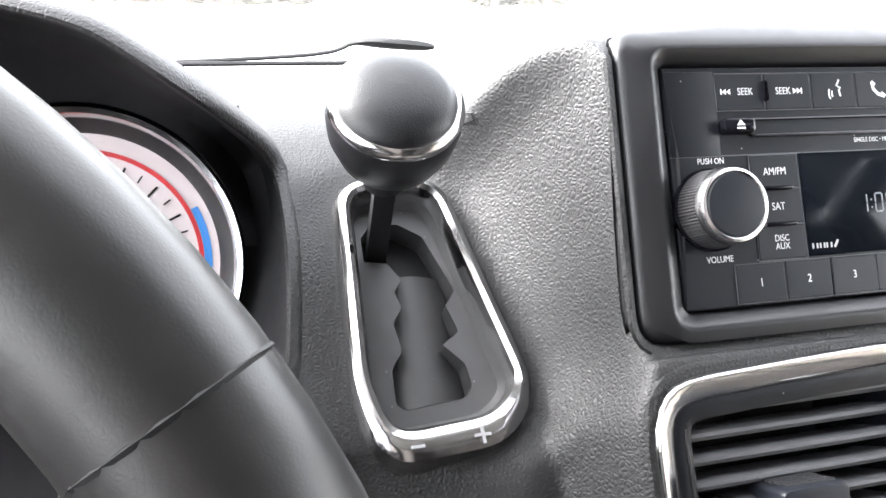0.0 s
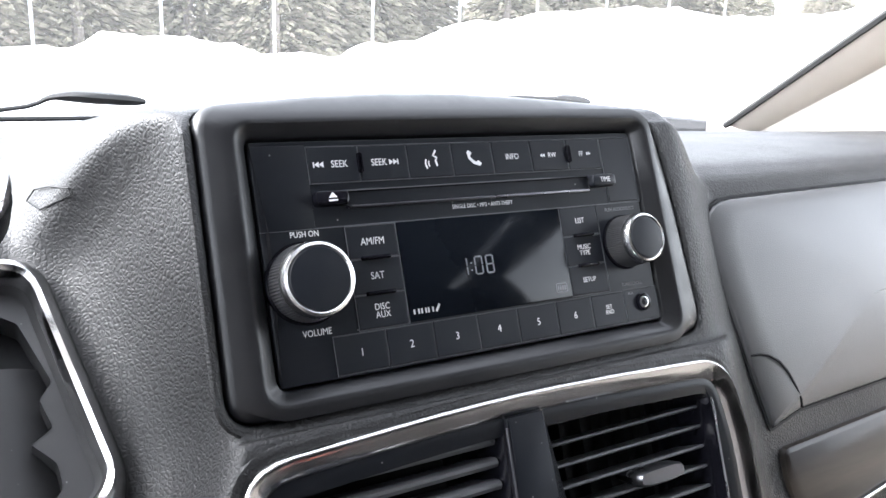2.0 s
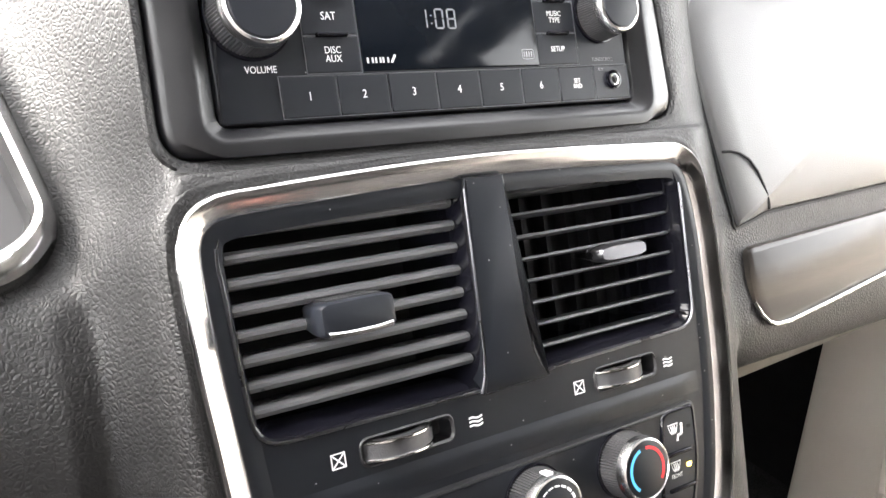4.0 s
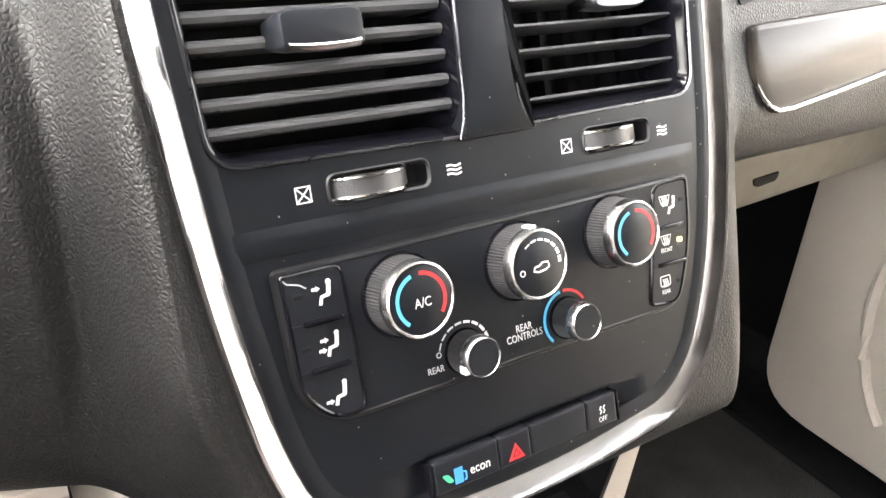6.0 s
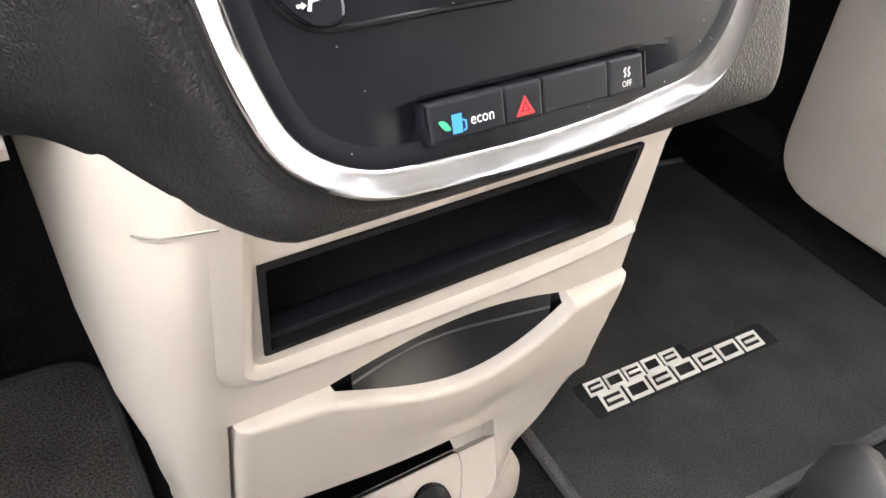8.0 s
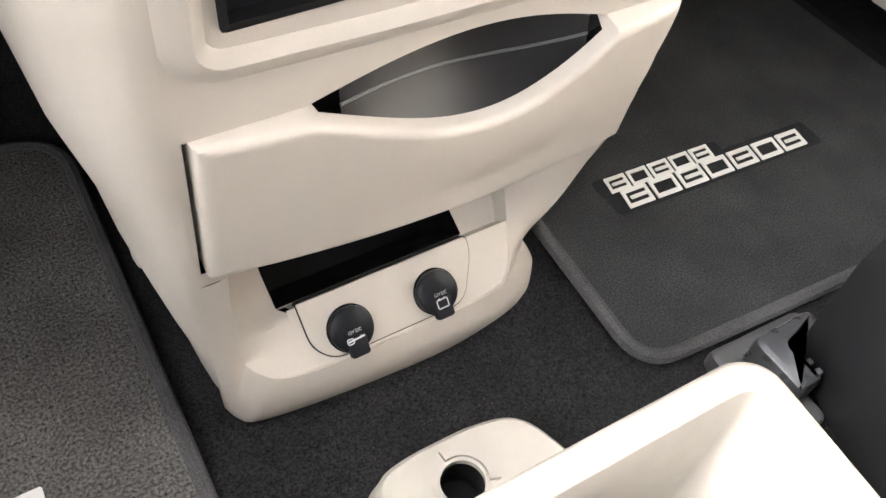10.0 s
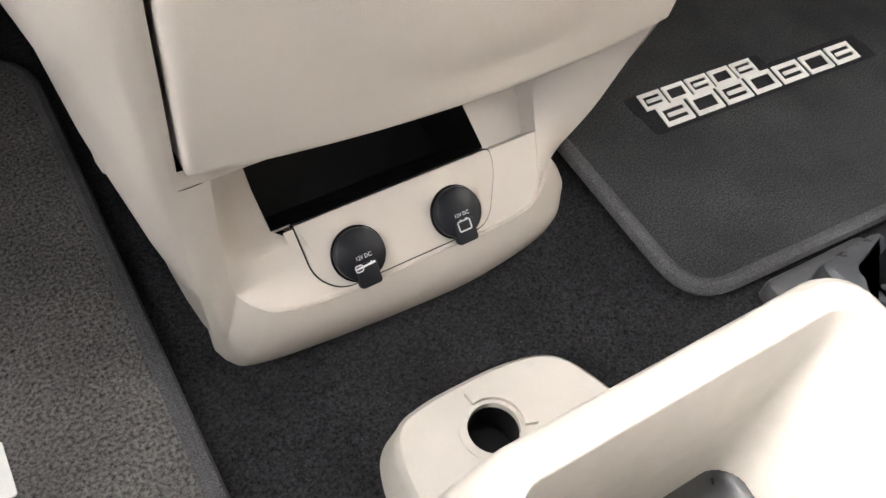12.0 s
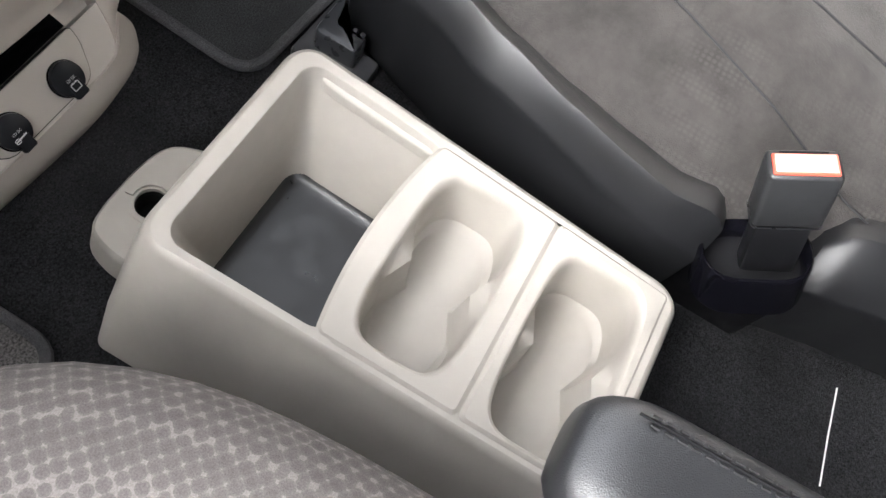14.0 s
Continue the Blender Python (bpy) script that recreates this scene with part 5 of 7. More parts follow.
def sitter(cx, cy, s, arrows, parent, z=0.0022):
    """A seated airflow sign with small arrows."""
    bm = poly(circle(cx + 0.27 * s, cy + 0.44 * s, 0.12 * s, 14), z, z + 0.0001)
    stroke([(cx + 0.27 * s, cy + 0.34 * s), (cx + 0.20 * s, cy - 0.12 * s)], 0.19 * s, z, z + 0.00012, bm)
    stroke([(cx + 0.24 * s, cy - 0.10 * s), (cx - 0.12 * s, cy - 0.16 * s), (cx - 0.22 * s, cy - 0.5 * s)], 0.16 * s, z, z + 0.00014, bm)
    for ax, ay in arrows:
        stroke([(cx + (ax - 0.22) * s, cy + ay * s), (cx + ax * s, cy + ay * s)], 0.13 * s, z, z + 0.0001, bm)
        poly([(cx + (ax - 0.02) * s, cy + (ay + 0.13) * s), (cx + (ax - 0.02) * s, cy + (ay - 0.13) * s), (cx + (ax + 0.16) * s, cy + ay * s)], z, z + 0.00012, bm)
    return part("airflow_mark", bm, WHITE, parent, flat=True)


part("scratch", stroke([(-0.0858, 0.0854), (-0.0838, 0.0832), (-0.0800, 0.0822), (-0.0778, 0.0806)], 0.0005, 0.0021, 0.0023), PALEPRINT, cli, flat=True)
sitter(-0.0722, 0.0779, 0.0076, [(-0.30, 0.22)], cli)
sitter(-0.0722, 0.0608, 0.0076, [(-0.28, 0.22), (-0.40, -0.20)], cli)
sitter(-0.0722, 0.0440, 0.0076, [(-0.45, -0.28)], cli)
for y in (0.0782, 0.0611, 0.0450):
    part("lamp", block(-0.0826, y - 0.0007, 0.002, -0.0796, y + 0.0007, 0.0024), DARK, cli)
# defrost signs
for cx, cy, word in ((0.0828, 0.0800, ""), (0.0818, 0.0635, "FRONT"), (0.0795, 0.0460, "REAR")):
    ds = bmesh.new()
    if word != "REAR":
        stroke([(cx - 0.0030, cy + 0.0018), (cx - 0.0018, cy - 0.0016), (cx + 0.0018, cy - 0.0016), (cx + 0.0030, cy + 0.0018)], 0.0005, 0.0022, 0.0023, ds, closed=True)
    else:
        stroke(rrect(cx - 0.0028, cy - 0.0018, cx + 0.0028, cy + 0.0024, 0.0006, 2), 0.0005, 0.0022, 0.0023, ds, closed=True)
    for dx in (-0.0011, 0.0, 0.0011):
        stroke([(cx + dx, cy - 0.0024), (cx + dx + 0.0003, cy - 0.0006), (cx + dx - 0.0003, cy + 0.0012)], 0.0005, 0.0022, 0.0024, ds)
    part("defrost_mark", ds, WHITE, cli, flat=True)
    if word:
        lettering(word, 0.0018, cx, cy - 0.0044, 0.0023, WHITE, cli, 0.8)
sitter(0.0862, 0.0775, 0.007, [], cli)
for x, y, m in ((0.0925, 0.0790, DARK), (0.0898, 0.0622, AMBER), (0.0873, 0.0450, DARK)):
    part("lamp", block(x - 0.0011, y - 0.0008, 0.002, x + 0.0011, y + 0.0008, 0.0025), m, cli)


def dial(cx, cy, r, h, label, ring=None):
    d = part("dial", lathe([(r * 1.02, 0.0), (r * 1.02, 0.0012, 0.00045), (r * 0.985, h * 0.42, 0.00045), (r * 0.96, h * 0.66, 0.00045), (r * 0.94, h * 0.70)], 150, (cx, cy), cap=False), KNURL, cli, label)
    part("chrome_ring", lathe([(r * 0.94, h * 0.67), (r * 0.97, h * 0.71), (r * 0.965, h * 0.86), (r * 0.92, h * 0.97), (r * 0.87, h), (r * 0.84, h * 0.97)], 64, (cx, cy), cap=False), ring or RING, d)
    part("cap", lathe([(r * 0.845, h * 0.965), (r * 0.80, h * 0.985), (0, h * 0.985)], 48, (cx, cy)), PANEL, d)
    part("skirt", lathe([(r * 1.10, 0.0008), (r * 1.08, 0.0022), (r * 0.98, 0.0022)], 48, (cx, cy), cap=False), GLOSS, d)
    return d


H = 0.0155
TOP = H * 0.985


def temperature_dial(cx, cy):
    d = dial(cx, cy, 0.0138, H, "temperature dial with blue and red arcs")
    part("cold_arc", stroke(arc(cx, cy, 0.0090, 108, 232, 20), 0.0013, TOP, TOP + 0.0001), BLUEPRINT, d, flat=True)
    part("warm_arc", stroke(arc(cx, cy, 0.0090, 88, -38, 20), 0.0013, TOP, TOP + 0.0001), REDPRINT, d, flat=True)
    return d


d1 = temperature_dial(-0.0444, 0.0704)
lettering("A/C", 0.0032, -0.0440, 0.0694, TOP + 0.0001, WHITE, d1, 0.85)
FX, FY = 0.0050, 0.0713
d2 = dial(FX, FY, 0.0138, H, "fan dial with a white scale")
for k in range(7):
    a = 130 - k * 20
    part("scale_mark", stroke(arc(FX, FY, 0.0090, a, a - 15, 4), 0.0005 + 0.00012 * k, TOP, TOP + 0.0001), WHITE, d2, flat=True)
cm = stroke(circle(FX - 0.0080, FY - 0.0017, 0.0010, 12), 0.0004, TOP, TOP + 0.0001, closed=True)
stroke([(FX + u * 0.001, FY + v * 0.001) for u, v in ((-3.0, -2.0), (-2.4, -0.6), (-0.4, -0.4), (1.0, 0.6), (3.6, 0.4), (4.0, -1.4), (2.4, -2.2), (-1.0, -2.6))], 0.0006, TOP, TOP + 0.00012, cm, closed=True)
part("recirculation_mark", cm, WHITE, d2, flat=True)
part("pointer", block(FX - 0.0014, FY + 0.0103, H * 0.55, FX + 0.0018, FY + 0.0140, H * 0.86, 0.0004), WHITE, d2)
temperature_dial(0.0527, 0.0730)
QX, QY = -0.0225, 0.0442
d4 = dial(QX, QY, 0.0078, 0.0140, "small rear fan dial")
part("pointer", block(QX - 0.0076, QY - 0.0048, 0.0090, QX - 0.0028, QY - 0.0018, 0.0128, 0.0004), WHITE, d4)
SX, SY = 0.0252, 0.0443
dial(SX, SY, 0.0077, 0.0140, "small rear temperature dial")
for k in range(8):
    a = 165 - k * 20
    part("scale_mark", stroke(arc(QX, QY, 0.0106, a, a - 15, 4), 0.0004 + 0.00011 * k, 0.0015, 0.0017), WHITE, cli, flat=True)
part("off_mark", stroke(circle(QX - 0.0108, QY + 0.0013, 0.0009, 12), 0.0003, 0.0015, 0.0017, closed=True), WHITE, cli, flat=True)
part("cold_arc", stroke(arc(SX, SY, 0.0108, 100, 225, 20), 0.0011, 0.0015, 0.0017), BLUEPRINT, cli, flat=True)
part("warm_arc", stroke(arc(SX, SY, 0.0108, 92, 30, 14), 0.0011, 0.0015, 0.0017), REDPRINT, cli, flat=True)
lettering("REAR", 0.0024, -0.0352, 0.0405, 0.0016, WHITE, cli, 0.85)
lettering("REAR\nCONTROLS", 0.0028, 0.0045, 0.0440, 0.0016, WHITE, cli, 0.80)

# ---- switch row ----
swt = thing("switch_row", HVF, "row of four black push switches under the climate unit", "switch row")
part("pocket_floor", sheet(rrect(-0.0470, -0.0070, 0.0490, 0.0108, 0.002), (), -0.0034), DARK, swt)
# the pocket's ends rise in a soft scoop to the panel
for side, x_in, x_out in ((-1, -0.0432, -0.0626), (1, 0.0464, 0.0646)):
    sc_ = bmesh.new()
    rings(sc_, [[(x_in + (x_out - x_in) * f, 0.0019 + 0.0087 * v, -0.0030 * (1 - smoothstep(0.0, 1.0, f)) * (1 - 0.75 * abs(v) ** 3) + 0.0003) for v in [k / 6 - 1 for k in range(13)]] for f in [k / 8 for k in range(9)]], closed=False)
    part("scoop", sc_, PANEL, swt)
for ya, yb in ((-0.0070, -0.0046), (0.0108, 0.0084)):
    eb_ = bmesh.new()
    rings(eb_, [[(x, ya, 0.0003), (x, ya + (yb - ya) * 0.5, -0.0001), (x, yb, -0.0030)] for x in (-0.0440, 0.0, 0.0472)], closed=False)
    part("pocket_edge", eb_, PANEL, swt)
for x0, x1, z in ((-0.0430, -0.0150, 0.0035), (-0.0146, 0.0000, 0.0035), (0.0004, 0.0286, 0.0030), (0.0290, 0.0446, 0.0032)):
    part("switch", slab(rrect(x0, -0.0044, x1, 0.0082, 0.0010, 3), -0.004, z, 0.0010), BUTTON, swt, flat=True)
for x in (-0.0442, 0.0456):
    part("end_rib", block(x - 0.0005, -0.0046, -0.003, x + 0.0005, 0.0084, 0.0030, 0.0003), GLOSS, swt)
part("leaf_mark", poly(rounded([(-0.0402, 0.0026), (-0.0374, 0.0024), (-0.0352, -0.0010), (-0.0376, -0.0010)], 0.0012, 3), 0.0035, 0.0037), GREENPRINT, swt, flat=True)
pm = poly([(-0.0350, -0.0024), (-0.0314, -0.0024), (-0.0314, 0.0036), (-0.0350, 0.0036)], 0.0036, 0.00375)
stroke([(-0.0314, 0.0016), (-0.0300, 0.0010), (-0.0300, -0.0014), (-0.0308, -0.0020)], 0.0006, 0.0035, 0.00372, pm)
part("pump_mark", pm, DEEPBLUE, swt, flat=True)
lettering("econ", 0.0036, -0.0238, 0.0008, 0.0037, WHITE, swt, 0.9)
tg = poly([(-0.0110, -0.0024), (-0.0034, -0.0024), (-0.0072, 0.0040)], 0.0035, 0.00365)
part("hazard_mark", tg, REDPRINT, swt, flat=True)
part("hazard_inner", stroke([(-0.0088, -0.0010), (-0.0056, -0.0010), (-0.0072, 0.0016)], 0.0005, 0.00366, 0.0038, closed=True), DARK, swt, flat=True)
lettering("OFF", 0.0021, 0.0368, -0.0012, 0.0033, WHITE, swt, 0.85)
tc = bmesh.new()
stroke([(0.0356, 0.0012), (0.0364, 0.0022), (0.0356, 0.0032), (0.0364, 0.0044)], 0.0005, 0.0032, 0.0034, tc)
stroke([(0.0374, 0.0012), (0.0382, 0.0022), (0.0374, 0.0032), (0.0382, 0.0044)], 0.0005, 0.0032, 0.0034, tc)
part("skid_mark", tc, WHITE, swt, flat=True)

# ---- lower stack: tan column with cubby, drawer and power sockets ----
LOWF = face_frame(0, -0.062, 0.352, -11)
col = thing("lower_console_column", LOWF, "tan plastic column under the dash with a pull-out drawer", "centre column")
LEFT_X = [(0.075, -0.1060), (0.0, -0.1060), (-0.10, -0.1080), (-0.215, -0.1060), (-0.30, -0.1010), (-0.335, -0.0960)]
RIGHT_X = [(0.075, 0.1040), (0.0, 0.1060), (-0.10, 0.1260), (-0.215, 0.1440), (-0.246, 0.1400), (-0.287, 0.1300), (-0.324, 0.1160), (-0.37, 0.1100)]


def edge_x(table, v):
    for (v0, x0), (v1, x1) in zip(table, table[1:]):
        if v1 <= v <= v0:
            f = (v0 - v) / (v0 - v1)
            return x0 + (x1 - x0) * f
    return table[0][1] if v > table[0][0] else table[-1][1]


def kick(v):
    """How far the foot stands out of the face's plane."""
    return 0.012 * smoothstep(-0.25, -0.34, v)


VS = [0.040, 0.02, 0.0, -0.05, -0.10, -0.15, -0.20, -0.215]
CUB = [(-0.0905, 0.0045), (0.0905, 0.0065), (0.0960, -0.0500), (-0.0870, -0.0545)]
DRW_V0, DRW_V1 = -0.1045, -0.2135


def drawer_foot(u):
    """The drawer's lower edge drops a little to the right."""
    return -0.2020 - 0.0100 * (u + 0.102) / 0.2445



def drawer_top(u):
    f = (u + 0.056) / 0.143
    if f <= 0 or f >= 1:
        return DRW_V0
    return DRW_V0 + 0.004 - 0.032 * math.sin(math.pi * f ** 1.25) ** 0.8 - 0.004 * (1 - math.sin(math.pi * f))


def scoop_top(u):
    f = (u + 0.056) / 0.143
    return DRW_V0 + (0.0165 * math.sin(math.pi * f) if 0 < f < 1 else 0.0)


NU = 30
us = [-0.056 + 0.143 * k / NU for k in range(NU + 1)]
DRW_HOLE = [(-0.1035, drawer_foot(-0.1035) - 0.001), (0.1425, drawer_foot(0.1425) - 0.0005), (0.1300, DRW_V0)] + [(u, scoop_top(u)) for u in us[::-1]] + [(-0.1035, DRW_V0)]
part("front_panel", sheet([(edge_x(LEFT_X, v), v) for v in VS] + [(edge_x(LEFT_X, -0.2158), -0.2158), (0.1450, -0.2158)] + [(edge_x(RIGHT_X, v) + 0.0015, v) for v in VS[::-1]], [CUB, DRW_HOLE], 0.0), TAN, col)
# flanks, rounded off to the front of the car
for s, tab in ((-1, LEFT_X), (1, RIGHT_X)):
    bm = bmesh.new()
    loops = []
    for k in range(26):
        v = 0.042 - 0.406 * k / 25
        x = edge_x(tab, v)
        low = smoothstep(-0.29, -0.335, v)
        prof = [(0.0, 0.0), (0.004, -0.0004), (0.009, -0.0026), (0.016, -0.0085), (0.023, -0.019), (0.029, -0.035), (0.033, -0.055), (0.036, -0.10), (0.036, -0.24)] if s < 0 else [(0.0, 0.0), (0.002, -0.0008), (0.004, -0.003), (0.0055, -0.008), (0.006, -0.02), (0.006, -0.05), (0.004, -0.10), (0.002, -0.24)]
        lift = 0.06 * smoothstep(-0.06, 0.04, v) if s < 0 else 0.0
        reach = 1 - 0.33 * smoothstep(-0.12, -0.21, v) - 0.33 * smoothstep(-0.22, -0.36, v) if s < 0 else 1 - 0.4 * low
        loops.append([(x + s * a * reach, v + lift * smoothstep(0.05, 0.10, -b), b - (0.014 * smoothstep(-0.03, 0.042, v) * smoothstep(0.0, 0.022, a) if s < 0 else 0.0) + (kick(v) if s < 0 else -0.006 * smoothstep(-0.215, -0.30, v))) for a, b in prof])
    rings(bm, loops, closed=False)
    part("side", bm, TAN, col)
# seam under the dash and a small clip on the driver's flank
to_face = LOWF.inverted()
seam_pts = [(-0.1252, -0.0452, 0.3700), (-0.1222, -0.0495, 0.3712), (-0.1175, -0.0562, 0.3740), (-0.1122, -0.0634, 0.3790), (-0.1062, -0.0684, 0.3820), (-0.1032, -0.0703, 0.3830)]
part("seam", tube([to_face @ (Vector(p) + Vector((-0.0004, -0.0004, 0))) for p in seam_pts], 0.0005, 5), TAN_DARKENED, col)
cp = bmesh.new()
rings(cp, [[to_face @ Vector((-0.1225 - 0.0032 * r * math.cos(a), 0.0205 + 0.0045 * r * math.sin(a), 0.132 + dz)) for a in [math.pi * q / 6 for q in range(12)]] for r, dz in ((0.1, -0.0120), (0.7, -0.0100), (1.0, -0.004), (1.0, 0.004), (0.7, 0.0100), (0.1, 0.0120))], True, True)
part("clip", cp, TAN, col, "small tan clip")
# cubby
ci = bmesh.new()
cub = rounded(CUB, 0.002, 2)
rings(ci, [[(x, y, z) for x, y in (inset(cub, d) if d else cub[::-1] if area2(cub) < 0 else cub)] for d, z in ((0, 0.0), (-0.0004, 0.0016), (0.0028, 0.0016), (0.0034, -0.002), (0.0036, -0.10))])
part("cubby_liner", ci, DARK, col, "black open storage cubby")
part("cubby_back", sheet(inset(cub, 0.003), (), -0.098), DARK, col)
part("cubby_ledge", block(-0.0840, -0.0530, -0.013, 0.0915, -0.0470, -0.003, 0.0015), BUTTON, col)
# moulded step around the cubby
st = bmesh.new()
path = [(-0.0965, 0.036), (-0.0966, 0.02), (-0.0968, 0.0), (-0.0967, -0.048)] + [(-0.0845 - 0.0122 * math.cos(radians(a)), -0.0565 - 0.0117 * math.sin(radians(a))) for a in range(10, 91, 16)] + [(-0.03, -0.0702), (0.04, -0.0705), (0.09, -0.0670), (0.1150, -0.0610)]
rings(st, [[(x - ny * w, y + nx * w, h) for w, h in ((-0.010, 0.0), (-0.005, 0.0030), (0.0, 0.0042), (0.003, 0.0026), (0.005, 0.0))] for (x, y), (nx, ny) in zip(path, [(lambda t: (t.x, t.y))((Vector(path[min(i + 1, len(path) - 1)]) - Vector(path[max(0, i - 1)])).normalized()) for i in range(len(path))])], closed=False)
part("moulding", st, TAN, col)

# drawer: bowed out across its width, fuller under the pull
bm = bmesh.new()
cols_u = [-0.1012, -0.1010, -0.1006, -0.1000, -0.0992, -0.0980, -0.0965] + [-0.0945 + 0.0035 * k for k in range(66)] + [0.1360, 0.1380, 0.1395, 0.1405, 0.1415, 0.1421, 0.1425]
rows = 26
grid = []
for u in cols_u:
    top, foot = drawer_top(u), drawer_foot(u)
    line = []
    for j in range(rows + 1):
        t = 0.5 - 0.5 * math.cos(math.pi * j / rows)
        v = top + (foot - top) * t
        uu = min(u, 0.1295 + 0.0128 * t)
        bow = 0.0095 * (1 - ((uu - 0.02) / 0.1235) ** 2)
        pull = 0.0022 * math.exp(-((uu - 0.028) / 0.055) ** 2) * smoothstep(0.78, 0.20, t)
        waist = -0.0018 * math.exp(-((t - 0.72) / 0.16) ** 2) * math.exp(-((uu - 0.05) / 0.07) ** 2)
        near = min((uu + 0.1012) / 0.0055, 0.15 + (v - foot) / 0.0055, (0.1295 + 0.0128 * t - uu) / 0.004, (top - v) / 0.0035)
        soft = (1 - max(0.0, 1 - near) ** 2) ** 0.5 if near < 1 else 1.0
        line.append(bm.verts.new((uu, v, 0.0042 * soft + 0.0008 + bow + pull + waist)))
    grid.append(line)
for a, b in zip(grid, grid[1:]):
    for j in range(rows):
        if (a[j].co - b[j].co).length > 1e-7 or (a[j + 1].co - b[j + 1].co).length > 1e-7:
            bm.faces.new((a[j], b[j], b[j + 1], a[j + 1]))
# returns round the edge
for seq in ([g[0] for g in grid], [g[-1] for g in grid], grid[0], grid[-1]):
    back = [bm.verts.new((v.co.x, v.co.y, v.co.z - 0.0045 if v.co.y > -0.16 and -0.0555 < v.co.x < 0.0865 else -0.012)) for v in seq]
    for (p, q), (r, s) in zip(zip(seq, seq[1:]), zip(back, back[1:])):
        if (p.co - q.co).length > 1e-7:
            bm.faces.new((p, q, s, r))
drw = part("drawer", bm, TAN, col, "tan drawer front with a scooped pull")


def lip_front(u):
    """How far the pull's lip stands out of the column's face."""
    return 0.0030 + 0.0095 * (1 - ((u - 0.02) / 0.1235) ** 2) + 0.0022 * math.exp(-((u - 0.028) / 0.055) ** 2)


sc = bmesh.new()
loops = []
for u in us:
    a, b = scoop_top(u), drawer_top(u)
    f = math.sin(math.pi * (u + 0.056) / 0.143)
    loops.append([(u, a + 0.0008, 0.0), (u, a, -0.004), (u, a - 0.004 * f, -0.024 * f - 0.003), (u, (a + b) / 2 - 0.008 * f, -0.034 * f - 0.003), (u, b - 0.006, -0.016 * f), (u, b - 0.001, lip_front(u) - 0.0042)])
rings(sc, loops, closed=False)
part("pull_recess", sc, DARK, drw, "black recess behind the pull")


def bowl(u, f):
    """The pull's inner bowl: a point across the opening at u, f of the way down to the lip."""
    a, b, s = scoop_top(u), drawer_top(u), math.sin(math.pi * max(0.0, min(1.0, (u + 0.044) / 0.122)))
    top, low = Vector((u, a - 0.011 * s, -0.0215 * s)), Vector((u, b - 0.0015, lip_front(u) - 0.0062))
    return top.lerp(low, f) + Vector((0, 0, -0.005 * s * math.sin(math.pi * f)))


sc = bmesh.new()
bowl_u = [-0.043 + 0.120 * k / 24 for k in range(25)]
rings(sc, [[bowl(u, j / 6) for j in range(7)] for u in bowl_u], closed=False)
part("pull_blade", sc, TRIM, drw)
# lighter grey bars draw the highlights along the bowl's rim and middle
for f in (0.0, 0.55):
    part("blade_glint", tube([bowl(u, f) + Vector((0, 0, 0.0003)) for u in bowl_u], 0.0007, 6), SLAT, drw)

# socket bay under the drawer, ringed by a flared foot
outer = [(-0.106, -0.0205, 0.14), (-0.1065, -0.0142, 0.10), (-0.1060, -0.0128, 0.06), (-0.1050, -0.0118, 0.025), (-0.1040, -0.002, -0.009), (-0.1000, -0.012, -0.009), (-0.0885, -0.0205, -0.009),
         (-0.042, -0.0265, -0.009), (0.029, -0.0305, -0.009), (0.072, -0.0275, -0.009), (0.105, -0.0205, -0.009), (0.1215, -0.008, -0.009), (0.1300, 0.004, -0.009), (0.1320, 0.030, -0.009)]
crest = [(-0.100, -0.0212, 0.14), (-0.1000, -0.0160, 0.10), (-0.0995, -0.0160, 0.06), (-0.0985, -0.0185, 0.034), (-0.0990, -0.0190, 0.020), (-0.0940, -0.0240, 0.016), (-0.0840, -0.0290, 0.014),
         (-0.040, -0.0345, 0.015), (0.028, -0.0365, 0.015), (0.069, -0.0345, 0.015), (0.101, -0.0260, 0.014), (0.1180, -0.0130, 0.014), (0.1260, 0.000, 0.014), (0.1270, 0.028, 0.014)]
inner = [(-0.0915, -0.0207, 0.14), (-0.0915, -0.0150, 0.10), (-0.0912, -0.0145, 0.065), (-0.0902, -0.0140, 0.053), (-0.0885, -0.0165, 0.049), (-0.0835, -0.0215, 0.0445), (-0.0720, -0.0275, 0.0400),
         (-0.041, -0.0305, 0.0372), (0.024, -0.0310, 0.0368), (0.062, -0.0308, 0.0368), (0.082, -0.0275, 0.0390), (0.1020, -0.0130, 0.0400), (0.1130, 0.000, 0.036), (0.1140, 0.028, 0.030)]


def rail(pts, n=4):
    return [spline3(pts, k / n) for k in range((len(pts) - 1) * n + 1)]


to_low = LOWF.inverted()
ro, rc, ri = rail(outer), rail(crest), rail(inner)
sections = []
for o, c, i in zip(ro, rc, ri):
    m1, m2 = o.lerp(c, 0.55), c.lerp(i, 0.45)
    m1, m2 = m1 + (c - i.lerp(o, 0.5)) * 0.22, m2 + (c - i.lerp(o, 0.5)) * 0.16
    sections.append([to_low @ p for p in (o + Vector((0.004 if o.x < 0 else -0.004, 0.03, 0.0)), o, m1, c, m2, i, i + Vector((0.0012 if i.x < 0 else -0.0012, 0.004, -0.001)), i + Vector((0, 0.014, -0.014)))])
fl = bmesh.new()
rings(fl, sections, closed=False)
part("foot_lip", fl, TAN, col, "rounded tan foot")
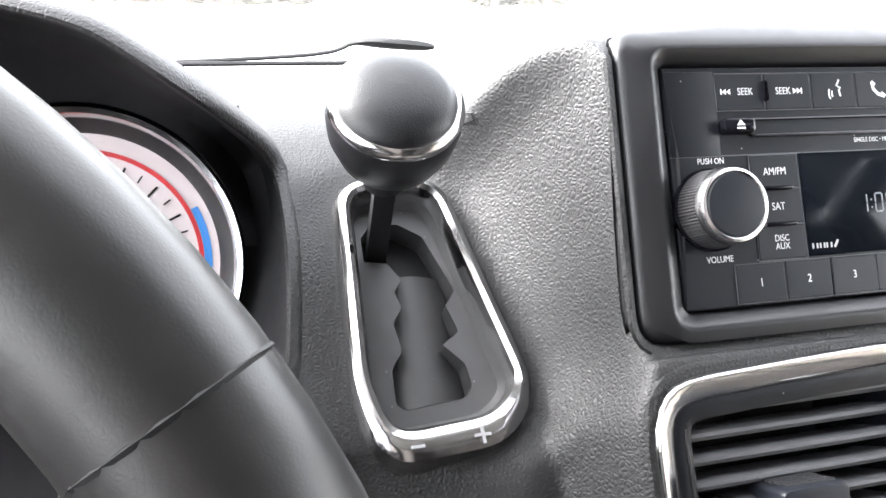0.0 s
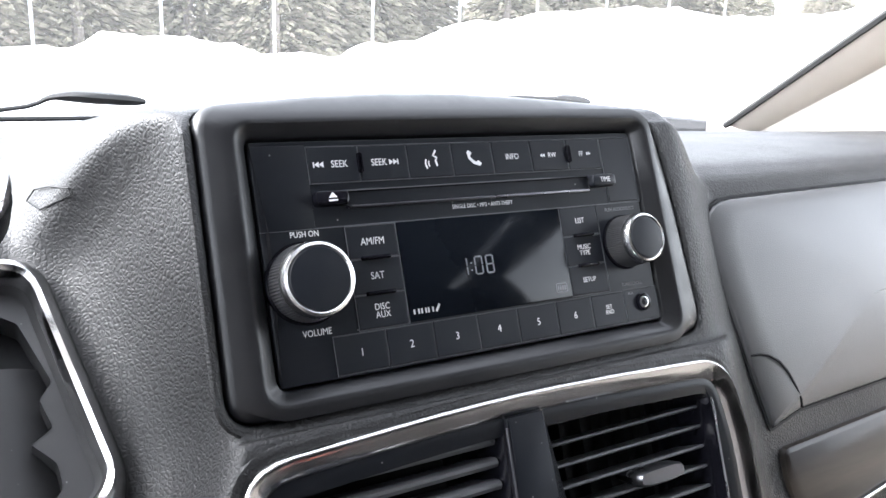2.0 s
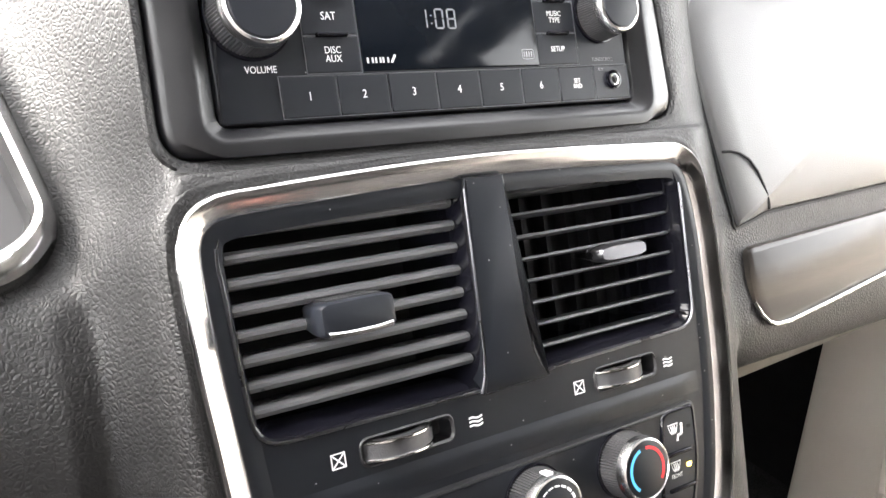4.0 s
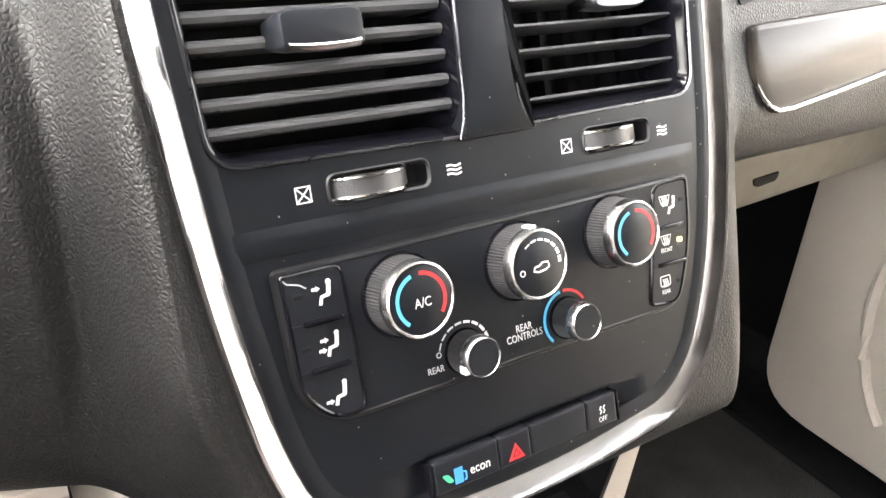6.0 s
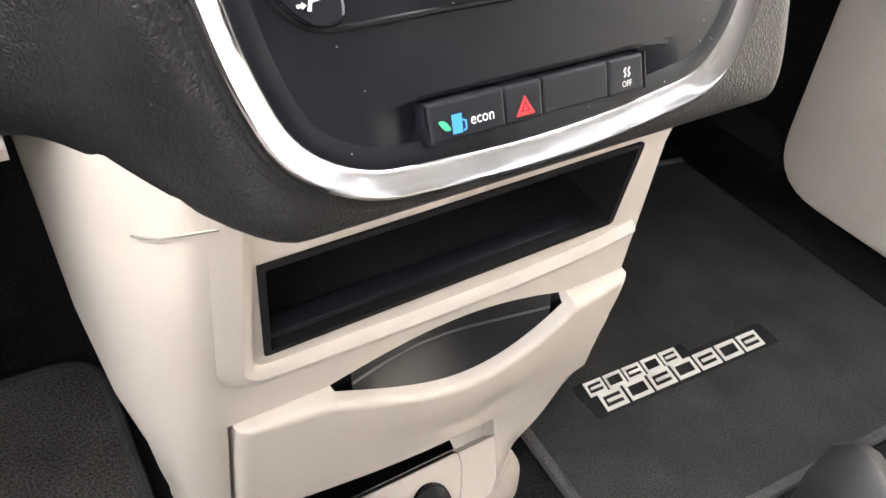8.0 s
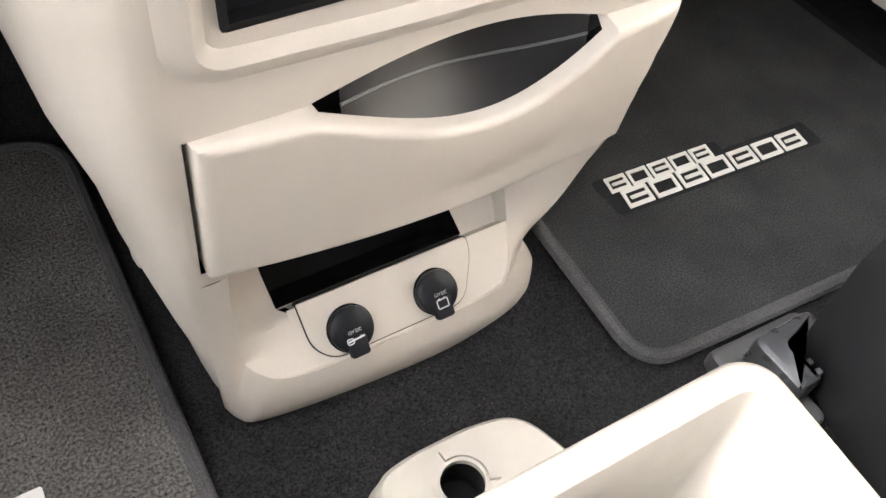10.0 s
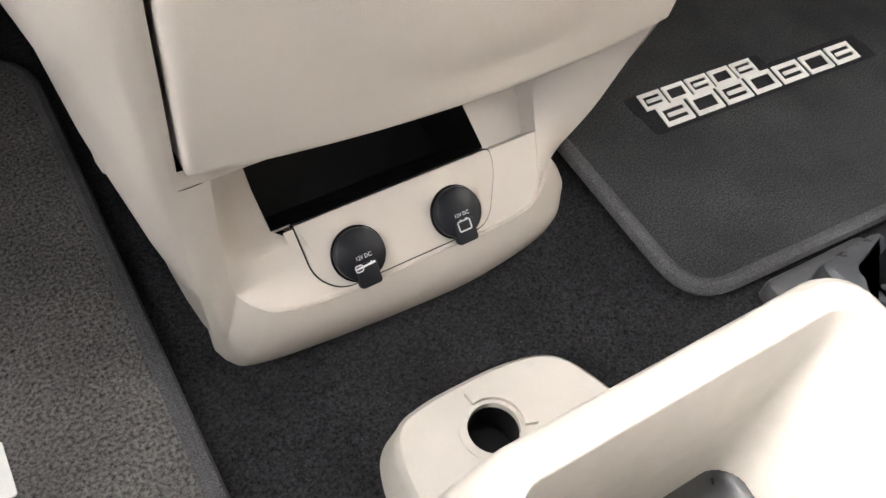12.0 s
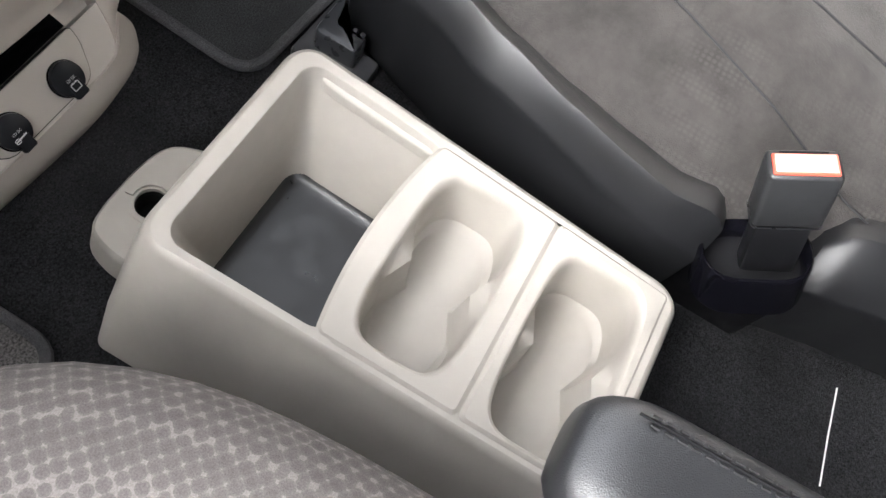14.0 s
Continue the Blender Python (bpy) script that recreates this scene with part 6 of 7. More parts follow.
# the right wall of the bay sweeps out into the flank
edge = [(0.1450, -0.0200, 0.142), (0.1405, -0.0125, 0.110), (0.1315, -0.0055, 0.070), (0.1190, 0.0020, 0.036), (0.1130, 0.0010, 0.028)]
deep = [(0.1050, 0.0320, 0.142), (0.1020, 0.0240, 0.105), (0.0965, 0.0010, 0.0672), (0.0885, -0.0200, 0.0468), (0.0800, -0.0285, 0.0390)]
rw = bmesh.new()
loops = []
for p, q in zip(rail(edge), rail(deep)):
    bow = Vector((-0.007, -0.001, 0.0)) * smoothstep(0.03, 0.10, p.z)
    loops.append([to_low @ (p.lerp(q, f) + bow * math.sin(math.pi * f)) for f in (0, 0.08, 0.2, 0.35, 0.5, 0.65, 0.8, 0.92, 1.0)] + [to_low @ (q + Vector((-0.001, 0.05, 0)))])
rings(rw, loops, closed=False)
part("bay_wall", rw, TAN, col)

SOCKF = face_frame(0, -0.022, 0.045, 45)
bayt = thing("socket_panel", SOCKF, "tan panel with two capped twelve-volt sockets", "socket panel")
SP = rounded([(-0.0520, 0.0300), (0.0640, 0.0300), (0.0630, 0.0180), (0.0500, -0.0090), (-0.0400, -0.0090), (-0.0510, 0.0020)], [0.001, 0.004, 0.010, 0.010, 0.010, 0.010], 5)
part("panel", slab(SP, -0.006, 0.0006, 0.0006), TAN, bayt)
part("gap_line", frame_ring(SP, [(-0.0009, -0.006), (-0.0008, -0.0009), (0.0, -0.0009), (0.0, -0.006)]), DARK, bayt)
part("bay_floor", sheet([(-0.0580, 0.0285), (0.0700, 0.0285), (0.0640, 0.010), (0.0505, -0.0115), (-0.0430, -0.0115), (-0.0545, -0.0010)], (), -0.0012), TAN, bayt)
part("bay_floor", sheet([(0.0649, 0.029), (0.0640, 0.018), (0.0505, -0.0100), (0.0600, -0.0130), (0.078, -0.0100), (0.0880, 0.0), (0.0960, 0.029)], (), -0.0015), TAN, bayt)
to_sock = SOCKF.inverted()
lw = bmesh.new()
loops = []
for p in rail(inner[:8], 6):
    q = to_sock @ p
    xr = -0.0530 - 0.0095 * smoothstep(0.022, 0.032, q.y) if q.y > 0.002 else -0.0530 + 0.012 * smoothstep(0.002, -0.010, q.y)
    end = Vector((min(xr, -0.0405), q.y, -0.0016 - 0.0104 * smoothstep(0.022, 0.036, q.y)))
    depth = q.z - end.z
    loops.append([q.lerp(end, f) + Vector((-0.004 * math.sin(math.pi * f), 0, -0.24 * depth * math.sin(math.pi * f))) for f in [k / 10 for k in range(11)]])
rings(lw, loops, closed=False)
part("bay_wall", lw, TAN, bayt)
part("bay_floor", sheet([(-0.0402, -0.0100), (-0.0450, -0.0130), (0.0600, -0.0130), (0.0505, -0.0100)], (), -0.0015), TAN, bayt)
SLOT = [(-0.0610, 0.0300), (0.0665, 0.0300), (0.0600, 0.0720), (-0.0640, 0.0720)]
part("bay_back", sheet([(-0.0640, 0.0288), (-0.0665, 0.078), (0.1000, 0.078), (0.0990, 0.0288)], [SLOT], -0.012), TAN, bayt)
sl = bmesh.new()
rings(sl, [[(x, y, z) for x, y in SLOT] for z in (-0.0115, -0.014, -0.075)], cap1=True)
part("slot", sl, DARK, bayt, "black open slot")
part("bay_step", sheet([(-0.0560, 0.0), (0.0975, 0.0), (0.0975, 0.0125), (-0.0560, 0.0125)], (), 0.0), TAN, bayt).matrix_basis = Matrix.Translation((0, 0.029, -0.0005)) @ pose(0, 0, 0, -90, 0, 0)


def power_cap(cx, cy, icon):
    cap = part("socket_cap", lathe([(0.0136, 0.0), (0.0138, 0.0034), (0.0134, 0.0058), (0.0120, 0.0068), (0.0, 0.0070)], 44, (cx, cy)), BUTTON, bayt, "black rubber socket cap")
    part("collar", lathe([(0.0147, 0.0), (0.0147, 0.0016), (0.0136, 0.0020)], 44, (cx, cy), cap=False), GLOSS, cap)
    part("pull_tab", slab(rrect(cx - 0.0062, cy - 0.0172, cx + 0.0062, cy - 0.0040, 0.0020, 3), 0.0035, 0.0078, 0.0012), BUTTON, cap)
    lettering("12V DC", 0.0021, cx, cy - 0.0012, 0.0079, WHITE, cap, 0.9)
    if icon == "key":
        im = stroke([(cx - 0.0055, cy - 0.0062), (cx + 0.0050, cy - 0.0056)], 0.0010, 0.0079, 0.0081)
        stroke(rrect(cx - 0.0060, cy - 0.0078, cx - 0.0022, cy - 0.0046, 0.0008, 2), 0.0006, 0.0079, 0.0081, im, closed=True)
        stroke([(cx + 0.0030, cy - 0.0058), (cx + 0.0030, cy - 0.0046)], 0.0008, 0.0079, 0.0081, im)
    else:
        im = stroke(rrect(cx - 0.0038, cy - 0.0100, cx + 0.0034, cy - 0.0046, 0.0004, 1), 0.0007, 0.0079, 0.0081, closed=True)
        stroke([(cx - 0.0024, cy - 0.0042), (cx - 0.0012, cy - 0.0042)], 0.0010, 0.0079, 0.0081, im)
        stroke([(cx + 0.0010, cy - 0.0042), (cx + 0.0022, cy - 0.0042)], 0.0010, 0.0079, 0.0081, im)
    part("symbol", im, WHITE, cap, flat=True)


power_cap(-0.0262, 0.0050, "key")
power_cap(0.0325, 0.0050, "battery")

# ---- glove box, wood trim, knee panel ----
GLF = face_frame(0, -0.068, 0.414, 21.5)
glv = thing("glove_box", GLF, "smooth black upper glove box lid", "glove box")
GLO = rounded([(0.1425, 0.2735), (0.60, 0.2820), (0.60, 0.1690), (0.1915, 0.1570), (0.1668, 0.1515), (0.1530, 0.2150)], [0.028, 0.02, 0.01, 0.002, 0.001, 0.05], 6)
lid_bm = bmesh.new()
lid_o = inset(GLO, 0.0032)
rings(lid_bm, [[(x, y, z) for x, y in inset(GLO, d)] for d, z in ((0.0, -0.01), (0.0, 0.0015), (0.0010, 0.0036), (0.0032, 0.0048))]
      + [[(x + (0.38 - x) * f * 0.55, y + (0.2200 - y) * f, 0.0048 + 0.0052 * (1 - (1 - f) ** 2)) for x, y in lid_o] for f in (0.12, 0.25, 0.4, 0.55, 0.7, 0.85)], cap1=True)
part("lid", lid_bm, LID, glv)
part("gap_line", frame_ring(GLO, [(-0.0018, -0.006), (-0.0016, 0.0022), (0.0, 0.0022), (0.0002, -0.004)]), DARK, glv)
part("corner_gap", tube([(0.1600, 0.1905, 0.0046), (0.1645, 0.1905, 0.0056), (0.1705, 0.1890, 0.0063), (0.1770, 0.1850, 0.0068), (0.1825, 0.1785, 0.0066), (0.1870, 0.1700, 0.0062), (0.1900, 0.1630, 0.0056), (0.1912, 0.1580, 0.0044)], 0.0007, 6), DARK, glv)
wdt = thing("wood_trim", GLF, "dark polished wood trim strip with a chrome lower edge", "trim strip")
WDO = rounded([(0.1690, 0.1405), (0.30, 0.1450), (0.64, 0.1590), (0.64, 0.1500), (0.2811, 0.1080), (0.1790, 0.0955), (0.1690, 0.1150)], [0.006, 0.1, 0.003, 0.003, 0.1, 0.012, 0.02], 5)
part("veneer", slab(WDO, -0.008, 0.0052, 0.003), WOOD, wdt)
part("chrome_edge", tube([(0.1712, 0.1120, 0.0036), (0.1745, 0.1050, 0.0046), (0.1790, 0.1003, 0.0050), (0.1848, 0.0980, 0.0052), (0.1964, 0.0980, 0.0052), (0.235, 0.1022, 0.0052), (0.2811, 0.1078, 0.0052), (0.40, 0.1215, 0.0052), (0.64, 0.1495, 0.0052)], 0.0012, 8), CHROME, wdt)
kne = thing("knee_panel", pose(0.4, 0.10, 0.38), "lower dash panel set back on the passenger side, its tan darkened for shade", "lower dash panel")
kb = bmesh.new()
rings(kb, [[(x - 0.4, y - 0.10, z + 0.05 * (x - 0.36) - 0.38) for y, z in ((0.0, 0.468), (0.060, 0.440), (0.086, 0.415), (0.096, 0.392), (0.100, 0.368), (0.104, 0.352), (0.114, 0.342), (0.132, 0.338), (0.32, 0.336))] for x in (0.190, 0.24, 0.32, 0.40, 0.52, 0.72)], closed=False)
# shade under the dash is in this panel's colour
part("panel", kb, TAN_DARKENED, kne)
part("pull_slot", moved(slab(rounded([(-0.016, 0), (0.018, 0.002), (0.015, -0.006), (-0.010, -0.008)], 0.003), -0.002, 0.0016, 0.0005), pose(0.0, -0.0015, 0.0, 84, 0, 0)), DARK, kne)
part("seam", tube([(-0.060, 0.0005, -0.012), (-0.045, -0.0015, 0.008), (0.02, -0.0030, 0.014), (0.05, -0.0040, 0.018)], 0.0006, 5), STITCH, kne)
kn2 = thing("knee_panel", pose(-0.4, -0.02, 0.42), "tan lower dash panel on the driver's side", "lower dash panel")
kb = bmesh.new()
rings(kb, [[(x + 0.4, y + 0.02, z - 0.42) for y, z in ((0.0, 0.400), (-0.008, 0.396), (-0.010, 0.390), (-0.007, 0.384), (0.0, 0.3815), (0.03, 0.381), (0.20, 0.381))] for x in (-0.72, -0.5, -0.3, -0.18, -0.156, -0.152)], closed=False)
part("panel", kb, TAN, kn2)

# ---- floor mats ----


def floor_mat(outline, m, label, pile=MATPILE):
    t = thing("floor_mat", m, label, "floor mat", "front floor mats")
    part("carpet_top", slab(inset(outline, 0.004), -0.008, 0.0, 0.001), pile, t)
    o = inset(outline, 0.0045)
    part("binding", tube([(x, y, -0.0025) for x, y in o], 0.0055, 8, closed=True), BINDING, t)
    return t


pm_o = rounded([(0.0, 0.0), (0.47, -0.005), (0.49, 0.40), (0.0, 0.46)], [0.035, 0.05, 0.05, 0.05], 7)
PMAT = floor_mat(pm_o, pose(0.1440, -0.1120, 0.0, 0, 0, -3.2), "black carpet floor mat with a pale embroidered badge")


def block_letters(parent, m, rowspec):
    """Rows of plain embroidered bars in place of the maker's model name."""
    for x0, y0, n, w, h, slant in rowspec:
        for k in range(n):
            x = x0 + k * w
            bm = bmesh.new()
            a, b = w * 0.10, w * 0.88
            stroke([(x + a, y0), (x + b, y0), (x + b + slant * h, y0 + h), (x + a + slant * h, y0 + h)], h * 0.30, 0.0003, 0.0016, bm, closed=True)
            if k % 2 == 0:
                stroke([(x + a + w * 0.2, y0 + h * 0.5), (x + b, y0 + h * 0.5)], h * 0.20, 0.0003, 0.0017, bm)
            bm.transform(m)
            part("badge_bar", bm, THREAD, parent, flat=True)


for x0, x1, y0, y1 in ((0.066, 0.196, 0.1400, 0.1600), (0.068, 0.288, 0.1205, 0.1485)):
    part("badge_backing", slab(rrect(x0, y0, x1, y1, 0.004, 3), -0.001, 0.0004 if x1 < 0.2 else 0.0007, 0.0003), BADGE_CLOTH, PMAT)
block_letters(PMAT, pose(0.0685, 0.1264, 0.0007, 0, 0, 0.0), [(0.006, 0.0175, 5, 0.0218, 0.0125, 0.15), (0.010, -0.0010, 7, 0.0278, 0.0150, 0.15)])
dm_o = rounded([(0.0, 0.0), (0.0, 0.42), (-0.46, 0.42), (-0.48, 0.0)], [0.035, 0.05, 0.05, 0.05], 7)
DMAT = floor_mat([(x, y) for x, y in dm_o][::-1], pose(-0.1305, -0.1415, 0.0, 0, 0, -0.65), "worn charcoal carpet floor mat on the driver's side", MATWORN)
part("badge_bar", moved(slab(rrect(-0.115, 0.105, -0.082, 0.135, 0.001, 1), 0.0003, 0.0016), pose(0, 0, 0)), THREAD, DMAT)

# ---- floor console ----
CON = pose(0.036, -0.333, -0.009)
con = thing("floor_console", CON, "pale tan floor console with an open bin and cup trays", "floor console")
ZT = 0.120


def con_loop(x0, x1, y0, y1, r, n=7, slant=0.020):
    """A rounded rectangle whose front runs slightly askew and whose right side narrows to the rear."""
    out = []
    for x, y in rrect(x0, y0, x1, y1, r, n):
        f = max(0.0, (y + 0.05) / 0.22)
        out.append((x * (0.906 + 0.73 * y) if x > 0 else x, y - slant * x * f))
    return out


TOPO = con_loop(-0.0985, 0.0960, -0.1725, 0.1700, 0.020)
BIN = con_loop(-0.0905, 0.0865, 0.0300, 0.1560, 0.016)
BINFLOOR = con_loop(-0.0680, 0.0500, 0.0420, 0.1420, 0.014)
body = bmesh.new()
lv = [[(x, y, 0.0) for x, y in con_loop(-0.1520, 0.1060, -0.1830, 0.1830, 0.010)], [(x, y, 0.045) for x, y in con_loop(-0.1360, 0.1030, -0.1800, 0.1800, 0.012)],
      [(x, y, ZT - 0.026) for x, y in con_loop(-0.1145, 0.0995, -0.1770, 0.1750, 0.016)], [(x, y, ZT - 0.020) for x, y in con_loop(-0.1105, 0.0990, -0.1760, 0.1745, 0.016)],
      [(x, y, ZT - 0.006) for x, y in inset(TOPO, -0.0035)], [(x, y, ZT - 0.0018) for x, y in inset(TOPO, -0.0010)], [(x, y, ZT) for x, y in inset(TOPO, 0.0025)]]
rings(body, lv)
part("body", body, TAN_PALE, con)
part("top_rim", sheet(inset(TOPO, 0.0025), [BIN, con_loop(-0.0925, 0.0880, -0.1640, 0.0292, 0.006)], ZT), TAN_PALE, con)
bn = bmesh.new()
rings(bn, [[(x, y, ZT + z) for x, y in inset(BIN, d)] for d, z in ((-0.0012, 0.0), (0.0004, -0.0012), (0.0012, -0.004), (0.0030, -0.012), (0.0044, -0.0200))] + [[(x, y, 0.006) for x, y in inset(BINFLOOR, -0.001)]])
part("bin_wall", bn, TAN_PALE, con)
ledge = bmesh.new()
rings(ledge, [[(0.0865 * (0.906 + 0.73 * y) - 0.0022 - 0.0034 * g * dx, y, ZT - 0.0095 + dz) for dx, dz in ((-0.6, 0.0012), (0.3, 0.0006), (0.75, -0.0002), (1.0, -0.0014), (1.12, -0.0034), (1.15, -0.012))]
              for y, g in ((0.030, 1), (0.07, 1), (0.11, 1), (0.130, 1), (0.136, 0.85), (0.140, 0.5), (0.142, 0.1))], closed=False)
part("bin_ledge", ledge, TAN_PALE, con)
part("tray_bridge", block(-0.0920, -0.0750, ZT - 0.010, 0.0740, -0.0640, ZT - 0.0015), TAN_PALE, con)
bf = bmesh.new()
fx, fy = -0.0090, 0.092
rings(bf, [[((x - fx) * k + fx, (y - fy) * k + fy, z) for x, y in BINFLOOR] for k, z in ((1.10, 0.0170), (1.03, 0.0115), (0.96, 0.0090), (0.85, 0.0082), (0.70, 0.0080))], cap1=True)
part("bin_mat", bf, LINER, con, "black rubber bin liner")


def figure8(cx, cy, rx, ry, waist, n):
    pts = []
    for k in range(n):
        a = 2 * math.pi * k / n
        c, s = math.cos(a), math.sin(a)
        x = rx * (abs(c) ** 0.62) * (1 if c > 0 else -1)
        w = 1 - waist * math.exp(-(x / (rx * 0.26)) ** 2)
        pts.append((cx + x, cy + ry * w * (abs(s) ** 0.58) * (1 if s > 0 else -1)))
    return pts


def cup_tray(y0, y1, x0, x1, ox0, ox1, oy0, oy1, bow, s0, s1, label):
    tr_ = thing("cup_tray", CON, label, "cup tray", "console cup trays")
    plate = []
    base = con_loop(x0, x1, y0, y1, 0.006, 5, 0.0)
    for (ax, ay), (bx_, by_) in zip(base, base[1:] + base[:1]):
        n = max(1, int(math.hypot(bx_ - ax, by_ - ay) / 0.008))
        for k in range(n):
            x, y = ax + (bx_ - ax) * k / n, ay + (by_ - ay) * k / n
            f = (y - y0) / (y1 - y0)
            plate.append((x, y + f * (bow * (1 - (x / 0.087) ** 2) + s1 * x) + (1 - f) * s0 * x))
    # the opening sampled by angle so that it skins onto the cup wells
    cx, cy = (ox0 + ox1) / 2, (oy0 + oy1) / 2
    rx, ry = (ox1 - ox0) / 2, (oy1 - oy0) / 2
    N = 72

    def sq(rx, ry, p=4.2):
        out = []
        for k in range(N):
            a = 2 * math.pi * k / N
            c, s = math.cos(a), math.sin(a)
            f = (abs(c) ** p + abs(s) ** p) ** (-1 / p)
            out.append((cx + rx * f * c, cy + ry * f * s + (s0 + s1) * 0.5 * rx * f * c))
        return out
    op = sq(rx, ry)
    top = ZT + 0.0012
    pl = sheet(inset(plate, 0.003), [op], top)
    rings(pl, [[(x, y, ZT - 0.006) for x, y in plate], [(x, y, top - 0.002) for x, y in plate], [(x, y, top) for x, y in inset(plate, 0.003)]])
    part("plate", pl, TAN_PALE, tr_)
    well = bmesh.new()
    f8 = figure8(cx, cy, rx * 0.97, ry * 0.94, 0.36, N)
    f9 = figure8(cx, cy, rx * 0.92, ry * 0.86, 0.40, N)
    o1, o2, o3 = sq(rx - 0.0012, ry - 0.0012), sq(rx - 0.0028, ry - 0.0028), sq(rx - 0.0044, ry - 0.0044)
    lo = [[(x, y, top) for x, y in op], [(x, y, top - 0.0005) for x, y in o1], [(x, y, top - 0.0024) for x, y in o2], [(x, y, top - 0.009) for x, y in o3]]
    lo.append([(x, y, top - 0.0165) for x, y in f8])
    lo.append([(x, y, top - 0.062) for x, y in f9])
    fl = [((x - cx) * 0.88 + cx, (y - cy) * 0.88 + cy) for x, y in f9]
    lo.append([(x, y, top - 0.066) for x, y in fl])
    rings(well, lo, cap1=True)
    part("cup_well", well, TAN_PALE, tr_)
    return tr_


cup_tray(-0.0687, 0.0375, -0.0925, 0.0890, -0.0830, 0.0725, -0.0545, 0.0270, 0.010, 0.0, -0.03, "pale tan tray with two joined cup wells beside the bin")
cup_tray(-0.1660, -0.0697, -0.0925, 0.0900, -0.0890, 0.0650, -0.1580, -0.0780, 0.0, 0.0, 0.0, "pale tan tray with two joined cup wells at the console's rear")
# front tongue with a round hole
tg_o = rounded([(-0.1000, 0.164), (0.028, 0.164), (0.0205, 0.201), (0.0080, 0.2310), (-0.022, 0.2385), (-0.066, 0.2390), (-0.0880, 0.2350), (-0.0960, 0.214)], [0.005, 0.005, 0.02, 0.025, 0.02, 0.02, 0.02, 0.02], 6)
HX, HY, HR = -0.0452, 0.2085, 0.0130
hole = circle(HX, HY, HR, 28)
tb = sheet(inset(tg_o, 0.004), [hole], 0.032)
rings(tb, [[(x, y, 0.0) for x, y in inset(tg_o, -0.005)], [(x, y, 0.022) for x, y in tg_o], [(x, y, 0.029) for x, y in inset(tg_o, 0.0012)], [(x, y, 0.032) for x, y in inset(tg_o, 0.004)]])
rings(tb, [[(x, y, 0.032) for x, y in hole], [(x, y, 0.0275) for x, y in hole]])
# shade inside the hole is put in as a dark wall and floor
hw = bmesh.new()
rings(hw, [[(x, y, 0.0275) for x, y in hole], [(x, y, 0.004) for x, y in hole]])
part("hole_shade", hw, DARK, con, "inner wall of the hole, coloured dark for its shade")
part("front_tongue", tb, TAN_PALE, con, "pale tan tongue with a round hole")
part("hole_floor", sheet(circle(HX, HY, HR + 0.001, 28), (), 0.005), DARK, con)
part("hole_rib", stroke(arc(HX, HY, 0.0182, -25, 100, 20), 0.0065, 0.0315, 0.0350), TAN_PALE, con)
part("hole_rib", stroke(arc(HX, HY, 0.0165, 150, 215, 12), 0.0020, 0.0315, 0.0328), TAN_PALE, con)

# ---- seats ----


def cushion(x0, x1, y0, y1, ztop, zbot, rnd, dip, nx=26, ny=26, power=5.0):
    """A padded block with a soft crown and rounded flanks; returns a bmesh."""
    bm = bmesh.new()
    cx, cy, rx, ry = (x0 + x1) / 2, (y0 + y1) / 2, (x1 - x0) / 2, (y1 - y0) / 2
    N = 72
    loops = []

    def ring(s, z, extra=0.0):
        out = []
        for k in range(N):
            a = 2 * math.pi * k / N
            c, sn = math.cos(a), math.sin(a)
            f = (abs(c) ** power + abs(sn) ** power) ** (-1 / power)
            out.append((cx + (rx * s + extra) * f * c, cy + (ry * s + extra) * f * sn, z))
        return out
    for z, e in ((zbot, -0.02), (zbot + 0.03, -0.008), ((zbot + ztop) / 2 - rnd / 2, 0.0), (ztop - rnd, 0.004)):
        loops.append(ring(1.0, z, e))
    for k in range(1, 7):
        a = math.pi / 2 * k / 6
        loops.append(ring(1.0, ztop - rnd + rnd * math.sin(a), 0.004 - rnd * (1 - math.cos(a))))
    for k in range(1, 8):
        s = 1 - k / 8
        loops.append(ring(s, ztop - dip * (1 - s) ** 1.0 * 0.9, -rnd * s))
    rings(bm, loops, True, True)
    return bm


dseat = thing("driver_seat", pose(-0.38, -0.436, 0.0), "grey woven cloth driver's seat", "car seat", "front seats")
part("cushion", moved(cushion(-0.645, -0.1510, -0.68, -0.107, 0.262, 0.10, 0.055, 0.012, power=3.2), pose(0.40, 0.40, 0)), CLOTH, dseat, "grey woven cloth cushion")
part("base", moved(block(-0.60, -0.66, 0.0, -0.20, -0.22, 0.11, 0.01), pose(0.40, 0.40, 0)), DARK, dseat)
part("backrest", moved(cushion(-0.645, -0.160, -0.90, -0.74, 0.95, 0.22, 0.06, 0.0), pose(0.40, 0.40, 0)), CLOTH, dseat)
part("piping", moved(tube([(-0.20 - 0.40 * k / 12, -0.146 + 0.012 * math.sin(math.pi * k / 12), 0.246) for k in range(13)], 0.003, 6), pose(0.40, 0.40, 0)), LEATHER, dseat)

arm = thing("armrest", pose(-0.089, -0.496, 0.262), "black stitched leather armrest of the driver's seat", "armrest")
ab = bmesh.new()
loops = []
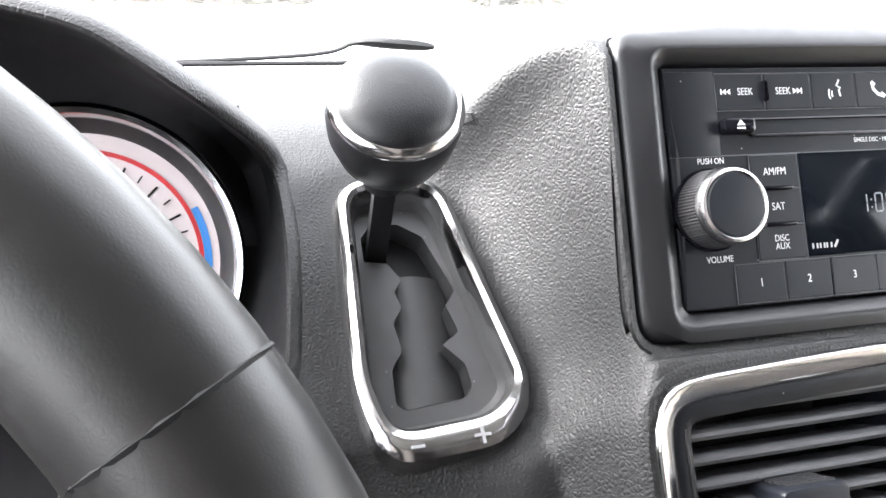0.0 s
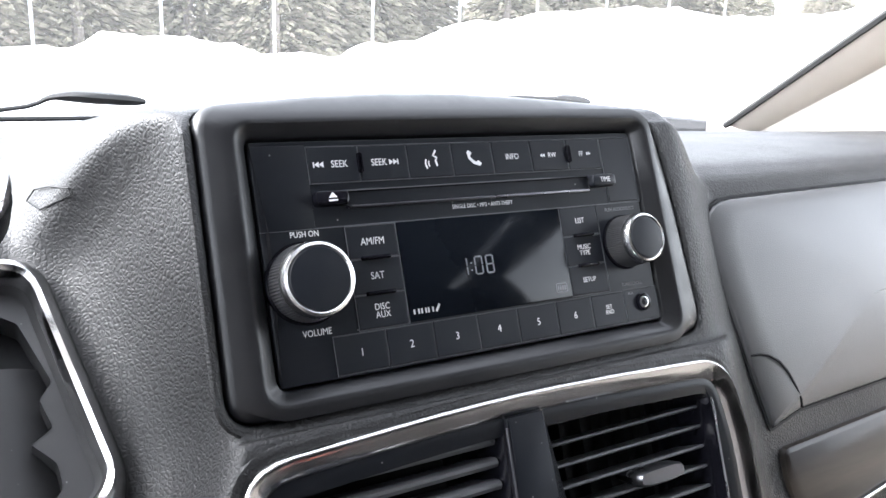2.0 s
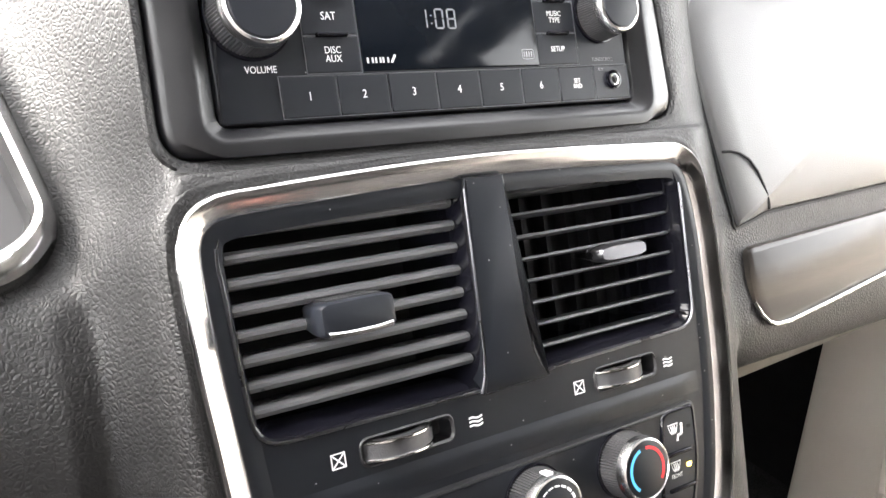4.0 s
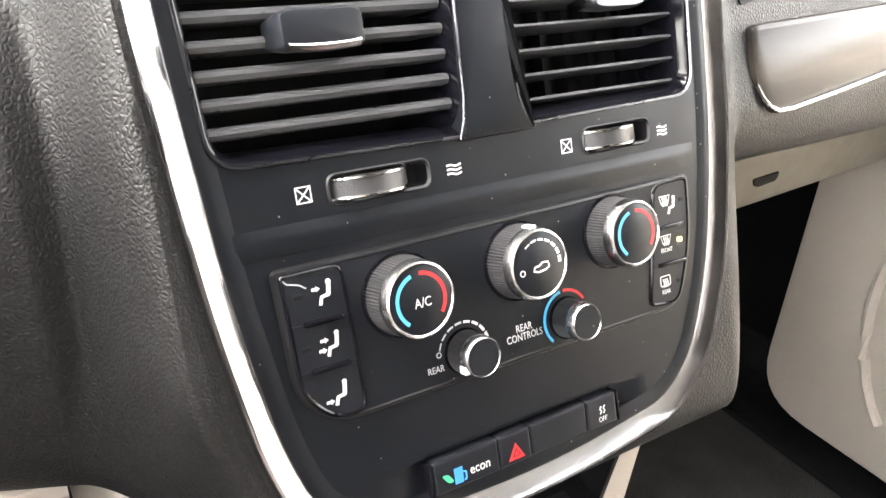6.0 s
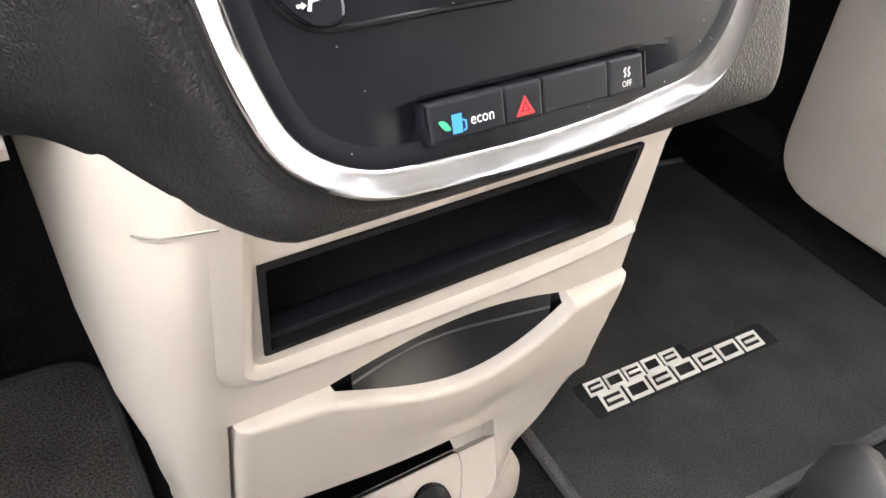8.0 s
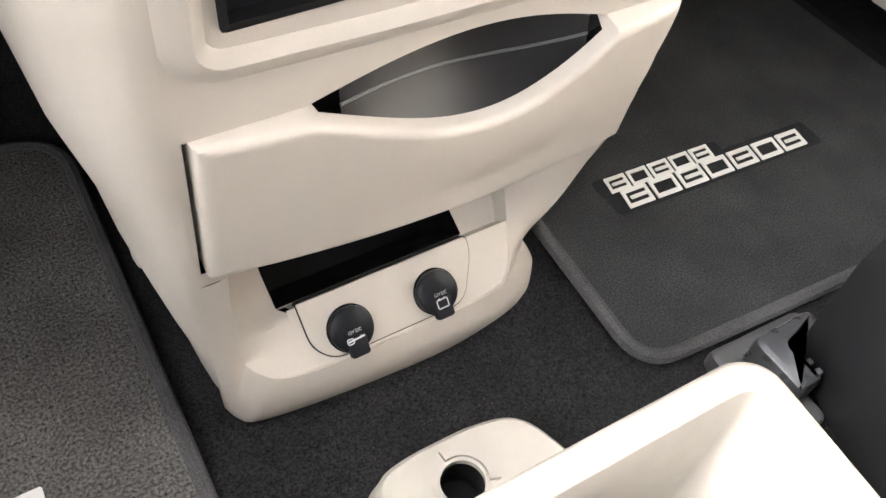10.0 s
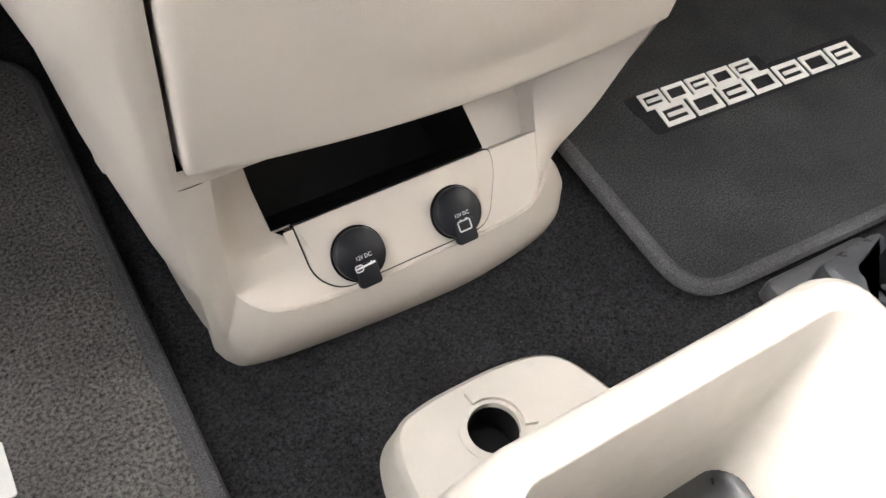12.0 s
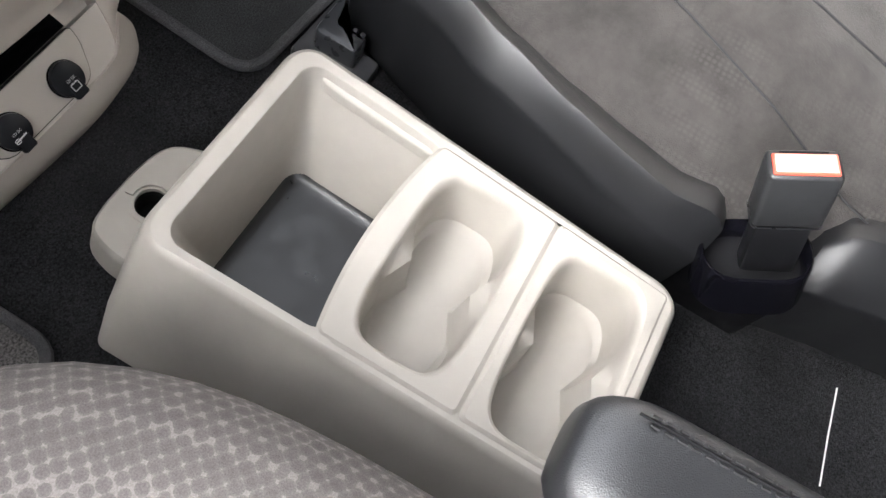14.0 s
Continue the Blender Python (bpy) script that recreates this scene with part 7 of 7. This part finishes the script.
for k in range(22):
    t = (k / 21) ** 1.8
    y = 0.066 - 0.36 * t
    e = (1 - max(0, 1 - t / 0.12) ** 2.4) ** 0.5
    w, h = 0.034 * (0.42 + 0.58 * e), 0.026 * (0.40 + 0.60 * e)
    loops.append([(w * (abs(math.cos(a)) ** 0.6) * (1 if math.cos(a) > 0 else -1) + 0.012 * t, y, 0.012 + h * (abs(math.sin(a)) ** 0.7) * (1 if math.sin(a) > 0 else -1)) for a in [2 * math.pi * q / 28 for q in range(28)]])
rings(ab, loops, True, True)
part("pad", ab, ARM_LEATHER, arm)
for dx in (0.0175, 0.0225):
    sb = bmesh.new()
    for k in range(48):
        a, b = 0.040 - 0.0068 * k, 0.040 - 0.0068 * k - 0.0042
        zz = 0.0371 - 0.22 * (dx - 0.0175)
        tube([(dx + 0.012 * (0.045 - a) / 0.34, a, zz), (dx + 0.012 * (0.045 - b) / 0.34, b, zz)], 0.0007, 5, bm=sb)
    part("stitching", sb, STITCH, arm)
sb = tube([(0.0200 + 0.012 * t, 0.046 - 0.34 * t, 0.0368) for t in [k / 14 for k in range(15)]], 0.0008, 5)
part("seam", sb, DARK, arm)

pseat = thing("passenger_seat", pose(0.42, -0.42, 0.0), "passenger seat in grey suede with black leather bolsters", "car seat", "front seats")
PT = pose(-0.42, 0.42, 0)
# the edge over the console, the crest and the line where the suede begins, front to rear
EDGE_A = [(-0.150, 0.235), (-0.23, 0.206), (-0.30, 0.180), (-0.36, 0.170), (-0.42, 0.159), (-0.46, 0.154), (-0.50, 0.159), (-0.56, 0.172), (-0.61, 0.183), (-0.67, 0.196), (-0.75, 0.210)]
CREST_B = [(-0.150, 0.252), (-0.23, 0.225), (-0.30, 0.200), (-0.36, 0.182), (-0.42, 0.170), (-0.46, 0.163), (-0.50, 0.169), (-0.56, 0.197), (-0.61, 0.222), (-0.67, 0.244), (-0.75, 0.262)]
SUEDE_C = [(-0.150, 0.280), (-0.23, 0.254), (-0.30, 0.228), (-0.36, 0.213), (-0.42, 0.201), (-0.46, 0.194), (-0.50, 0.200), (-0.56, 0.230), (-0.61, 0.249), (-0.67, 0.272), (-0.75, 0.290)]


def along(table, y):
    for (y0, x0), (y1, x1) in zip(table, table[1:]):
        if y >= y1:
            return x0 + (x1 - x0) * smoothstep(y0, y1, y) * 0.4 + (x1 - x0) * 0.6 * (y - y0) / (y1 - y0)
    return table[-1][1]


def bolster(y0, y1, n):
    """A leather-covered roll: upright side, lit shoulder, crest and a slope down to the suede; both ends rounded over."""
    bm, loops = bmesh.new(), []
    for k in range(n + 1):
        y = y0 + (y1 - y0) * k / n
        e = min(k, n - k) / n * abs(y1 - y0)
        drop = 0.020 * max(0.0, 1 - e / 0.022) ** 2.2
        f = smoothstep(-0.28, -0.53, y)
        xa, xb, xc = along(EDGE_A, y), along(CREST_B, y), along(SUEDE_C, y)
        za, zb, zc = 0.125 - 0.022 * f - drop * 0.6, 0.152 - 0.010 * f - drop, 0.132 - drop
        loops.append([(xa + 0.010, y, 0.002), (xa + 0.004, y, za * 0.45), (xa + 0.0006, y, za - 0.010), (xa + 0.0002, y, za - 0.0016), (xa + 0.0012, y, za + 0.0014), (xa + (xb - xa) * 0.45, y, za + (zb - za) * 0.52), (xa + (xb - xa) * 0.85, y, za + (zb - za) * 0.92),
                      (xb, y, zb), (xb + (xc - xb) * 0.14, y, zb - (zb - zc) * 0.06), (xb + (xc - xb) * 0.62, y, zb - (zb - zc) * 0.50), (xc, y, zc), (xc + 0.010, y, zc - 0.012), (xc + 0.012, y, 0.002)])
    rings(bm, loops, True, True)
    return bm


part("bolster", moved(bolster(-0.150, -0.512, 36), PT), SEAT_LEATHER, pseat, "black leather side bolster")
part("bolster", moved(bolster(-0.590, -0.75, 14), PT), SEAT_LEATHER, pseat, "black leather side bolster")
part("bolster_base", moved(block(0.176, -0.60, -0.009, 0.30, -0.49, 0.088, 0.006), PT), DARK, pseat)
cush = cushion(0.180, 0.62, -0.74, -0.160, 0.134, 0.05, 0.030, -0.036, power=5)
for v in cush.verts:
    v.co.x += (0.62 - v.co.x) / 0.44 * (along(SUEDE_C, v.co.y) - 0.192)
part("cushion", moved(cush, PT), SUEDE, pseat, "mottled grey suede cushion")


def seat_level(x, y):
    """Height of the suede cushion's crowned top."""
    d = (along(SUEDE_C, y) - 0.192) / 0.44
    c, sn = ((x - 0.62 * d) / (1 - d) - 0.40) / 0.20, (y + 0.45) / 0.27
    f = min(1.0, (abs(c) ** 5 + abs(sn) ** 5) ** 0.2)
    return 0.1345 + 0.0324 * (1 - f)


for pts in ([(0.385, -0.21), (0.352, -0.32), (0.3204, -0.41), (0.2856, -0.504), (0.2497, -0.589), (0.225, -0.67)], [(0.425, -0.30), (0.414, -0.40), (0.399, -0.506), (0.385, -0.60)]):
    part("seam", moved(tube([(x, y, seat_level(x, y)) for x, y in pts], 0.0012, 6), PT), STITCH, pseat)
part("bolster", moved(cushion(0.585, 0.66, -0.74, -0.15, 0.19, 0.03, 0.03, 0), PT), SEAT_LEATHER, pseat)
part("backrest", moved(cushion(0.16, 0.66, -0.96, -0.78, 0.95, 0.16, 0.06, 0.0), PT), SUEDE, pseat)
part("base", moved(block(0.225, -0.70, -0.009, 0.62, -0.30, 0.06, 0.01), PT), DARK, pseat)

# seat rail cover on the floor ahead of the passenger seat
rail_ = thing("seat_rail_cover", pose(0.225, -0.145, -0.009), "dark grey plastic seat rail cover on the carpet", "seat rail")
skirt = rounded([(-0.040, -0.052), (0.004, -0.052), (0.006, -0.008), (0.050, 0.000), (0.050, 0.020), (-0.034, 0.024)], 0.006, 3)
part("skirt", slab(skirt, 0.0, 0.014, 0.004), SLAT, rail_, "dark lower skirt")
shell = rounded([(-0.019, -0.034), (0.003, -0.034), (0.003, -0.0075), (0.036, -0.0025), (0.036, 0.010), (-0.019, 0.010)], [0.004, 0.002, 0.002, 0.002, 0.006, 0.009], 4)
part("shell", slab(shell, 0.010, 0.038, 0.005), RAILGREY, rail_)
for k in range(3):
    part("tooth", block(0.002, -0.031 + 0.008 * k, 0.020, 0.0065, -0.0265 + 0.008 * k, 0.037, 0.0008), RAILGREY, rail_)

# ---- seat belt buckle ----
bz = Vector((0.01, 0.36, 0.93)).normalized()
bx = Vector((0.34, -0.94, 0.0)).normalized()
bx = (bx - bz * bx.dot(bz)).normalized()
by = bz.cross(bx)
BK = Matrix.Translation((0.181, -0.549, 0.127)) @ Matrix(((bx.x, by.x, bz.x, 0), (bx.y, by.y, bz.y, 0), (bx.z, by.z, bz.z, 0), (0, 0, 0, 1))) @ Matrix.Scale(0.78, 4)
bk = thing("seat_belt_buckle", BK, "grey seat belt buckle with a red release button", "seat belt buckle")
cup = rrect(-0.066, -0.040, 0.040, 0.034, 0.034, 7)
part("boot", frame_ring(cup, [(-0.003, -0.060), (-0.001, -0.008), (0.0, -0.003), (0.002, -0.001), (0.004, -0.004), (0.007, -0.026)]), GLOSS, bk, "black plastic cup round the stalk")
part("boot_floor", sheet(inset(cup, 0.006), (), -0.025), DARK, bk)
part("stalk", block(-0.026, -0.013, -0.032, 0.026, 0.013, 0.060, 0.005), TRIM, bk)
hs = part("housing", block(-0.0310, -0.0165, 0.052, 0.0310, 0.0165, 0.125, 0.005, 3), BUCKLE_GREY, bk)
part("lower_rim", tube([(x, y, 0.0525) for x, y in rrect(-0.0312, -0.0167, 0.0312, 0.0167, 0.005, 4)], 0.0007, 6, closed=True), EDGE, hs)
part("button", block(-0.0270, -0.0135, 0.120, 0.0270, 0.0095, 0.1268, 0.0015), BUCKLE_RED, hs, "bright red release button")
# pale plate puts the glare on the red button into its colour
part("button_face", block(-0.0250, -0.0118, 0.1262, 0.0250, 0.0078, 0.1276, 0.0006), BUTTON_GLARE, hs, "press face of the release button, glare painted pale orange")
part("tongue_slot", block(-0.0200, 0.0095, 0.1200, 0.0200, 0.0125, 0.1256), DARK, hs)

# pale seam across the carpet between the seats
tagged(part("trim_floor_seam", tube([(0.094, -0.7175, -0.0075), (0.14, -0.7120, -0.0070), (0.188, -0.7080, -0.0075)], 0.0008, 5), THREAD, None), "thin pale seam in the black floor carpet", "seam", kind="structure")

# ---- passenger door panel ----
dor = thing("door_panel", pose(0.60, 0.0, 0.0), "tan moulded passenger door panel", "door panel")
dpb = bmesh.new()
out = rounded([(0.163, 0.030), (0.168, 0.30), (0.172, 0.64), (-0.94, 0.64), (-0.94, 0.030)], [0.07, 0.06, 0.02, 0.02, 0.02], 7)
lv = []
for d, z in ((0.0, 0.05), (0.0, 0.012), (0.003, 0.004), (0.010, 0.0)):
    lv.append([(z, y, zz) for y, zz in inset(out, d)])
rings(dpb, lv, cap1=True)
part("skin", dpb, TAN, dor)
part("pocket_ridge", tube([(-0.001, -0.03 + 0.10 * math.cos(a), 0.24 + 0.17 * math.sin(a)) for a in [radians(-60 + 10 * k) for k in range(24)]], 0.006, 8), TAN, dor)
sill = block(0.0, -0.6, -0.010, 0.10, 0.36, 0.008, 0.004)
part("sill_strip", moved(sill, pose(-0.02, 0, 0)), DARK, dor)
